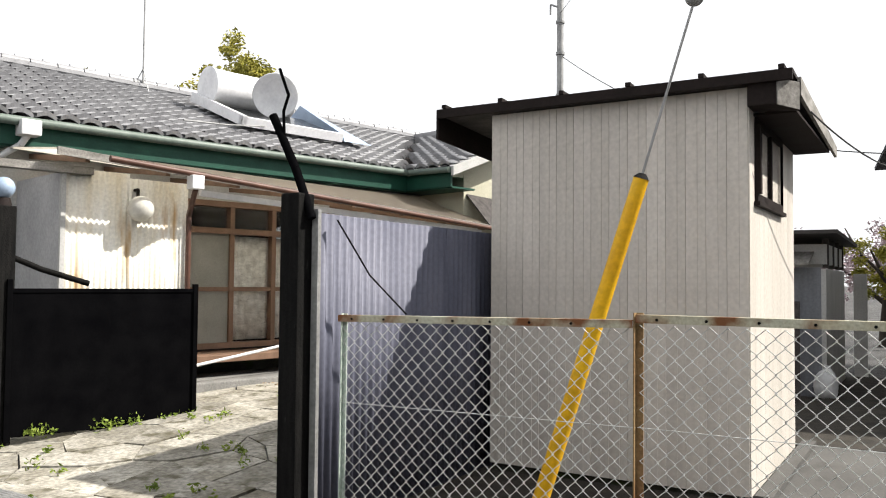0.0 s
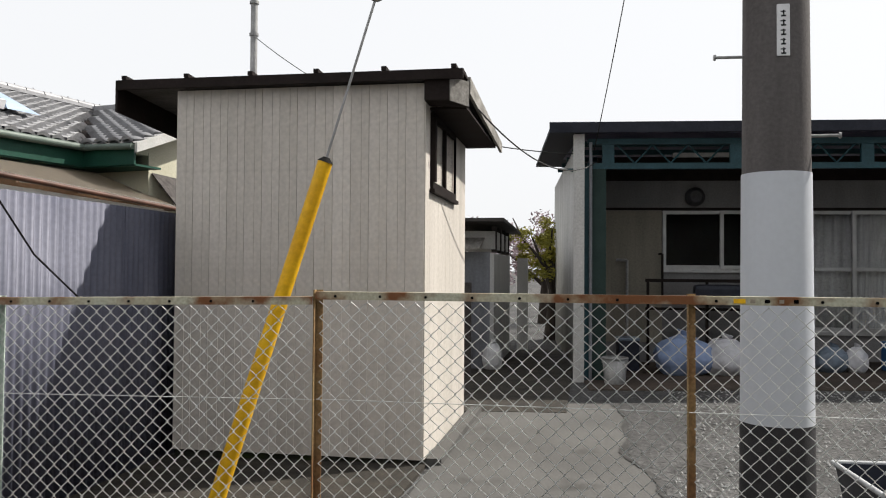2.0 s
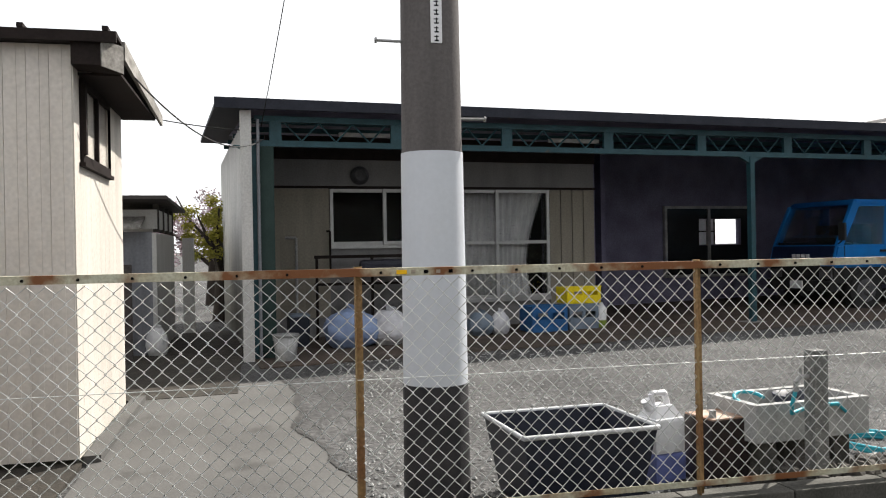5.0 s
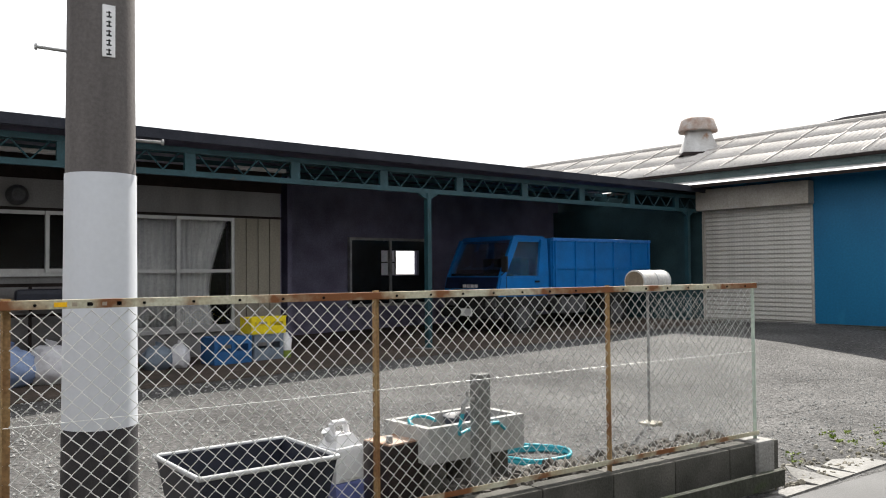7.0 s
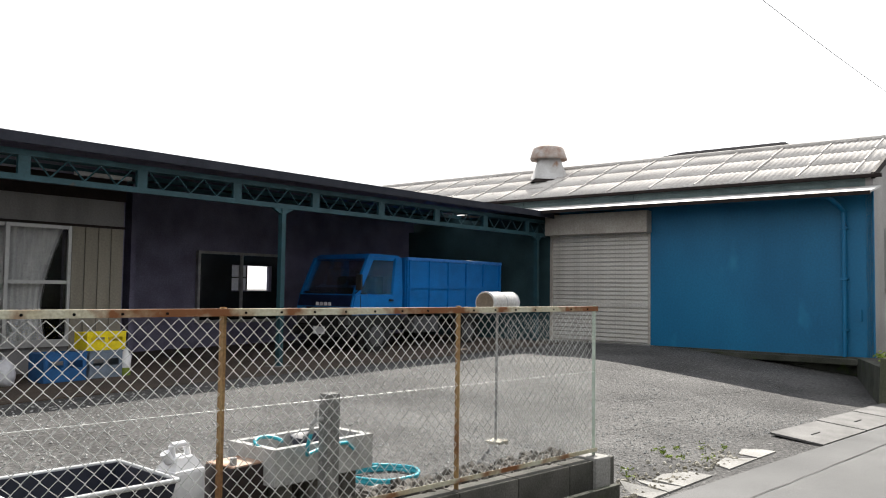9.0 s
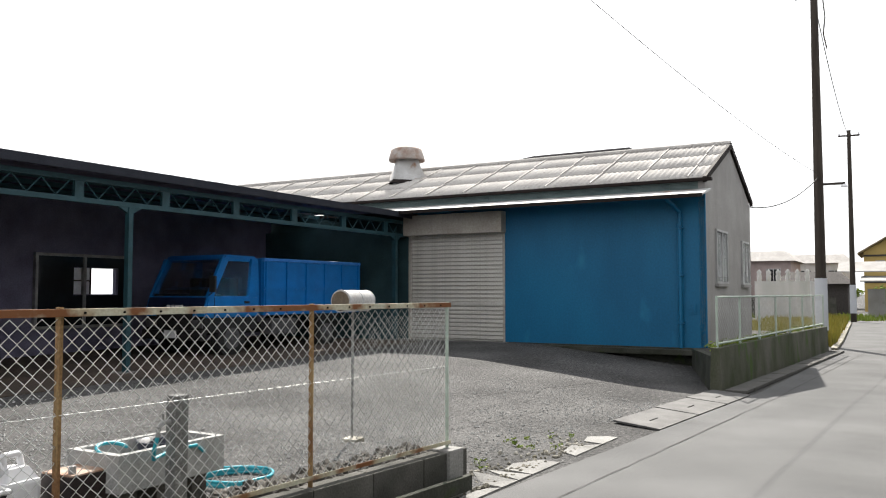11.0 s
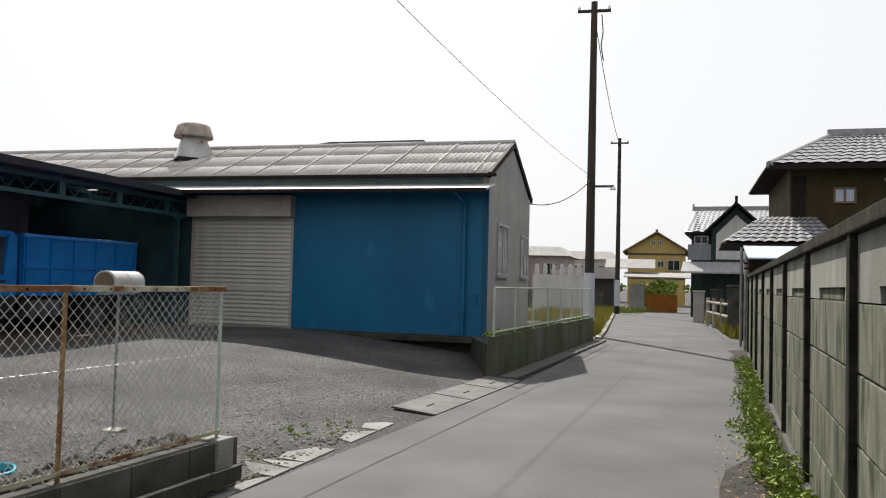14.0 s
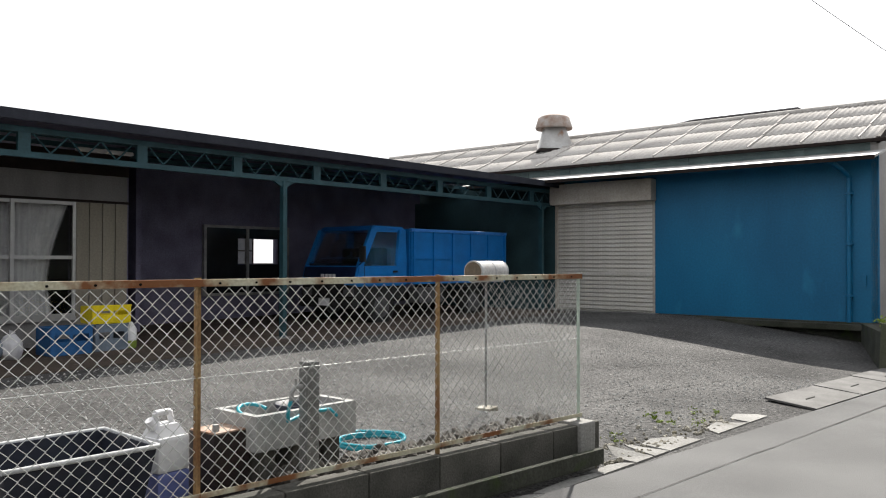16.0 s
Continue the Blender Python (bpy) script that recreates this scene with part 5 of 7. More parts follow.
ant = thing("tv_aerial", HH @ pose(-3.5, -3.0, 5.0), "thin television aerial mast on the roof ridge", "aerial")
part("mast", tube(bmesh.new(), (0, 0, 0.1), (0, 0, 3.2), 0.016, 0.012, 8), M["steel"], ant)
for a in (0, 120, 240):
    part("leg", tube(bmesh.new(), (0, 0, 0.35), (0.22 * math.cos(radians(a)), 0.22 * math.sin(radians(a)), -0.1), 0.01, 0.01, 6), M["steel"], ant)
for k in range(5):
    part("element", tube(bmesh.new(), (-0.3 + 0.15 * k, -0.4, 3.1), (-0.3 + 0.15 * k, 0.4, 3.1), 0.006, 0.006, 6), M["steel"], ant)

# ---- gate ----
gp = thing("gate_post", pose(-3.545, 3.8, 0), "charred black timber gate post with bent metal arm", "gate post")
part("shaft", bx(-0.075, -0.075, 0.0, 0.075, 0.075, 2.26, bevel=0.012), M["blackwood"], gp)
arm = run(bmesh.new(), [(0.12, 0.0, 2.1), (-0.02, 0.0, 2.42), (-0.22, 0.0, 2.78)], 0.028, 8)
part("arm", arm, M["black"], gp, "black painted bent bracket")
part("hook", run(bmesh.new(), [(-0.12, 0, 2.6), (-0.13, 0, 2.8), (-0.09, 0, 2.9), (-0.17, 0, 3.08)], 0.01, 6), M["black"], gp)
part("chain", run(bmesh.new(), [(0.2, 0.15, 2.1), (0.35, 0.3, 1.75), (0.5, 0.5, 1.5)], 0.006, 5), M["blackwood"], gp)
gp2 = thing("gate_post", pose(-7.93, 4.47, 0), "black timber gate post with small globe lamp", "gate post")
part("shaft", bx(-0.09, -0.09, 0.0, 0.09, 0.09, 2.42, bevel=0.012), M["blackwood"], gp2)
gb = bmesh.new()
bmesh.ops.create_uvsphere(gb, u_segments=16, v_segments=10, radius=0.105, matrix=Matrix.Translation((0, 0, 2.6)))
for f in gb.faces:
    f.smooth = True
part("globe", gb, M["bluegrey"], gp2, "blue grey glass globe")
part("collar", tube(bmesh.new(), (0, 0, 2.42), (0, 0, 2.5), 0.08, 0.06, 12), M["darkmetal"], gp2)
gate = thing("sheet_gate", pose(-7.84, 4.5, 0.1, 0, 0, math.degrees(math.atan2(1.74, 0.65))), "matt black sheet metal gate leaf, open", "gate")
part("leaf", bx(0.0, -0.02, 0.06, 1.86, 0.0, 1.5, bevel=0.004), M["black"], gate)
for x in (-0.02, 1.84):
    part("stile", bx(x, -0.04, 0.02, x + 0.05, 0.02, 1.56 if x > 1 else 1.6, bevel=0.004), M["black"], gate)
part("rail", bx(0, -0.03, 1.47, 1.86, 0.01, 1.51), M["black"], gate)
part("brace", run(bmesh.new(), [(-0.05, 0.05, 1.85), (0.3, 0.05, 1.7), (0.75, 0.05, 1.56)], 0.03, 8), M["blackwood"], gate)

# ---- broken concrete apron before the house ----
apron = thing("concrete_apron", Matrix(), "cracked broken concrete apron with weeds in the joints", "pavement", kind="structure")
random.seed(4)
cols = [-10.6, -9.6, -8.8, -8.1, -7.5, -6.9, -6.4, -5.8, -5.3, -4.8, -4.4, -4.0, -3.6]
rowsy = [3.42, 3.85, 4.3, 4.75, 5.2, 5.7, 6.2, 6.8, 7.5, 8.4]
jit = {(i, j): (random.uniform(-0.19, 0.19), random.uniform(-0.17, 0.17)) for i in range(len(cols)) for j in range(len(rowsy))}
for i in range(len(cols) - 1):
    for j in range(len(rowsy) - 1):
        ps = []
        for a, b in ((i, j), (i + 1, j), (i + 1, j + 1), (i, j + 1)):
            ps.append(Vector((cols[a] + jit[a, b][0] * (0 < a < len(cols) - 1), rowsy[b] + jit[a, b][1] * (b > 0), 0)))
        c = sum(ps, Vector()) / 4
        ps = [p + (c - p).normalized() * random.uniform(0.002, 0.018) for p in ps]
        k = random.uniform(-0.01, 0.008)
        zt = [ground_z(p.x, p.y) + 0.03 + k for p in ps]
        part("slab", hexa(bmesh.new(), [(p.x, p.y, z - 0.08) for p, z in zip(ps, zt)], [(p.x, p.y, z) for p, z in zip(ps, zt)]), M["apron"], apron)
for k in range(3):
    gr = bmesh.new()
    for q in range(14):
        box(gr, q * 0.05, 0, 0, q * 0.05 + 0.03, 0.32, 0.03)
    box(gr, -0.02, -0.02, -0.01, 0.7, 0.34, 0.012)
    part("drain_grating", gr, M["steel"], apron, m=pose(-6.6 + 0.74 * k, 3.3, 0.035))


# ---- blue lorry ----
def lorry():
    t = thing("lorry", pose(10.25, 12.6, 0.36, 0, 0, 5), "small blue tipper lorry parked under the shelter", "lorry")
    W = 1.72
    def prism(pts, y0, y1):
        return hexa(bmesh.new(), [(x, y0, z) for x, z in pts], [(x, y1, z) for x, z in pts])
    def skin(pts, y0, y1, bev=0.03):
        b = prism(pts, y0, y1)
        bmesh.ops.recalc_face_normals(b, faces=b.faces)
        bmesh.ops.bevel(b, geom=list(b.edges), offset=bev, segments=2, affect="EDGES")
        return b
    # cab: lower body, pillars and roof round real window openings
    body = skin([(0.0, 0.8), (1.5, 0.8), (1.5, 1.22), (0.07, 1.22), (0.0, 0.95)], 0, W)
    part("cab_body", body, M["bluetruck"], t, "blue painted cab")
    part("cab_skirt", bx(0.0, 0.03, 0.5, 1.48, W - 0.03, 0.83, bevel=0.03), M["tyre"], t, "black lower cab skirt")
    part("cab_roof", skin([(0.44, 1.96), (1.46, 1.96), (1.44, 2.05), (0.55, 2.06)], 0.04, W - 0.04), M["bluetruck"], t)
    for y in (0.02, W - 0.09):
        part("front_pillar", prism([(0.07, 1.2), (0.16, 1.2), (0.55, 1.99), (0.45, 1.99)], y, y + 0.07), M["bluetruck"], t)
        part("rear_pillar", prism([(1.18, 1.2), (1.5, 1.2), (1.46, 1.99), (1.28, 1.99)], y, y + 0.07), M["bluetruck"], t)
        part("door_sash", prism([(0.16, 1.2), (0.22, 1.2), (0.6, 1.93), (1.2, 1.93), (1.2, 1.98), (0.54, 1.98)], y, y + 0.06), M["bluetruck"], t)
        lean = 0.06 if y < 0.5 else -0.06
        win = [(0.2, 1.22, 0), (1.2, 1.22, 0), (1.24, 1.94, lean), (0.57, 1.94, lean)]
        part("side_window", hexa(bmesh.new(), [(u, y + 0.012 + d, z) for u, z, d in win], [(u, y + 0.018 + d, z) for u, z, d in win]), M["glass"], t)
    part("rear_panel", bx(1.44, 0.08, 1.2, 1.48, W - 0.08, 1.97), M["inner"], t)
    part("windscreen", hexa(bmesh.new(), [(0.08, 0.09, 1.23), (0.09, 0.09, 1.23), (0.5, 0.09, 1.97), (0.49, 0.09, 1.97)], [(0.08, W - 0.09, 1.23), (0.09, W - 0.09, 1.23), (0.5, W - 0.09, 1.97), (0.49, W - 0.09, 1.97)]), M["glass"], t)
    part("dashboard", bx(0.14, 0.1, 1.05, 0.5, W - 0.1, 1.27), M["tyre"], t)
    for y in (0.3, 1.0):
        part("seat", bx(0.95, y, 1.0, 1.2, y + 0.5, 1.6, bevel=0.05), M["tyre"], t)
    # same blue paint as the cab, coloured near navy for its shaded front
    part("front_panel", hexa(bmesh.new(), [(-0.006, 0.06, 0.97), (0.0, 0.06, 0.97), (0.0, W - 0.06, 0.97), (-0.006, W - 0.06, 0.97)], [(0.058, 0.06, 1.2), (0.066, 0.06, 1.2), (0.066, W - 0.06, 1.2), (0.058, W - 0.06, 1.2)]), M["navy"], t, "blue front panel, darkened for shade")
    part("grille", bx(-0.015, 0.35, 0.78, 0.0, W - 0.35, 0.95), M["tyre"], t)
    bars = bmesh.new()
    for k in range(4):
        box(bars, -0.022, 0.62 + k * 0.12, 0.98, -0.004, 0.7 + k * 0.12, 1.05)
    part("badge_bars", bars, M["plastwhite"], t)
    part("bumper", bx(-0.09, 0.02, 0.36, 0.06, W - 0.02, 0.56, bevel=0.02), M["tyre"], t)
    part("plate", bx(-0.105, 0.7, 0.4, -0.092, 1.03, 0.55), M["plastwhite"], t)
    for y in (0.06, W - 0.36):
        part("headlight", bx(-0.03, y, 0.6, 0.02, y + 0.3, 0.76, bevel=0.01), M["rimdark"], t)
    part("mirror", bx(0.02, -0.22, 1.3, 0.07, -0.06, 1.62, bevel=0.015), M["tyre"], t)
    part("mirror_arm", run(bmesh.new(), [(0.1, 0.02, 1.68), (0.03, -0.15, 1.66), (0.03, -0.15, 1.3), (0.1, 0.02, 1.24)], 0.012, 6), M["tyre"], t)
    part("door_handle", bx(1.05, -0.03, 1.08, 1.17, 0.0, 1.12), M["tyre"], t)
    part("door_line", bx(0.22, -0.004, 0.62, 0.235, 0.002, 1.2), M["tyre"], t)
    # chassis, tipper body
    part("chassis", bx(0.2, 0.45, 0.45, 4.75, W - 0.45, 0.62), M["tyre"], t)
    bed = part("tipper_body", bx(1.62, 0.0, 0.82, 5.0, W, 0.94), M["bluetruck"], t, "blue tipper body with ribbed sides")
    for y in (0.0, W - 0.05):
        part("side_board", bx(1.62, y, 0.94, 5.0, y + 0.05, 1.98), M["bluetruck"], bed)
    part("headboard", bx(1.6, 0.05, 0.94, 1.66, W - 0.05, 2.02), M["bluetruck"], bed)
    part("tailboard", bx(4.95, 0.05, 0.94, 5.0, W - 0.05, 1.98), M["bluetruck"], bed)
    part("top_rail", bx(1.6, -0.03, 1.96, 5.03, 0.06, 2.03, bevel=0.01), M["bluepale"], bed)
    part("mid_rail", bx(1.62, -0.025, 1.36, 5.0, 0.0, 1.42), M["bluetruck"], bed)
    for k in range(6):
        x = 1.66 + k * 0.655
        part("rib", bx(x, -0.035, 0.86, x + 0.06, 0.0, 1.97), M["bluetruck"], bed)
    for x in (0.72, 3.75):
        for y in (-0.0, W - 0.22):
            w = part("wheel", tube(bmesh.new(), (x, y, 0.37), (x, y + 0.22, 0.37), 0.37, 0.37, 24), M["tyre"], t)
            part("rim", tube(bmesh.new(), (x, y - 0.012, 0.37), (x, y, 0.37), 0.2, 0.22, 16), M["rimdark"], w)
            part("hub", tube(bmesh.new(), (x, y - 0.06, 0.37), (x, y - 0.012, 0.37), 0.07, 0.09, 12), M["rimdark"], w)
    part("mudguard", bx(3.3, 0.0, 0.72, 4.2, 0.1, 0.8), M["tyre"], t)
    part("side_box", bx(1.9, 0.02, 0.4, 2.7, 0.35, 0.74, bevel=0.02), M["rimdark"], t)


M["navy"] = mat("shaded_cab_blue", (0.006, 0.014, 0.05), (0.004, 0.01, 0.035), 0.5, 4, 0.4, 30, 0.02)
M["bluepale"] = mat("worn_blue_rail", (0.05, 0.22, 0.6), (0.03, 0.16, 0.48), 0.4, 5, 0.4, 30, 0.02)
lorry()

# ---- things behind the fence ----
def tub():
    z = ground_z(1.7, 4.2)
    t = thing("plastic_tub", pose(1.71, 4.19, z, 0, 0, 3), "large dark rectangular plastic tub with pale rim", "tub")
    b = bmesh.new()
    h, th = 0.43, 0.012
    o0, o1, i0, i1 = (0.32, 0.25), (0.39, 0.325), (0.305, 0.235), (0.375, 0.31)
    def ring(sx, sy, zz):
        return [(-sx, -sy, zz), (sx, -sy, zz), (sx, sy, zz), (-sx, sy, zz)]
    R = [[b.verts.new(p) for p in ring(*s)] for s in ((*o0, 0.0), (*o1, h), (*i1, h), (*i0, 0.02))]
    for a, c in zip(R, R[1:]):
        for k in range(4):
            b.faces.new((a[k], a[(k + 1) % 4], c[(k + 1) % 4], c[k]))
    b.faces.new(list(reversed(R[0])))
    b.faces.new(R[3])
    part("basin", b, M["tub"], t)
    for k, (p, q) in enumerate((((-0.397, -0.332), (0.397, -0.332)), ((0.397, -0.332), (0.397, 0.332)), ((0.397, 0.332), (-0.397, 0.332)), ((-0.397, 0.332), (-0.397, -0.332)))):
        part("rim", tube(bmesh.new(), (*p, h), (*q, h), 0.014, 0.014, 8), M["rim"], t)
    part("water", bx(-0.32, -0.25, 0.1, 0.32, 0.25, 0.115), M["glassdark"], t)


tub()


def jug(x, y, rot):
    t = thing("jerrycan", pose(x, y, ground_z(x, y), 0, 0, rot) @ Matrix.Scale(1.12, 4), "white polythene jerrycan with blue liquid inside", "jerrycan")
    part("body", bx(-0.1, -0.085, 0.15, 0.1, 0.085, 0.34, bevel=0.02), M["plastwhite"], t)
    part("liquid_level", bx(-0.101, -0.086, 0.0, 0.101, 0.086, 0.15, bevel=0.015), M["liquid"], t, "blue liquid showing through")
    part("shoulder", hexa(bmesh.new(), [(-0.09, -0.075, 0.335), (0.09, -0.075, 0.335), (0.09, 0.075, 0.335), (-0.09, 0.075, 0.335)], [(-0.06, -0.05, 0.4), (0.05, -0.05, 0.4), (0.05, 0.05, 0.4), (-0.06, 0.05, 0.4)]), M["plastwhite"], t)
    part("handle", run(bmesh.new(), [(-0.05, 0, 0.39), (-0.06, 0, 0.46), (0.03, 0, 0.46), (0.05, 0, 0.39)], 0.017, 8), M["plastwhite"], t)
    part("cap", tube(bmesh.new(), (-0.07, 0, 0.38), (-0.1, 0, 0.43), 0.025, 0.025, 12), M["plastwhite"], t)


jug(2.36, 4.32, 12)


def oil_can(x, y, rot):
    t = thing("square_can", pose(x, y, ground_z(x, y), 0, 0, rot), "dark rusty square tin can with open top", "can")
    part("body", bx(-0.13, -0.13, 0.0, 0.13, 0.13, 0.38, bevel=0.008), M["rustdark"], t)
    part("lid", bx(-0.125, -0.125, 0.378, 0.125, 0.125, 0.388), M["rustlid"], t)
    part("spout", tube(bmesh.new(), (-0.08, -0.07, 0.386), (-0.08, -0.07, 0.43), 0.022, 0.02, 10), M["steel"], t)


M["rustdark"] = mat("dark_rusty_tin", (0.03, 0.02, 0.018), (0.016, 0.013, 0.013), 0.6, 6, 0.6, 40, 0.1)
M["rustlid"] = mat("pale_rust_lid", (0.42, 0.36, 0.31), (0.25, 0.12, 0.06), 0.6, 8, 0.7, 40, 0.1)
oil_can(2.66, 4.2, 8)


def sink():
    z = ground_z(3.1, 4.2)
    t = thing("stone_sink", pose(2.785, 3.98, z, 0, 0, 5), "grey concrete outdoor sink on block legs", "sink")
    L, D, h0, h1 = 0.82, 0.46, 0.24, 0.46
    b = bmesh.new()
    box(b, 0, 0, h0, L, D, h0 + 0.04)
    for a in ((0, 0, L, 0.05), (0, D - 0.05, L, D), (0, 0.05, 0.05, D - 0.05), (L - 0.05, 0.05, L, D - 0.05)):
        box(b, a[0], a[1], h0 + 0.04, a[2], a[3], h1)
    part("trough", b, M["stone"], t)
    for x in (0.06, 0.32, 0.6):
        part("leg_block", bx(x, 0.05, 0.0, x + 0.12, 0.4, h0, bevel=0.006), M["block"], t)
    part("hose_loop", run(bmesh.new(), [(0.12 + 0.1 * math.cos(a), 0.2 + 0.08 * math.sin(a), h1 + 0.03 * math.sin(a)) for a in [k * 0.5 for k in range(8)]], 0.012, 8), M["hose"], t)
    part("washing_bowl", lathe(bmesh.new(), (0.5, 0.22, h0 + 0.05), [(0.1, 0.0), (0.16, 0.17), (0.15, 0.17), (0.09, 0.02)], 18, caps=False), M["tub"], t)


M["stone"] = mat("pale_cast_concrete", (0.36, 0.36, 0.35), (0.25, 0.25, 0.245), 0.9, 5, 0.6, 60, 0.4)
sink()
M["speckle"] = mat("speckled_terrazzo", (0.17, 0.17, 0.165), (0.11, 0.11, 0.105), 0.9, 8, 0.8, 90, 0.3, spots=(0.36, 0.36, 0.35), spot_scale=45, spot_cut=0.58)
sp = thing("standpipe", pose(3.06, 3.82, ground_z(3.05, 3.85)), "square grey concrete water standpipe with tap and hose", "standpipe")
part("post", bx(-0.046, -0.046, -0.05, 0.046, 0.046, 0.85, bevel=0.008), M["speckle"], sp)
tp = part("tap", run(bmesh.new(), [(-0.05, 0, 0.7), (-0.1, 0, 0.7), (-0.13, 0, 0.67), (-0.13, 0, 0.62)], 0.014, 8), M["steel"], sp)
part("handle", run(bmesh.new(), [(-0.1, 0, 0.7), (-0.1, 0, 0.75)], 0.008, 6), M["steel"], tp)
part("hose", run(bmesh.new(), [(-0.13, 0.0, 0.63), (-0.14, 0.02, 0.55), (-0.1, 0.08, 0.48), (0.1, 0.16, 0.5), (0.3, 0.2, 0.49), (0.36, 0.2, 0.44)], 0.012, 8), M["hose"], sp)
hc = thing("hose_coil", pose(4.05, 4.42, ground_z(4.05, 4.42)), "coiled turquoise garden hose lying on gravel", "hose")
pts = []
for k in range(90):
    a = k * 2 * math.pi / 28
    r = 0.235 + 0.03 * math.sin(k * 0.23)
    pts.append((r * 1.1 * math.cos(a), r * math.sin(a), 0.016 + 0.012 * (k / 28) + 0.003 * math.sin(k)))
pts += [(0.3, 0.2, 0.03), (0.2, 0.42, 0.02), (-0.2, 0.5, 0.02), (-0.5, 0.25, 0.02)]
part("coil", run(bmesh.new(), pts, 0.013, 8), M["hose"], hc)
stn = thing("white_stone", pose(3.74, 4.14, ground_z(3.74, 4.14)), "pale rounded stone beside the hose", "stone")
b = bmesh.new()
bmesh.ops.create_icosphere(b, subdivisions=2, radius=0.07)
for v in b.verts:
    v.co *= 1 + 0.25 * noise.noise(v.co * 14)
    v.co.z = v.co.z * 0.6 + 0.03
part("body", b, M["stone"], stn)


def drum_box():
    t = thing("letter_drum", pose(5.7, 4.78, 0, 0, 0, 12), "round tin letter box on a thin galvanised post", "letter box")
    part("drum", tube(bmesh.new(), (-0.24, 0, 1.575), (0.24, 0, 1.575), 0.098, 0.098, 24), M["vent"], t)
    part("end_disc", tube(bmesh.new(), (-0.247, 0, 1.575), (-0.24, 0, 1.575), 0.088, 0.088, 24), M["drum"], t, "tan end disc")
    for x in (-0.236, 0.224, 0.0):
        part("hoop", tube(bmesh.new(), (x, 0, 1.575), (x + 0.012, 0, 1.575), 0.102, 0.102, 24), M["rim"], t)
    part("foot_pad", bx(-0.08, -0.08, 0.2, 0.08, 0.08, ground_z(5.7, 4.78) + 0.025, bevel=0.01), M["apron"], t)


M["drum"] = mat("tan_tin_drum", (0.10, 0.075, 0.05), (0.15, 0.12, 0.09), 0.5, 6, 0.5, 40, 0.1)
drum_box()

# rubble and leaf litter along the foot of the fence
random.seed(9)
b = bmesh.new()
for k in range(420):
    x, y = random.uniform(2.9, 5.5), random.uniform(3.69, 4.0)
    r = random.uniform(0.012, 0.055)
    m = pose(x, y, max(ground_z(x, y), 0.34) + r * 0.3, random.uniform(0, 360), random.uniform(0, 360), random.uniform(0, 360))
    vs = bmesh.ops.create_icosphere(b, subdivisions=1, radius=r, matrix=m)["verts"]
    for v in vs:
        v.co += Vector((random.uniform(-1, 1), random.uniform(-1, 1), random.uniform(-1, 1))) * r * 0.25
tagged(put("rubble", b, M["rubble"]), "broken stones and debris heaped along the fence foot", "rubble", kind="stuff")
structure("soil_strip", hexa(bmesh.new(), [(2.6, 3.68, 0.1), (5.45, 3.68, 0.1), (5.45, 4.05, 0.1), (2.6, 4.1, 0.1)], [(2.6, 3.68, 0.345), (5.45, 3.68, 0.36), (5.45, 3.95, 0.3), (2.6, 4.0, 0.27)]), M["soil"], "bank of dark soil and leaf litter behind the fence", "soil")

# ---- things under the shelter ----
def at_shelter(x, y, rot=0):
    p = CP @ Vector((x, y, 0))
    return pose(p.x, p.y, ground_z(p.x, p.y), 0, 0, rot)


def crate(x, y, z, sx, sy, sz, material, label, rot=5):
    t = thing("crate", at_shelter(x, y, rot) @ Matrix.Translation((0, 0, z)), label, "crate", "crates under the shelter")
    th = 0.02
    part("base", bx(-sx / 2, -sy / 2, 0, sx / 2, sy / 2, th), material, t)
    for s in (-1, 1):
        part("end_panel", bx(s * sx / 2 - th / 2, -sy / 2, th, s * sx / 2 + th / 2, sy / 2, sz), material, t)
        b = bx(-sx / 2, s * sy / 2 - th / 2, th, sx / 2, s * sy / 2 + th / 2, sz * 0.5)
        box(b, -sx / 2, s * sy / 2 - th / 2, sz * 0.75, sx / 2, s * sy / 2 + th / 2, sz)
        for xx in (-sx / 2, -0.03, sx / 2 - 0.05):
            box(b, xx, s * sy / 2 - th / 2, sz * 0.5, xx + 0.05, s * sy / 2 + th / 2, sz * 0.75)
        part("side_panel", b, material, t)
    part("rim", bx(-sx / 2 - 0.015, -sy / 2 - 0.015, sz, sx / 2 + 0.015, -sy / 2 + 0.015, sz + 0.02), material, t)
    return t


M["crateblue"] = mat("faded_blue_plastic", (0.022, 0.105, 0.27), (0.015, 0.075, 0.20), 0.5, 4, 0.4, 30, 0.05)
M["crateyellow"] = mat("yellow_plastic", (0.75, 0.60, 0.01), (0.65, 0.5, 0.01), 0.5, 4, 0.4, 30, 0.05)
M["crategrey"] = mat("grey_blue_plastic", (0.16, 0.2, 0.25), (0.11, 0.14, 0.18), 0.5, 4, 0.4, 30, 0.05)
M["bagblue"] = mat("pale_blue_sack", (0.24, 0.32, 0.5), (0.19, 0.25, 0.4), 0.5, 5, 0.4, 20, 0.3)
M["bagwhite"] = mat("white_sack", (0.55, 0.55, 0.58), (0.42, 0.42, 0.45), 0.5, 5, 0.4, 20, 0.3)
crate(4.62, 0.98, 0.0, 0.6, 0.48, 0.42, M["crateblue"], "faded blue plastic crate on the shelter floor")
crate(5.25, 1.0, 0.0, 0.5, 0.42, 0.4, M["crategrey"], "grey blue plastic crate under a yellow one")
crate(5.27, 1.02, 0.425, 0.58, 0.42, 0.26, M["crateyellow"], "yellow plastic bottle crate stacked on another crate", 3)


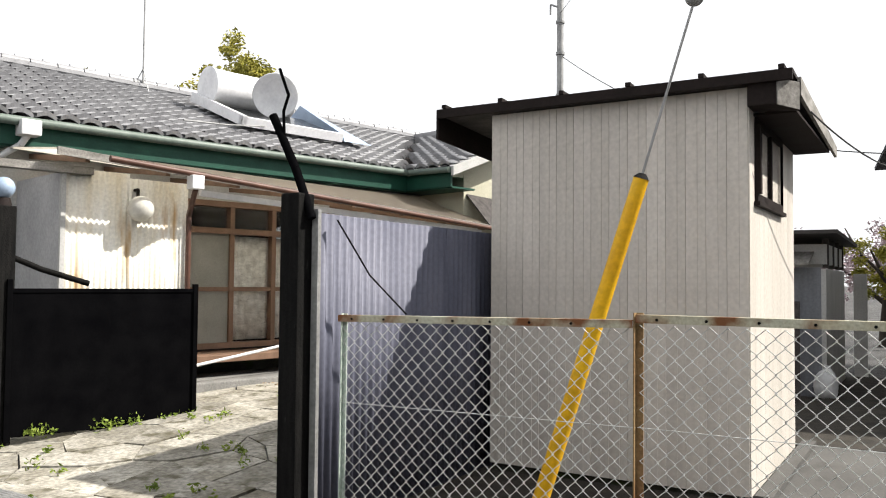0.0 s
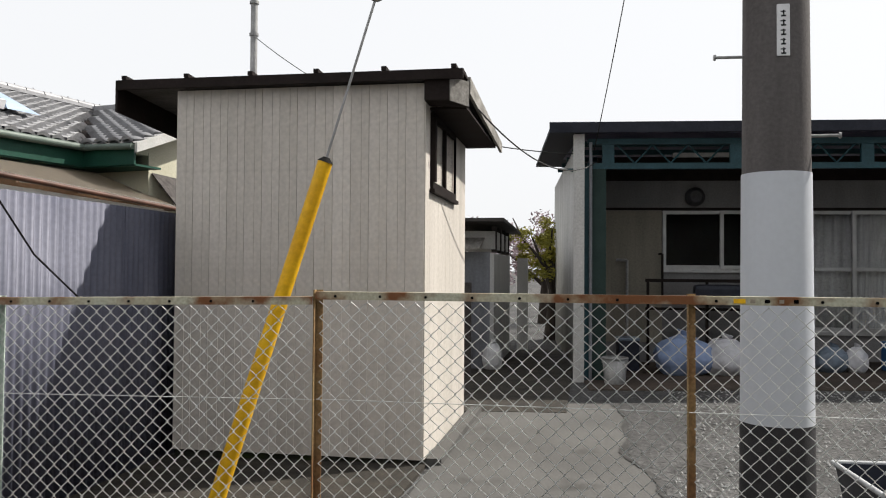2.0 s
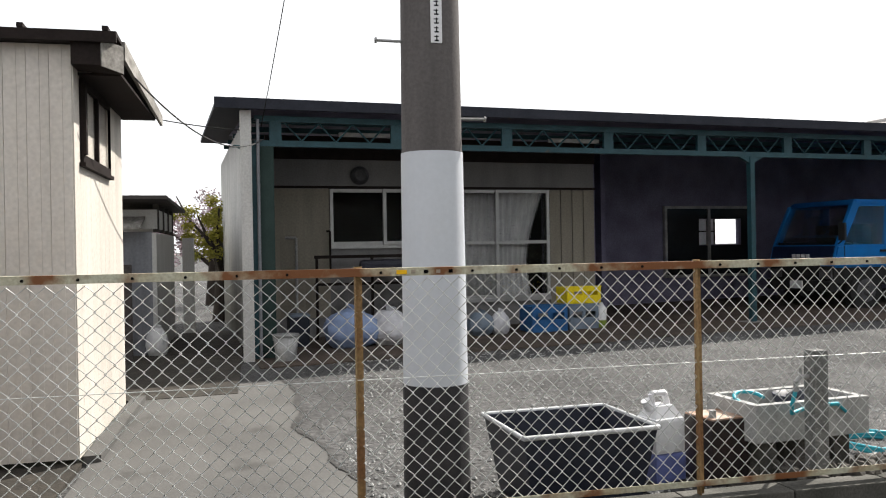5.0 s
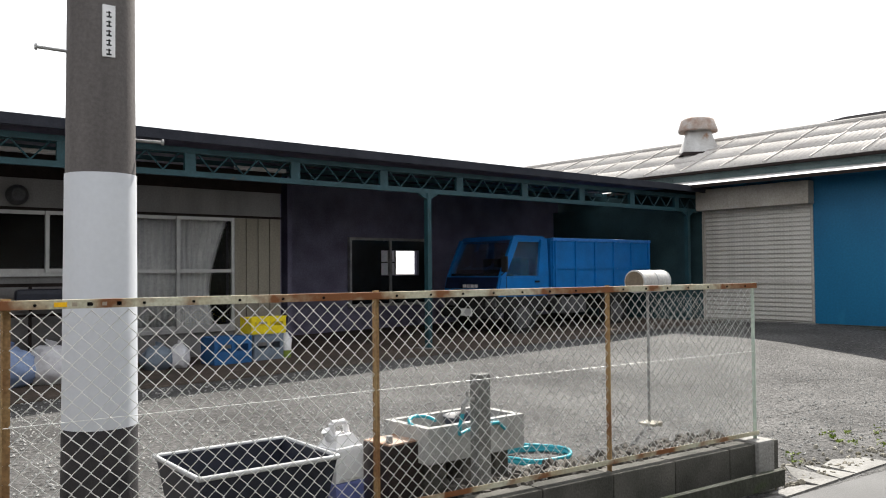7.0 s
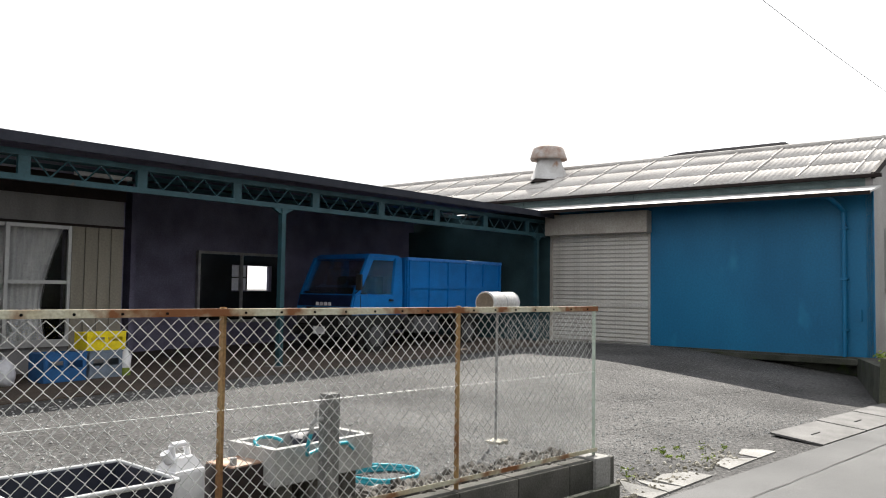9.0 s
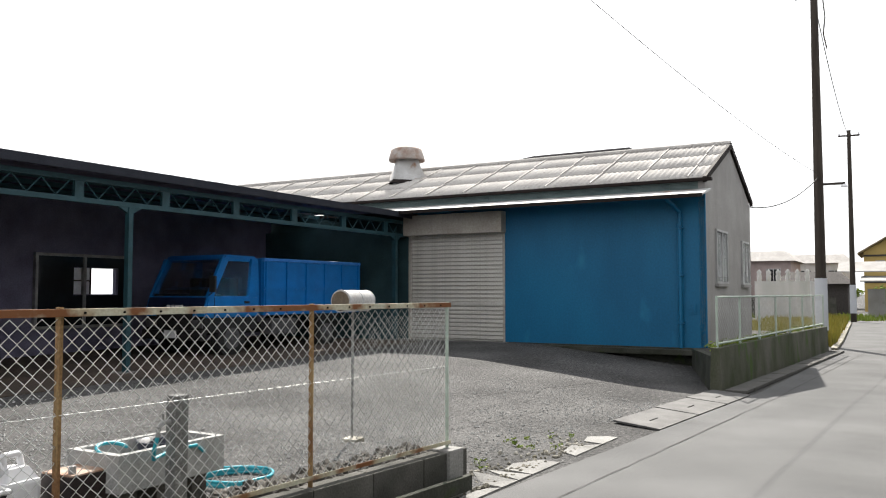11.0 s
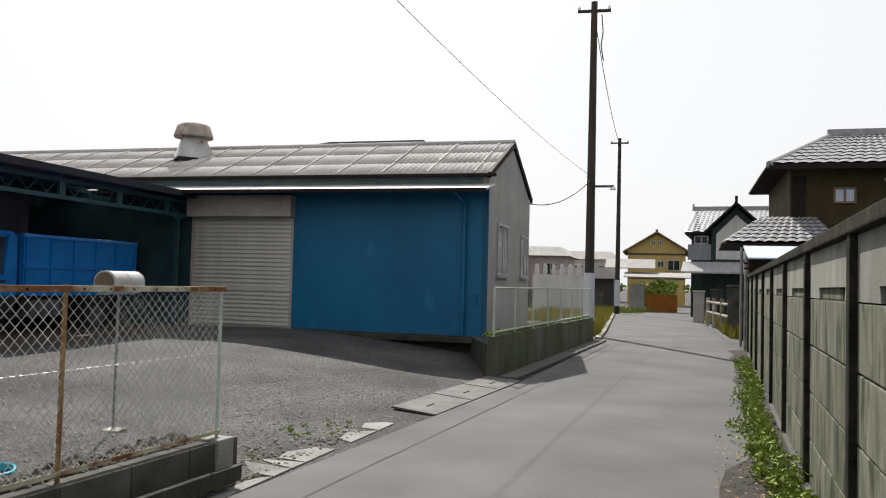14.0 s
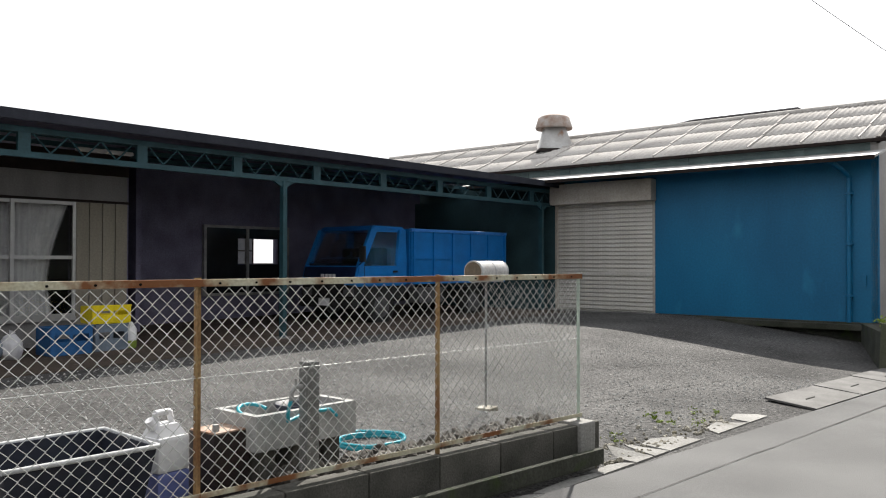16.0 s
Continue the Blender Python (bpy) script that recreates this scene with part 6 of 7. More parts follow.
def sack(x, y, z, sx, sy, sz, material, label, seed):
    t = thing("sack", at_shelter(x, y) @ Matrix.Translation((0, 0, z)), label, "sack")
    b = bmesh.new()
    bmesh.ops.create_icosphere(b, subdivisions=4, radius=1.0)
    for v in b.verts:
        d = 1 + 0.16 * noise.noise(v.co * 1.7 + Vector((seed, 0, 0))) + 0.06 * noise.noise(v.co * 6 + Vector((0, seed, 0)))
        q = v.co * d
        v.co = Vector((q.x * sx, q.y * sy, max(q.z, -0.86) * sz + 0.86 * sz))
    for f in b.faces:
        f.smooth = True
    part("bag", b, material, t)
    part("knot", tube(bmesh.new(), (0, 0, sz * 1.7), (0.03, 0, sz * 2.05), sx * 0.12, sx * 0.3, 8), material, t)


sack(1.45, 0.75, 0, 0.42, 0.35, 0.3, M["bagblue"], "bulging pale blue plastic sack", 1)
sack(2.0, 0.7, 0, 0.3, 0.28, 0.28, M["bagwhite"], "white translucent plastic sack", 5)
sack(3.55, 1.0, 0, 0.24, 0.2, 0.2, M["crategrey"], "small grey sack against the wall", 8)
sack(3.85, 0.95, 0, 0.16, 0.16, 0.2, M["bagwhite"], "small white sack against the wall", 11)
bk = thing("bucket", at_shelter(0.38, -0.2), "dented galvanised steel bucket on the ground", "bucket")
part("body", lathe(bmesh.new(), (0, 0, 0), [(0.13, 0.0), (0.165, 0.34), (0.155, 0.34), (0.12, 0.02)], 24), M["steel"], bk)
part("rim", lathe(bmesh.new(), (0, 0, 0), [(0.172, 0.33), (0.178, 0.345), (0.168, 0.355), (0.158, 0.345)], 24, caps=False), M["steel"], bk)
part("handle", run(bmesh.new(), [(0.17 * math.cos(a), -0.02 - 0.1 * math.sin(a), 0.33 - 0.14 * math.sin(a)) for a in [k * math.pi / 10 for k in range(11)]], 0.005, 6), M["steel"], bk)
bt = thing("bottle_jug", at_shelter(5.62, 0.92), "white plastic jug with green base", "jug")
part("body", lathe(bmesh.new(), (0, 0, 0), [(0.09, 0.12), (0.1, 0.3), (0.05, 0.38), (0.03, 0.42)], 16), M["plastwhite"], bt)
part("base", lathe(bmesh.new(), (0, 0, 0), [(0.09, 0.0), (0.095, 0.13)], 16), M["leaf"], bt)
for k, (x, y, sx, sz) in enumerate(((2.5, 1.4, 0.5, 0.3), (0.75, 1.3, 0.3, 0.45), (3.0, 1.35, 0.35, 0.5))):
    c = thing("storage_box", at_shelter(x, y, 4 * k), "dark storage box against the house front", "box")
    part("body", bx(-sx / 2, -0.18, 0, sx / 2, 0.18, sz, bevel=0.015), M["tub"], c)
    part("lid", bx(-sx / 2 - 0.01, -0.19, sz, sx / 2 + 0.01, 0.19, sz + 0.04, bevel=0.01), M["crategrey"], c)
rk = thing("tool_rack", at_shelter(1.9, 1.85), "dark tool rack with hung tools under the window", "rack")
part("rail", bx(-0.8, -0.04, 1.28, 0.95, 0.0, 1.33), M["darkmetal"], rk)
part("rail", bx(-0.8, -0.04, 0.85, 0.95, 0.0, 0.89), M["darkmetal"], rk)
for x in (-0.78, 0.1, 0.9):
    part("upright", bx(x, -0.03, 0, x + 0.04, 0.03, 1.32), M["darkmetal"], rk)
part("folded_tarpaulin", bx(-0.1, -0.3, 1.02, 0.9, -0.02, 1.25, bevel=0.07), M["tub"], rk)

# ---- ground patches, plates, kerbs ----
def patch(name, pts, material, label, lift=0.012, thick=0.05, n=10):
    """A thin slab that follows the ground between two edges of points."""
    b = bmesh.new()
    L, R = pts
    rows = []
    for (xa, ya), (xb, yb) in zip(L, R):
        rows.append([(xa + (xb - xa) * k / n, ya + (yb - ya) * k / n) for k in range(n + 1)])
    top = [[b.verts.new((x, y, ground_z(x, y) + lift)) for x, y in r] for r in rows]
    low = [[b.verts.new((x, y, ground_z(x, y) - thick)) for x, y in r] for r in rows]
    for i in range(len(rows) - 1):
        for k in range(n):
            b.faces.new((top[i][k], top[i][k + 1], top[i + 1][k + 1], top[i + 1][k]))
        b.faces.new((low[i][0], top[i][0], top[i + 1][0], low[i + 1][0]))
        b.faces.new((top[i][n], low[i][n], low[i + 1][n], top[i + 1][n]))
    for k in range(n):
        b.faces.new((low[0][k + 1], top[0][k + 1], top[0][k], low[0][k]))
        b.faces.new((low[-1][k], top[-1][k], top[-1][k + 1], low[-1][k + 1]))
    return structure(name, b, material, label, "pavement")


random.seed(21)
ys_ = [3.8 + 0.3 * k for k in range(18)]
edge = [0.35 + 0.28 * noise.noise((y * 1.3, 2.0, 0)) + (0.4 if y < 6 else 0.0) * (6 - y) / 2.2 for y in ys_]
patch("concrete_path", ([(-1.15, y) for y in ys_], [(e, y) for e, y in zip(edge, ys_)]), M["path"], "smooth worn concrete path beside the shed", 0.02)
patch("kerb_strip", ([(-1.2, y) for y in (5.9, 6.5, 7.5, 8.3)], [(-1.08, y) for y in (5.9, 6.5, 7.5, 8.3)]), M["path"], "pale concrete kerb strip along the shed", 0.07, n=2)
patch("shaded_soil", ([(-3.3, y) for y in (8.3, 10, 12, 15)], [(-0.2, y) for y in (8.3, 10, 12, 15)]), M["soil"], "dark soil in the passage behind the shed", 0.025, n=4)
patch("shed_soil", ([(-3.35, y) for y in (3.8, 4.6, 5.4, 5.95)], [(-1.2, y) for y in (3.8, 4.6, 5.4, 5.95)]), M["soil"], "leaf littered soil before the shed", 0.03, n=4)
edge_strip = thing("drive_edge", Matrix(), "broken pale concrete edge strip along the drive", "pavement", kind="structure")
xx = 3.2
while xx < 8.4:
    w = random.uniform(0.25, 0.75)
    ya = 3.27 + 0.053 * max(0, xx - 4.4)
    d = random.uniform(0.18, 0.42) if xx > 5.6 else 0.14
    ps = [(xx, ya), (xx + w - 0.02, ya + 0.053 * w), (xx + w - 0.02 + random.uniform(-0.1, 0.02), ya + d * random.uniform(0.35, 0.8)), (xx + w * random.uniform(0.4, 0.7), ya + d), (xx + random.uniform(-0.05, 0.1), ya + d * random.uniform(0.5, 0.9))]
    if xx < 6.9 or xx > 7.5:
        part("slab", hexa(bmesh.new(), [(x, y, -0.03) for x, y in ps], [(x, y, 0.014 + ground_z(x, y)) for x, y in ps]), M["concrete"], edge_strip)
    xx += w
crumbs = bmesh.new()
for k in range(260):
    x = random.uniform(5.6, 8.4)
    y = 3.45 + 0.05 * (x - 5.6) + abs(random.gauss(0, 0.22))
    r = random.uniform(0.008, 0.035)
    q = pose(x, y, ground_z(x, y) + r * 0.2, random.uniform(0, 360), random.uniform(0, 360), random.uniform(0, 360))
    bmesh.ops.create_icosphere(crumbs, subdivisions=1, radius=r, matrix=q @ Matrix.Diagonal((1, 0.8, 0.6, 1)))
tagged(put("crumbled_concrete", crumbs, M["apron"]), "crumbled pale concrete along the edge of the drive", "rubble", kind="stuff")
def floor_row(y):
    return [tuple((CP @ Vector((x, y, 0)))[:2]) for x in (0.0, 2.0, 4.0, 6.0, 8.0, 10.0, 12.0, 14.0, 15.8)]


patch("earth_floor", (floor_row(-0.75), floor_row(4.55)), M["dirt"], "bare brown earth floor under the shelter", 0.014)
gut = thing("gutter_covers", Matrix(), "row of flat concrete gutter covers along the lane", "gutter cover", kind="structure")
sl = None
for k in range(20):
    xx = 13.6 + 0.55 * k
    m = pose(xx, 3.36 + 0.027 * 0.55 * k, 0.02 + random.uniform(-0.004, 0.006), 0, 0, 1.55 + random.uniform(-0.5, 0.5))
    if sl is None:
        sl = part("cover", bx(0, 0, 0, 0.535, 0.34, 0.05, bevel=0.006), M["path"], gut, m=m)
    else:
        share("cover", sl, gut, m)
kerb = thing("lane_kerb", Matrix(), "pale concrete kerb between lane and grass verge", "kerb", kind="structure")
for k in range(22):
    xa = 25.2 + 1.05 * k
    xb = xa + 1.03
    ya, yb = [v + 0.04 for v in (3.75 + 0.125 * (xa - 24) if xa < 30 else 4.5 + 0.1367 * (xa - 30), 3.75 + 0.125 * (xb - 24) if xb < 30 else 4.5 + 0.1367 * (xb - 30))]
    part("kerb_stone", hexa(bmesh.new(), [(xa, ya, -0.05), (xb, yb, -0.05), (xb, yb + 0.16, -0.05), (xa, ya + 0.16, -0.05)], [(xa, ya, 0.1), (xb, yb, 0.1), (xb, yb + 0.16, 0.11), (xa, ya + 0.16, 0.11)]), M["apron"], kerb)
plates = thing("steel_plates", Matrix(), "worn steel plates bridging the gutter at the drive", "steel plate", kind="structure")
for k, (x0, x1) in enumerate(((9.5, 10.9), (10.94, 12.2), (12.24, 13.5))):
    ya = 3.28 + 0.0 * k
    zz = 0.036
    part("plate", hexa(bmesh.new(), [(x0, ya, zz - 0.03), (x1, ya, zz - 0.03), (x1 + 0.1, ya + 0.62, zz), (x0 + 0.15, ya + 0.66, zz)], [(x0, ya, zz - 0.008), (x1, ya, zz - 0.008), (x1 + 0.1, ya + 0.62, zz + 0.025), (x0 + 0.15, ya + 0.66, zz + 0.025)]), M["plate"], plates)
    part("plate_rib", bx(x0 + 0.45, ya + 0.29, zz + 0.0, x0 + 0.7, ya + 0.305, zz + 0.016), M["scar"], plates)
crk = bmesh.new()
for x0, y0, x1, y1 in ((4.0, 2.75, 13.5, 2.85), (13.5, 2.85, 26, 3.2), (9.6, 6.2, 13.8, 5.4), (7.0, 5.2, 10.6, 4.9)):
    n = 26
    px, py = x0, y0
    for k in range(1, n + 1):
        qx, qy = x0 + (x1 - x0) * k / n, y0 + (y1 - y0) * k / n + 0.02 * noise.noise((k * 0.7, x0, y0))
        zf = (lambda a, c: 0.033 if c < 3.2 else ground_z(a, c) + 0.012)
        d = Vector((qy - py, px - qx, 0)).normalized() * random.uniform(0.003, 0.008)
        za, zb = zf(px, py), zf(qx, qy)
        crk.faces.new([crk.verts.new(p) for p in ((px - d.x, py - d.y, za), (qx - d.x, qy - d.y, zb), (qx + d.x, qy + d.y, zb), (px + d.x, py + d.y, za))])
        px, py = qx, qy
zf = (lambda a, c: ground_z(a, c) + 0.026)
for (xa, ya), (xb, yb) in zip(list(zip(edge, ys_)), list(zip(edge[1:], ys_[1:]))):
    for k in range(3):
        p0, p1 = Vector((xa, ya, 0)).lerp(Vector((xb, yb, 0)), k / 3), Vector((xa, ya, 0)).lerp(Vector((xb, yb, 0)), (k + 1) / 3)
        w0, w1 = random.uniform(0.006, 0.03), random.uniform(0.006, 0.03)
        crk.faces.new([crk.verts.new(v) for v in ((p0.x - w0, p0.y, zf(p0.x, p0.y)), (p0.x + w0, p0.y, zf(p0.x, p0.y)), (p1.x + w1, p1.y, zf(p1.x, p1.y)), (p1.x - w1, p1.y, zf(p1.x, p1.y)))])
tagged(put("road_cracks", crk, M["scar"]), "thin dark tar-filled cracks in the asphalt", "crack", kind="stuff")

# ---- passage behind the shed ----
def passage():
    s = thing("garden_shed", pose(-2.05, 12.0, 0), "low grey board outbuilding with lean-to roof", "shed")
    part("front_panel", bx(0.0, 0.0, 0.1, 0.62, 0.06, 1.95), M["corrgrey"], s)
    part("side_panel", bx(0.62, 0.0, 0.1, 0.68, 2.6, 1.93), M["white"], s)
    part("upper_band", bx(0.0, 0.3, 2.0, 0.66, 2.6, 2.28), M["white"], s)
    for k in range(4):
        part("band_post", bx(0.6, 0.35 + k * 0.7, 1.95, 0.68, 0.42 + k * 0.7, 2.36), M["soffit"], s)
    part("roof", hexa(bmesh.new(), [(-0.6, -0.25, 2.4), (0.85, -0.25, 2.4), (0.85, 2.9, 2.34), (-0.6, 2.9, 2.34)], [(-0.6, -0.25, 2.45), (0.85, -0.25, 2.45), (0.85, 2.9, 2.39), (-0.6, 2.9, 2.39)]), M["soffit"], s)
    part("lean_sheet", hexa(bmesh.new(), [(-0.5, -0.3, 1.98), (0.5, -0.3, 1.98), (0.5, 0.3, 2.15), (-0.5, 0.3, 2.15)], [(-0.5, -0.3, 2.01), (0.5, -0.3, 2.01), (0.5, 0.3, 2.18), (-0.5, 0.3, 2.18)]), M["barge"], s)
    part("pillar", bx(0.78, 3.0, 0.1, 0.98, 3.1, 1.9), M["white"], s)
    w = thing("plank_screen", pose(-2.6, 11.2, 0), "dark weathered board screen in the passage", "screen")
    part("panel", bx(0, 0, 0.1, 1.0, 0.05, 1.5), M["soffit"], w)


passage()
sack(-1.25, 1.3, 0.0, 0.16, 0.14, 0.22, M["plastwhite"], "small white sack in the passage", 3)

sp2 = thing("steel_pole", pose(-6.1, 14.0, 0), "slim galvanised steel pole behind the house", "pole")
part("shaft", tube(bmesh.new(), (0, 0, 0), (0, 0, 8.2), 0.075, 0.06, 14), M["steel"], sp2)
for z in (5.2, 6.0, 6.6, 7.1):
    part("band", tube(bmesh.new(), (0, 0, z), (0, 0, z + 0.05), 0.085, 0.085, 14), M["steel"], sp2)
part("bracket", run(bmesh.new(), [(0, 0, 6.9), (-0.2, 0, 7.0), (-0.2, 0, 6.8)], 0.02, 6), M["steel"], sp2)

# ---- wires ----
def sag(a, b, drop, r, name, label, n=24):
    a, b = Vector(a), Vector(b)
    pts = [a.lerp(b, k / n) - Vector((0, 0, 4 * drop * (k / n) * (1 - k / n))) for k in range(n + 1)]
    b = bmesh.new()
    rings = []
    for k, p in enumerate(pts):
        d = (pts[min(k + 1, n)] - pts[max(k - 1, 0)]).to_track_quat("Z", "Y")
        rings.append([b.verts.new(p + d @ Vector((r * math.cos(1.257 * i), r * math.sin(1.257 * i), 0))) for i in range(5)])
    for ra, rb in zip(rings, rings[1:]):
        for i in range(5):
            b.faces.new((ra[i], ra[(i + 1) % 5], rb[(i + 1) % 5], rb[i])).smooth = True
    return tagged(put(name, b, M["cable"]), label, "cable")


sag((0.93, 4.14, 6.2), (27.3, 4.7, 5.35), 0.35, 0.005, "overhead_cable", "thin overhead cable between the utility poles")
sag((27.3, 4.7, 10.9), (50.8, 7.3, 10.5), 0.5, 0.015, "overhead_cable", "thin overhead cable between the distant poles")
sag((27.3, 4.65, 5.3), (22.3, 5.6, 3.95), 0.35, 0.014, "service_cable", "sagging black service cable to the workshop")
sag((0.93, 4.14, 7.6), (0.1, 10.9, 3.3), 0.25, 0.006, "service_cable", "thin service cable to the shelter corner")
sag((-6.1, 14.0, 6.8), (0.9, 4.14, 7.4), 0.3, 0.006, "service_cable", "thin service cable from the steel pole")
sag((-6.1, 14.0, 6.0), (-0.1, 10.9, 3.25), 0.5, 0.008, "service_cable", "looped service cable above the passage")
sag((-0.85, 6.2, 2.95), (0.1, 10.75, 3.1), 0.25, 0.007, "service_cable", "slack cable between shed and shelter")
sag((-14.0, 9.0, 7.4), (-9.0, 3.0, 9.5), 0.3, 0.012, "overhead_cable", "overhead cable above the tiled house")
sag((0.9, 4.14, 8.8), (-30, 5.0, 10.0), 0.8, 0.01, "overhead_cable", "overhead cable running along the lane")


# ---- houses beyond the panel wall ----
def tiled_slope(pts, rows, cols, parent, material, name="roof_tiles"):
    """A quad slope (eave left, eave right, ridge right, ridge left) with real rolls and courses."""
    a, b_, c, d = [Vector(p) for p in pts]
    nrm = (b_ - a).cross(d - a).normalized()
    if nrm.z < 0:
        nrm = -nrm
    bm = bmesh.new()
    sub = 4
    for r in range(rows):
        line = []
        for t, up in ((r / rows, 0.03), ((r + 1) / rows, 0.0)):
            l, q = a.lerp(d, t), b_.lerp(c, t)
            line.append([bm.verts.new(l.lerp(q, k / (cols * sub)) + nrm * (up + 0.04 * abs(math.sin(math.pi * k / sub)))) for k in range(cols * sub + 1)])
        for k in range(cols * sub):
            bm.faces.new((line[0][k], line[0][k + 1], line[1][k + 1], line[1][k])).smooth = True
    tagged(part(name, bm, material, parent), kind="stuff")


def window_on(parent, x, y0, z0, y1, z1, frame_mat, facing=-1, glass="glassdark"):
    b = bmesh.new()
    t = 0.06
    xa, xb = sorted((x, x + facing * 0.08))
    for a in ((y0, z0, y1, z0 + t), (y0, z1 - t, y1, z1), (y0, z0 + t, y0 + t, z1 - t), (y1 - t, z0 + t, y1, z1 - t), ((y0 + y1) / 2 - t / 2, z0 + t, (y0 + y1) / 2 + t / 2, z1 - t)):
        box(b, xa, a[0], a[1], xb, a[2], a[3])
    w = part("window", b, frame_mat, parent)
    xm = x + facing * 0.03
    part("pane", bx(min(x, xm), y0 + t, z0 + t, max(x, xm), y1 - t, z1 - t), M[glass], w)
    return w


def eave_house():
    h = thing("neighbour_house", pose(0, 0, 0, 0, 0, -0.4), "single-storey neighbour house with wide brown eave", "house")
    x0, x1 = 2.0, 18.6
    part("wall", bx(x0 + 0.4, -9.0, 0, x1 - 0.8, -4.7, 3.9), M["brownwall"], h)
    part("eave_soffit", bx(x0, -4.8, 3.84, x1, -2.86, 3.88), M["soffittan"], h)
    for k in range(6):
        part("soffit_batten", bx(x0, -4.6 + 0.32 * k, 3.825, x1, -4.57 + 0.32 * k, 3.838), M["soffittan"], h)
    part("fascia", bx(x0, -2.86, 3.78, x1, -2.82, 3.98), M["soffit"], h)
    part("verge_board", bx(x1, -4.8, 3.78, x1 + 0.04, -2.82, 3.98), M["soffit"], h)
    part("gutter", tube(bmesh.new(), (x0, -2.77, 3.99), (x1, -2.77, 3.96), 0.055, 0.055, 10), M["darkmetal"], h)
    for ya, za, yb, zb, name in ((-2.76, 4.0, -6.2, 5.1, "roof"), (-6.2, 5.1, -9.6, 4.0, "roof_back")):
        part(name, hexa(bmesh.new(), [(x0, ya, za), (x1 + 0.1, ya, za), (x1 + 0.1, yb, zb), (x0, yb, zb)], [(x0, ya, za + 0.1), (x1 + 0.1, ya, za + 0.1), (x1 + 0.1, yb, zb + 0.1), (x0, yb, zb + 0.1)]), M["darkmetal"], h)


def brown_house():
    h = thing("brown_house", pose(28.0, -0.6, 0, 0, 0, 4), "two-storey brown house with tiled hip roof", "house")
    part("wall", bx(0.0, -8.0, 0, 7.0, -0.9, 5.6), M["brownwall"], h)
    part("side_roof", hexa(bmesh.new(), [(-1.0, -6.0, 3.2), (-1.0, -2.1, 3.2), (0, -2.1, 3.2), (0, -6.0, 3.2)], [(-1.0, -6.0, 3.3), (-1.0, -2.1, 3.3), (0, -2.1, 3.8), (0, -6.0, 4.6)]), M["slatedark"], h, "dark lower side roof")
    part("lower_wall", bx(-1.6, -6.0, 0, 0.0, 0.4, 2.95), M["brownwall"], h)
    e, z0, z1 = 0.8, 5.6, 7.2
    A, B, C, D = (-e, -e + 0.6, z0), (7 + e, -e + 0.6, z0), (7 + e, -8.7, z0), (-e, -8.7, z0)
    R0, R1 = (3.5, -2.6, z1), (3.5, -6.2, z1)
    tiled_slope((A, D, R1, R0), 9, 22, h, M["tile"])
    tiled_slope((B, A, R0, R0), 9, 20, h, M["tile"])
    part("roof_core", hexa(bmesh.new(), [A, D, C, B], [(3.3, -2.6, z1 - 0.06), (3.3, -6.2, z1 - 0.06), (3.7, -6.2, z1 - 0.06), (3.7, -2.6, z1 - 0.06)]), M["darkmetal"], h)
    part("ridge", bx(3.38, -6.3, z1, 3.62, -2.5, z1 + 0.22), M["tile"], h)
    part("hip_ridge", tube(bmesh.new(), A, R0, 0.11, 0.11, 8), M["tile"], h)
    part("fascia", bx(-e - 0.02, -8.7, z0 - 0.16, -e + 0.04, 0.4 - e + 0.2, z0), M["darkmetal"], h)
    window_on(h, 0.0, -2.8, 4.45, -2.15, 4.95, M["bronze"], glass="awning")
    part("corner_panel", bx(-0.06, -1.35, 3.9, 0.0, -0.95, 5.3), M["darkmetal"], h)
    # lower tiled roof
    tiled_slope(((-2.5, 1.25, 3.06), (-2.5, -2.0, 3.06), (0.0, -1.7, 4.0), (0.0, 0.0, 4.0)), 7, 11, h, M["tile"])
    part("lower_roof_core", hexa(bmesh.new(), [(-2.5, 1.25, 2.92), (-2.5, -2.0, 2.92), (0, -2.0, 2.92), (0, 1.25, 2.92)], [(-2.5, 1.25, 3.03), (-2.5, -2.0, 3.03), (0, -1.7, 3.94), (0, 0.0, 3.94)]), M["darkmetal"], h)
    part("carport_sheet", hexa(bmesh.new(), [(-4.6, 0.65, 2.5), (-4.6, -2.2, 2.5), (-2.6, -2.2, 2.92), (-2.6, 0.65, 2.92)], [(-4.6, 0.65, 2.54), (-4.6, -2.2, 2.54), (-2.6, -2.2, 2.96), (-2.6, 0.65, 2.96)]), M["awning"], h, "pale blue corrugated awning")
    for z in (2.22, 2.36):
        part("awning_bar", bx(-4.55, -2.2, z, -4.5, 0.75, z + 0.05), M["darkmetal"], h)
    for x, y in ((-4.5, 0.7), (-2.7, 0.7), (-4.5, -2.1)):
        part("carport_post", tube(bmesh.new(), (x, y, 0), (x, y, 2.52 if x < -4 else 2.9), 0.04, 0.04, 8), M["steel"], h)
    a = thing("tv_aerial", pose(33.5, -6.3, 7.2), "television aerial on the brown house roof", "aerial")
    part("mast", tube(bmesh.new(), (0, 0, -0.5), (0, 0, 2.4), 0.03, 0.03, 6), M["steel"], a)
    part("boom", tube(bmesh.new(), (0, -0.5, 2.3), (0, 0.4, 2.4), 0.02, 0.02, 6), M["steel"], a)


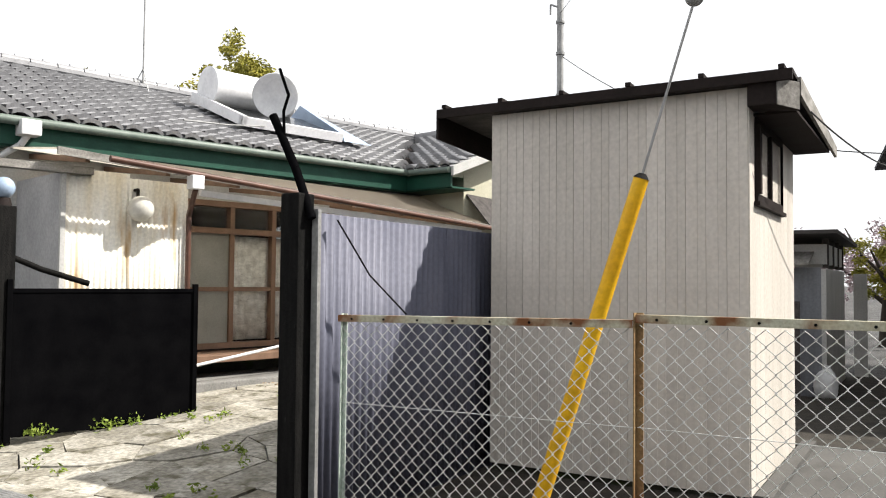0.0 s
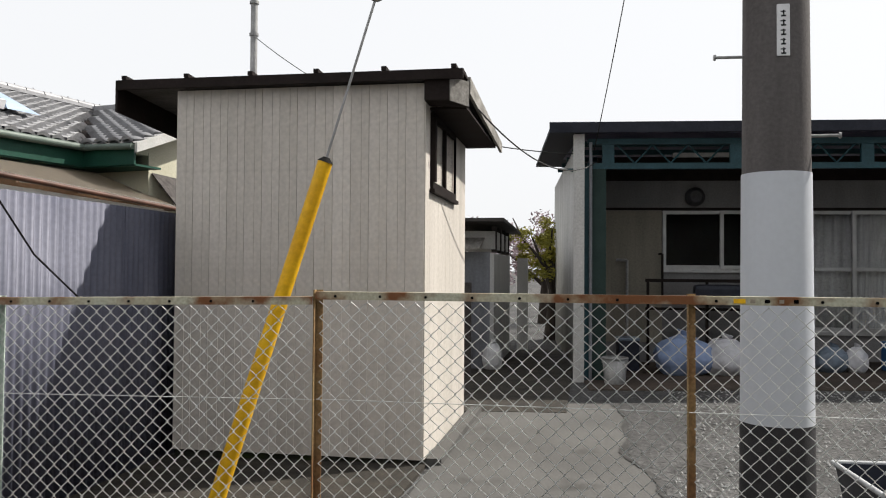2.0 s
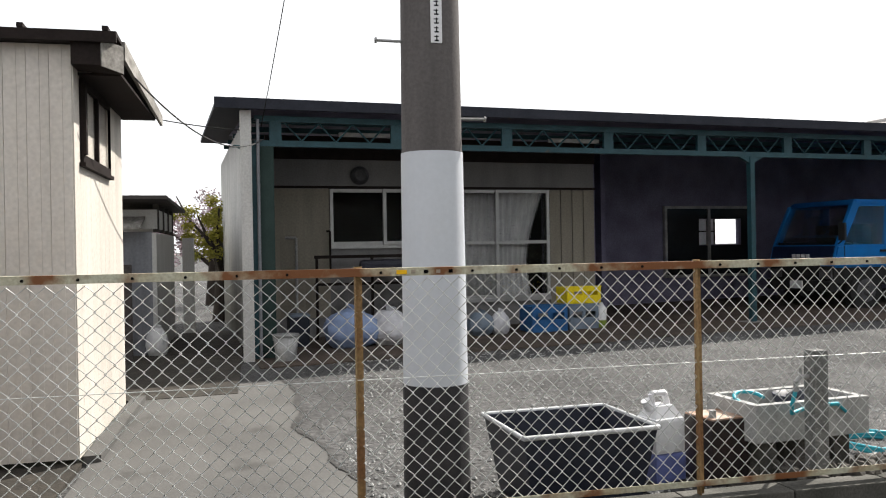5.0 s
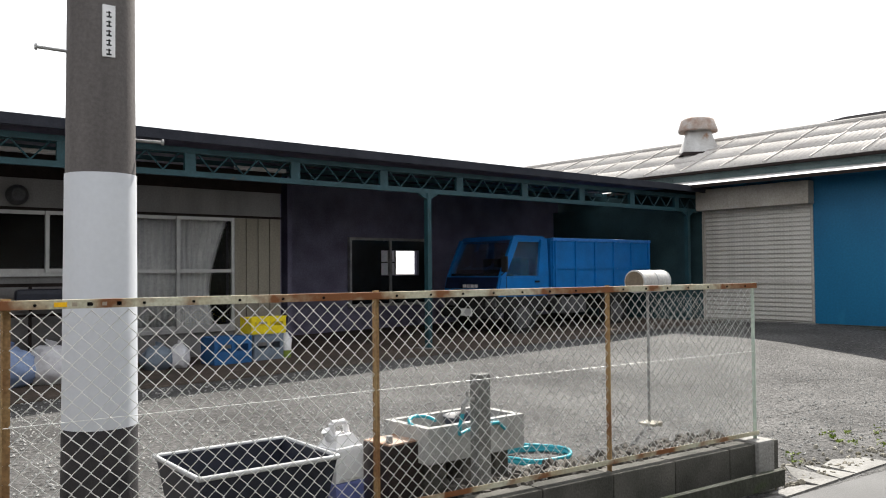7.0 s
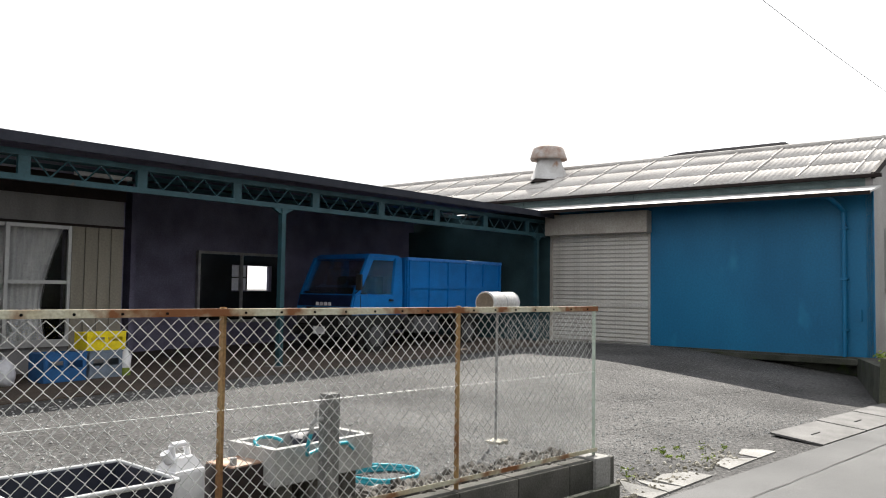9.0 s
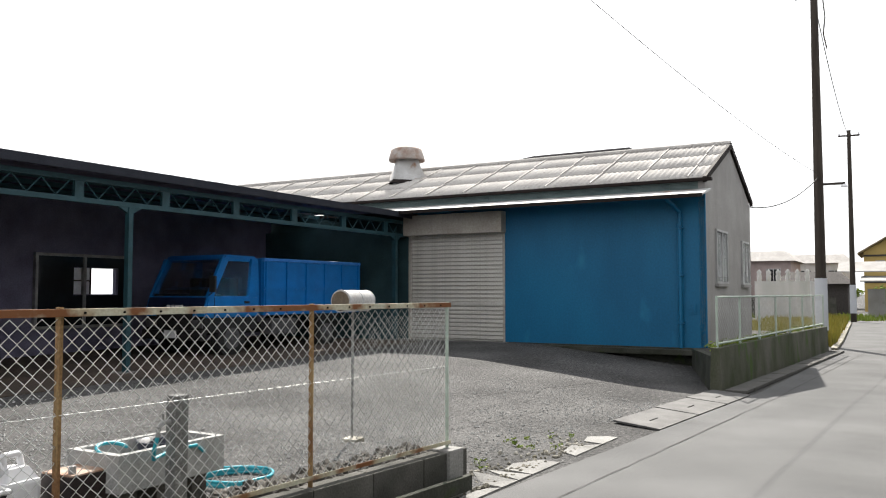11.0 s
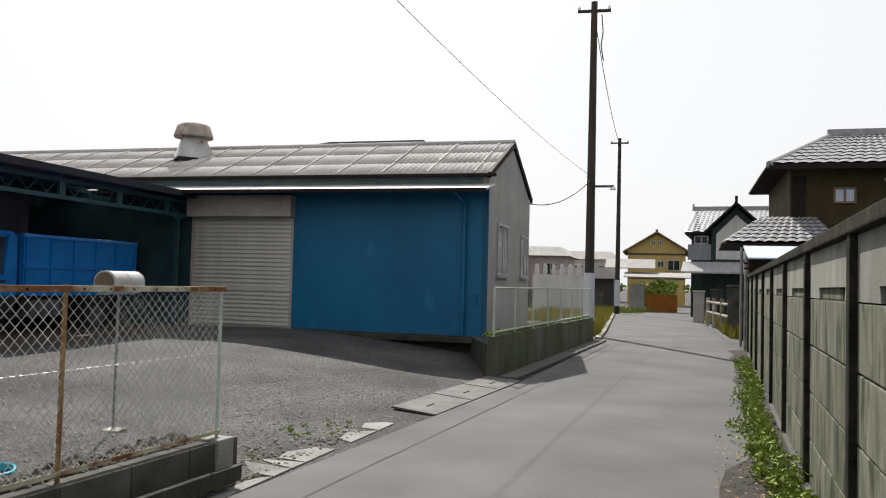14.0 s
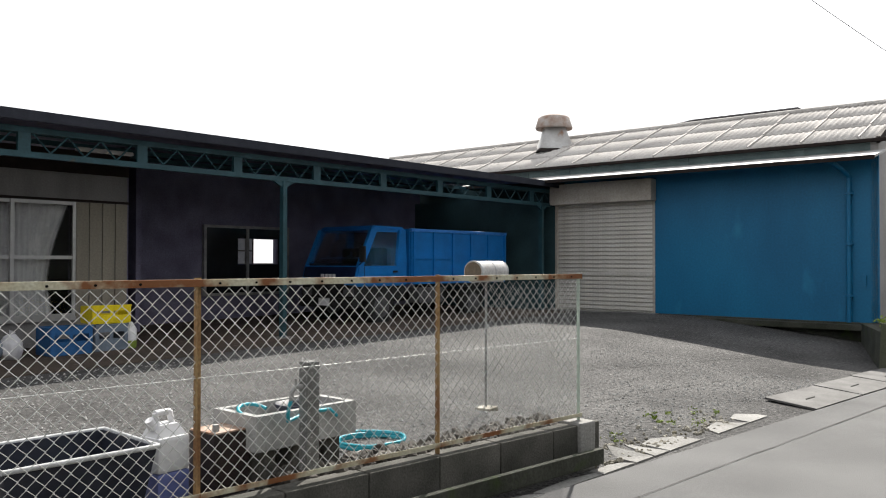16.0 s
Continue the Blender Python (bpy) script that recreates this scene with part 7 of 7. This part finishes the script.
def gable_house(name, x, y, rot, w, d, eave, ridge, wall, roofm, label, wins=()):
    """A house whose gable looks down the lane."""
    h = thing(name, pose(x, y, 0, 0, 0, rot), label, "house", "houses at the end of the lane")
    part("wall", hexa(bmesh.new(), [(0, 0, 0), (0, w, 0), (0, w, eave), (0, w / 2, ridge - 0.1), (0, 0, eave)], [(d, 0, 0), (d, w, 0), (d, w, eave), (d, w / 2, ridge - 0.1), (d, 0, eave)]), wall, h)
    o = 0.45
    k = (ridge - eave) / (w / 2)
    for s in (0, 1):
        y0 = -o if s == 0 else w + o
        z0 = eave - o * k
        part("roof_slope", hexa(bmesh.new(), [(-o, y0, z0), (d + o, y0, z0), (d + o, w / 2, ridge), (-o, w / 2, ridge)], [(-o, y0, z0 + 0.14), (d + o, y0, z0 + 0.14), (d + o, w / 2, ridge + 0.14), (-o, w / 2, ridge + 0.14)]), roofm, h)
    part("ridge", bx(-o, w / 2 - 0.12, ridge + 0.1, d + o, w / 2 + 0.12, ridge + 0.3), roofm, h)
    for y0, z0, y1, z1 in wins:
        window_on(h, 0.0, y0, z0, y1, z1, M["alu"])
    return h


eave_house()
brown_house()


def dark_house():
    h = thing("dark_house", pose(50.0, 0, 0), "two-storey dark green house with tiled roof and white gable", "house", "houses at the end of the lane")
    part("wall", bx(0, -3.5, 0, 6.0, 2.9, 5.05), M["darkgreen"], h)
    tiled_slope(((-0.6, 3.25, 5.0), (-0.6, -3.9, 5.0), (3.0, -3.9, 6.6), (3.0, 2.9, 6.6)), 10, 26, h, M["tile"])
    part("roof_core", hexa(bmesh.new(), [(-0.6, 3.25, 4.86), (-0.6, -3.9, 4.86), (6.6, -3.9, 4.86), (6.6, 3.25, 4.86)], [(-0.6, 3.25, 4.98), (-0.6, -3.9, 4.98), (6.6, -3.9, 4.98), (6.6, 3.25, 4.98)]), M["darkmetal"], h)
    part("gable_fill", hexa(bmesh.new(), [(-0.3, 2.7, 4.98), (6.3, 2.7, 4.98), (3.0, 2.7, 6.5)], [(-0.3, 2.8, 4.98), (6.3, 2.8, 4.98), (3.0, 2.8, 6.5)]), M["darkgreen"], h)
    part("ridge", bx(2.88, -3.9, 6.58, 3.12, 2.95, 6.8), M["tile"], h)
    part("ridge_end", bx(2.85, 2.95, 6.55, 3.15, 3.05, 6.95), M["tile"], h)
    gable = [(1.75, 0.0), (1.75, 5.1), (0.42, 6.4), (-0.95, 5.1), (-0.95, 0.0)]
    part("gable_wing", hexa(bmesh.new(), [(-0.7, y, z) for y, z in gable], [(2.4, y, z) for y, z in gable]), M["darkgreen"], h)
    part("white_gable", hexa(bmesh.new(), [(-0.74, 1.5, 3.4), (-0.74, 1.5, 4.85), (-0.74, 0.42, 5.95), (-0.74, -0.95, 4.7), (-0.74, -0.95, 3.4)], [(-0.7, 1.5, 3.4), (-0.7, 1.5, 4.85), (-0.7, 0.42, 5.95), (-0.7, -0.95, 4.7), (-0.7, -0.95, 3.4)]), M["white"], h, "white rendered gable panel")
    for ya, za, yb, zb in ((2.15, 4.85, 0.42, 6.55), (-1.4, 4.85, 0.42, 6.55)):
        part("wing_roof", hexa(bmesh.new(), [(-1.2, ya, za), (2.6, ya, za), (2.6, yb, zb), (-1.2, yb, zb)], [(-1.2, ya, za + 0.14), (2.6, ya, za + 0.14), (2.6, yb, zb + 0.14), (-1.2, yb, zb + 0.14)]), M["slatedark"], h)
    part("wing_finial", bx(-1.25, 0.34, 6.6, -1.05, 0.5, 7.0), M["slatedark"], h)
    part("balcony", bx(-0.75, 1.78, 3.35, -0.65, 3.05, 4.25), M["corrgrey"], h, "pale grey balcony front")
    window_on(h, 0.0, 1.95, 4.3, 2.75, 4.8, M["alu"])
    part("porch_roof", hexa(bmesh.new(), [(-2.4, -1.0, 2.55), (-2.4, 3.3, 2.55), (-0.8, 3.3, 3.1), (-0.8, -1.0, 3.1)], [(-2.4, -1.0, 2.65), (-2.4, 3.3, 2.65), (-0.8, 3.3, 3.25), (-0.8, -1.0, 3.25)]), M["tile"], h)


dark_house()
h3 = gable_house("yellow_house", 78.0, 5.2, 6, 5.2, 8.0, 5.2, 6.8, M["woodtan"], M["soffittan"], "two-storey yellow rendered house with brown gable roof", ((0.5, 3.3, 1.6, 4.3), (1.9, 3.6, 2.5, 4.2), (2.15, 5.6, 2.5, 6.1), (2.7, 5.6, 3.05, 6.1), (3.6, 4.1, 4.3, 4.4)))
part("string_course", bx(-0.06, 0, 4.75, 0.0, 5.2, 4.9), M["soffit"], h3)
part("string_course", bx(-0.06, 0, 2.5, 0.0, 5.2, 2.65), M["soffit"], h3)
for k, (x, y, w, d, e, m) in enumerate(((66, 20.5, 7, 8, 4.6, "plaster"), (74, 15.5, 6, 8, 4.4, "pinkwall"), (60, 27.0, 9, 8, 4.2, "brownwall"), (88, 13.0, 6, 8, 4.6, "white"), (64.0, 9.6, 4.6, 4, 2.3, "soffit"))):
    h = thing("far_house", pose(x, y, 0, 0, 0, 6), ("low grey and white far house with flat roof", "pale pink far house with shallow roof", "brown far house with shallow roof", "white far house with shallow roof", "low dark timber shed with shallow roof")[k], "house", "far houses")
    part("wall", bx(0, 0, 0, d, w, e), M[m], h)
    part("roof", hexa(bmesh.new(), [(-0.4, -0.4, e), (d + 0.4, -0.4, e), (d + 0.4, w + 0.4, e), (-0.4, w + 0.4, e)], [(1.0, 0.6, e + 0.9), (d - 1.0, 0.6, e + 0.9), (d - 1.0, w - 0.6, e + 0.9), (1.0, w - 0.6, e + 0.9)]), M["slate"] if k % 2 else M["soffit"], h)
    if k < 4:
        for q in range(2):
            window_on(h, 0.0, 0.8 + q * w * 0.45, e * 0.55, 2.0 + q * w * 0.45, e * 0.85, M["alu"])
hip = thing("hip_roof_house", pose(41.2, 15.6, -0.3, 0, 0, 5), "tall house with dark hipped roof behind the workshop", "house")
part("wall", bx(0.5, 1.2, 0, 9, 9.8, 9.3), M["plaster"], hip)
part("roof", hexa(bmesh.new(), [(0, 0.2, 9.2), (9.5, 0.2, 9.2), (9.5, 11.2, 9.2), (0, 11.2, 9.2)], [(3.5, 2.0, 10.4), (6, 2.0, 10.4), (6, 8.0, 10.4), (3.5, 8.0, 10.4)]), M["slatedark"], hip)

# white ornamental wall, small shed, gate pillars by the lane
ww = thing("white_wall", pose(40.0, 9.9, 0, 0, 0, 6), "white garden wall with rounded finials", "wall")
part("wall", bx(0, -2.4, 0, 0.2, 0, 2.2), M["white"], ww)
part("wall_return", bx(0.2, -2.4, 0, 9, -2.2, 2.2), M["white"], ww)
for k in range(6):
    y = -0.2 - k * 0.42
    part("finial", lathe(bmesh.new(), (0.1, y, 2.2), [(0.1, 0), (0.12, 0.25), (0.08, 0.33), (0.12, 0.42), (0.02, 0.56)], 10), M["white"], ww)
ob_ = thing("orange_board", pose(58.0, 4.3, 0, 0, 0, 6), "orange board gate with corrugated awning above", "gate")
part("board", bx(0, 0, 0, 0.1, 2.1, 1.25), M["orange"], ob_)
part("side_wall", bx(0, 2.2, 0, 0.2, 3.2, 1.9), M["plaster"], ob_)
part("awning", hexa(bmesh.new(), [(-0.6, -0.9, 2.35), (2, -0.9, 2.7), (2, 3.6, 2.7), (-0.6, 3.6, 2.35)], [(-0.6, -0.9, 2.42), (2, -0.9, 2.77), (2, 3.6, 2.77), (-0.6, 3.6, 2.42)]), M["plaster"], ob_)
part("upper_awning", hexa(bmesh.new(), [(1.2, 1.5, 3.0), (3.5, 1.5, 3.7), (3.5, 5.0, 3.7), (1.2, 5.0, 3.0)], [(1.2, 1.5, 3.06), (3.5, 1.5, 3.76), (3.5, 5.0, 3.76), (1.2, 5.0, 3.06)]), M["plaster"], ob_)
for x, y, sz, m, lab in ((42.0, 2.0, 1.5, "plaster", "grey concrete gate pillar by the lane"), (42.4, 1.2, 1.6, "concrete_dark", "dark gate pillar by the lane"), (30.6, 0.15, 1.75, "block", "block gate pillar at the wall end")):
    g = thing("gate_pillar", pose(x, y, 0), lab, "pillar")
    part("shaft", bx(-0.3, -0.25, 0, 0.3, 0.25, sz, bevel=0.02), M[m], g)
    part("cap", bx(-0.34, -0.29, sz, 0.34, 0.29, sz + 0.08, bevel=0.02), M[m], g)
rf = thing("log_fence", Matrix(), "low pale concrete log-style fence beside the lane", "fence")
for k in range(4):
    x, y = 31.6 + 2.4 * k, 0.3 + 0.38 * k
    part("post", tube(bmesh.new(), (x, y, 0), (x, y, 1.3), 0.09, 0.08, 10), M["apron"], rf)
    if k < 3:
        for z in (0.65, 1.1):
            part("rail", tube(bmesh.new(), (x, y, z), (x + 2.4, y + 0.38, z), 0.06, 0.06, 8), M["apron"], rf)
fw = thing("field_wall", pose(56.0, 5.5, 0, 0, 0, 96), "long low grey block wall across the end of the lane", "wall", kind="structure")
part("wall", bx(3.5, 0, 0, 30, 0.2, 1.35), M["block"], fw)
car = thing("parked_car", pose(33.5, 9.2, 0.1, 0, 0, 8), "pale parked car seen beyond the fence", "car")
part("body", bx(0, 0, 0.3, 3.6, 1.5, 0.9, bevel=0.12), M["plastwhite"], car)
part("cabin", hexa(bmesh.new(), [(0.6, 0.1, 0.88), (3.0, 0.1, 0.88), (3.0, 1.4, 0.88), (0.6, 1.4, 0.88)], [(1.1, 0.2, 1.42), (2.6, 0.2, 1.42), (2.6, 1.3, 1.42), (1.1, 1.3, 1.42)]), M["glassdark"], car)
part("roof", bx(1.1, 0.2, 1.42, 2.6, 1.3, 1.47, bevel=0.02), M["plastwhite"], car)
for x in (0.7, 2.9):
    for y in (0.0, 1.36):
        part("wheel", tube(bmesh.new(), (x, y - 0.02, 0.3), (x, y + 0.16, 0.3), 0.3, 0.3, 16), M["tyre"], car)

# ---- plants ----
def clump(bm, c, r, n, size, rng, flat=0.8):
    """Loose small leaves round a centre."""
    for _ in range(n):
        d = Vector((rng.gauss(0, 1), rng.gauss(0, 1), rng.gauss(0, 1) * flat))
        p = Vector(c) + d.normalized() * r * rng.random() ** 0.45
        q = Euler((rng.uniform(0, 6.3), rng.uniform(0, 6.3), rng.uniform(0, 6.3))).to_matrix()
        s = size * rng.uniform(0.6, 1.3)
        bm.faces.new([bm.verts.new(p + q @ Vector(v)) for v in ((-s * 0.4, 0, 0), (0, -s, 0.1 * s), (s * 0.4, 0, 0), (0, s, 0.1 * s))])


def tree(x, y, h, spread, material, label, seed, leaf=0.12, clumps=40, per=90):
    rng = random.Random(seed)
    t = thing("tree", pose(x, y, ground_z(x, y)), label, "tree")
    b = tube(bmesh.new(), (0, 0, 0), (0.1, 0, h * 0.5), 0.16, 0.1, 10)
    tips = []
    for k in range(9):
        a = k * 2.4
        z0 = h * rng.uniform(0.3, 0.55)
        tip = Vector((spread * 0.75 * math.cos(a), spread * 0.75 * math.sin(a), h * rng.uniform(0.6, 0.95)))
        mid = Vector((0.1, 0, z0)).lerp(tip, 0.5) + Vector((rng.uniform(-0.2, 0.2), rng.uniform(-0.2, 0.2), 0.1))
        tube(b, (0.1, 0, z0), mid, 0.07, 0.045, 7)
        tube(b, mid, tip, 0.045, 0.015, 6)
        tips += [mid, tip]
    part("trunk", b, M["timber"], t)
    c = bmesh.new()
    for k in range(clumps):
        base = tips[rng.randrange(len(tips))]
        p = base + Vector((rng.gauss(0, 1), rng.gauss(0, 1), rng.gauss(0, 0.7))) * spread * 0.3
        clump(c, p, spread * rng.uniform(0.12, 0.26), per, leaf, rng)
    tagged(part("crown", c, material, t), kind="stuff")


M["deadleaf"] = mat("dry_brown_leaf", (0.24, 0.13, 0.06), (0.34, 0.27, 0.17), 0.85, 9, 0.6, 30, 0.0)
M["leafyellow"] = mat("yellow_green_leaf", (0.34, 0.30, 0.04), (0.17, 0.17, 0.022), 0.7, 1.5, 0.7, 10, 0.0)
M["blossom"] = mat("pale_pink_twig", (0.42, 0.33, 0.36), (0.26, 0.2, 0.2), 0.8, 2, 0.6, 10, 0.0)
tree(-18.4, 16.6, 7.7, 2.0, M["leafyellow"], "rounded yellow green tree crown above the roof ridge", 2, 0.07, 120, 200)
tree(-20.7, 15.3, 7.2, 1.8, M["leafyellow"], "yellow green tree behind the roof aerial", 3, 0.07, 100, 200)
tree(-20.0, 20.0, 8.4, 1.6, M["blossom"], "bare twiggy grey tree behind the house", 4, 0.05, 26, 60)
tree(-1.2, 23.0, 3.3, 1.7, M["blossom"], "pale pink blossoming tree beyond the passage", 5, 0.05, 50, 110)
tree(-0.75, 17.5, 2.7, 0.8, M["leafyellow"], "small yellow green shrub tree in the passage", 6, 0.04, 50, 150)
tree(-3.6, 26.0, 3.3, 1.7, M["blossom"], "bare pinkish tree beyond the outbuilding", 7, 0.06, 40, 100)
tree(67.0, 6.5, 2.2, 1.6, M["leaf"], "dark clipped bush before the yellow house", 8, 0.16, 40, 60)

rng = random.Random(12)
b = bmesh.new()
for k in range(330):
    x = 4.6 + 15 * rng.random() ** 1.5
    y = -1.03 + 0.032 * x + 0.12 + abs(rng.gauss(0, 0.11)) + (0.08 if 8 < x < 13 else 0)
    r = rng.uniform(0.05, 0.15)
    clump(b, (x, y, 0.05 + r * 0.7), r, 40, 0.016 + 0.02 * rng.random(), rng, 0.9)
tagged(put("weeds", b, M["leaf"]), "green weeds along the foot of the panel wall", "weeds", kind="stuff")
patch_y = lambda x: -1.03 + 0.032 * x
b = bmesh.new()
prev = None
for k in range(30):
    x = 3.0 + k * 0.7
    w = 0.45 + 0.2 * noise.noise((x * 0.8, 0, 3)) + (0.3 if 4 < x < 8.5 else 0.0)
    row = [b.verts.new((x, patch_y(x) + 0.05, 0.06)), b.verts.new((x, patch_y(x) + w * 0.6, 0.055)), b.verts.new((x, patch_y(x) + w, 0.028))]
    if prev:
        for q in range(2):
            b.faces.new((prev[q], row[q], row[q + 1], prev[q + 1]))
    prev = row
structure("verge_soil", b, M["soil"], "strip of damp soil and leaf litter beside the wall", "soil")
b = bmesh.new()
for k in range(9000):
    x = rng.uniform(26.5, 48.0)
    y0 = 4.15 + (x - 27) * 0.137
    y = rng.uniform(y0 + 0.15, y0 + 3.4)
    if k % 9 == 0:
        x = rng.uniform(29.0, 46.0)
        y = 0.35 + (x - 30) * 0.1 - abs(rng.gauss(0, 0.5))
    hgt = rng.uniform(0.2, 0.62)
    z = ground_z(x, y)
    a = rng.uniform(0, 6.3)
    d = Vector((math.cos(a), math.sin(a), 0)) * 0.05
    lean = Vector((rng.uniform(-0.15, 0.15), rng.uniform(-0.15, 0.15), hgt))
    p = Vector((x, y, z))
    b.faces.new([b.verts.new(v) for v in (p - d, p + d, p + lean)])
tagged(put("dry_grass", b, M["grass"]), "tall dry yellow grass on the lane verge", "grass", kind="stuff")
b = bmesh.new()
for k in range(2600):
    x, y = rng.uniform(52.0, 60.0), rng.uniform(6.0, 16.0)
    p = Vector((x, y, 0.0))
    a = rng.uniform(0, 6.3)
    d = Vector((math.cos(a), math.sin(a), 0)) * 0.04
    b.faces.new([b.verts.new(v) for v in (p - d, p + d, p + Vector((rng.uniform(-0.1, 0.1), rng.uniform(-0.1, 0.1), rng.uniform(0.15, 0.45))))])
tagged(put("green_grass", b, M["leaf"]), "green grass at the far end of the lane", "grass", kind="stuff")
b = bmesh.new()
for k in range(46):
    x, y = rng.uniform(-8.6, -3.8), rng.choice([3.42, 4.3, 5.2, 6.1, 7.2]) + rng.gauss(0, 0.12)
    clump(b, (x, y, ground_z(x, y) + 0.06), rng.uniform(0.04, 0.11), 26, 0.025, rng, 0.6)
for k in range(12):
    t = rng.random()
    clump(b, (-7.84 + 0.65 * t + 0.08, 4.5 + 1.74 * t, ground_z(-7.5, 5) + 0.12), rng.uniform(0.05, 0.12), 30, 0.025, rng, 0.7)
tagged(put("joint_weeds", b, M["leaf"]), "small weeds growing in the concrete joints", "weeds", kind="stuff")
b = bmesh.new()
for k in range(60):
    x = rng.uniform(13.7, 24.5)
    clump(b, (x, 3.95 + 0.027 * (x - 13.6), 0.76), rng.uniform(0.05, 0.14), 22, 0.03, rng, 0.5)
for k in range(14):
    clump(b, (rng.uniform(5.7, 8.5), rng.uniform(3.7, 4.3), 0.06), rng.uniform(0.03, 0.08), 20, 0.02, rng, 0.4)
tagged(put("wall_weeds", b, M["leaf"]), "weeds on the retaining wall top and drive edge", "weeds", kind="stuff")
b = bmesh.new()
for k in range(7000):
    x, y = 0.6 + 11 * rng.random() ** 1.3, 4.0 + 6.2 * rng.random() ** 1.3
    if x < 0.9 and y > 6:
        continue
    r = rng.uniform(0.006, 0.022)
    z = ground_z(x, y) + r * 0.3
    m = pose(x, y, z, 0, 0, rng.uniform(0, 360))
    vs = [m @ Vector(v) for v in ((-r, 0, 0), (0, -r * 0.8, 0), (r, 0, 0), (0, r * 0.9, 0), (0, 0, r * 0.8))]
    vv = [b.verts.new(v) for v in vs]
    for i in range(4):
        b.faces.new((vv[i], vv[(i + 1) % 4], vv[4]))
tagged(put("gravel", b, M["stone"]), "loose pale gravel scattered over the yard", "gravel", kind="stuff")

b = bmesh.new()
for k in range(700):
    zone = k % 3
    if zone == 0:
        q = HH @ Vector((rng.uniform(0.0, 0.6), rng.uniform(-4.4, -1.6), 0))
        x, y = q.x, q.y
    elif zone == 1:
        x = rng.uniform(4.5, 9.5)
        y = -1.03 + 0.032 * x + rng.uniform(0.15, 0.75)
    else:
        x, y = rng.uniform(-8.8, -7.2), rng.uniform(7.6, 9.5)
    z = (ground_z(x, y) if y > 3.4 else 0.05) + 0.035
    q = Euler((rng.uniform(-0.5, 0.5), rng.uniform(-0.5, 0.5), rng.uniform(0, 6.3))).to_matrix()
    r = rng.uniform(0.012, 0.03)
    b.faces.new([b.verts.new(Vector((x, y, z)) + q @ Vector(v)) for v in ((-r, 0, 0), (0, -r * 0.5, 0), (r, 0, 0), (0, r * 0.5, 0))])
tagged(put("dead_leaves", b, M["deadleaf"]), "scattered dry brown leaves on the soil", "leaves", kind="stuff")
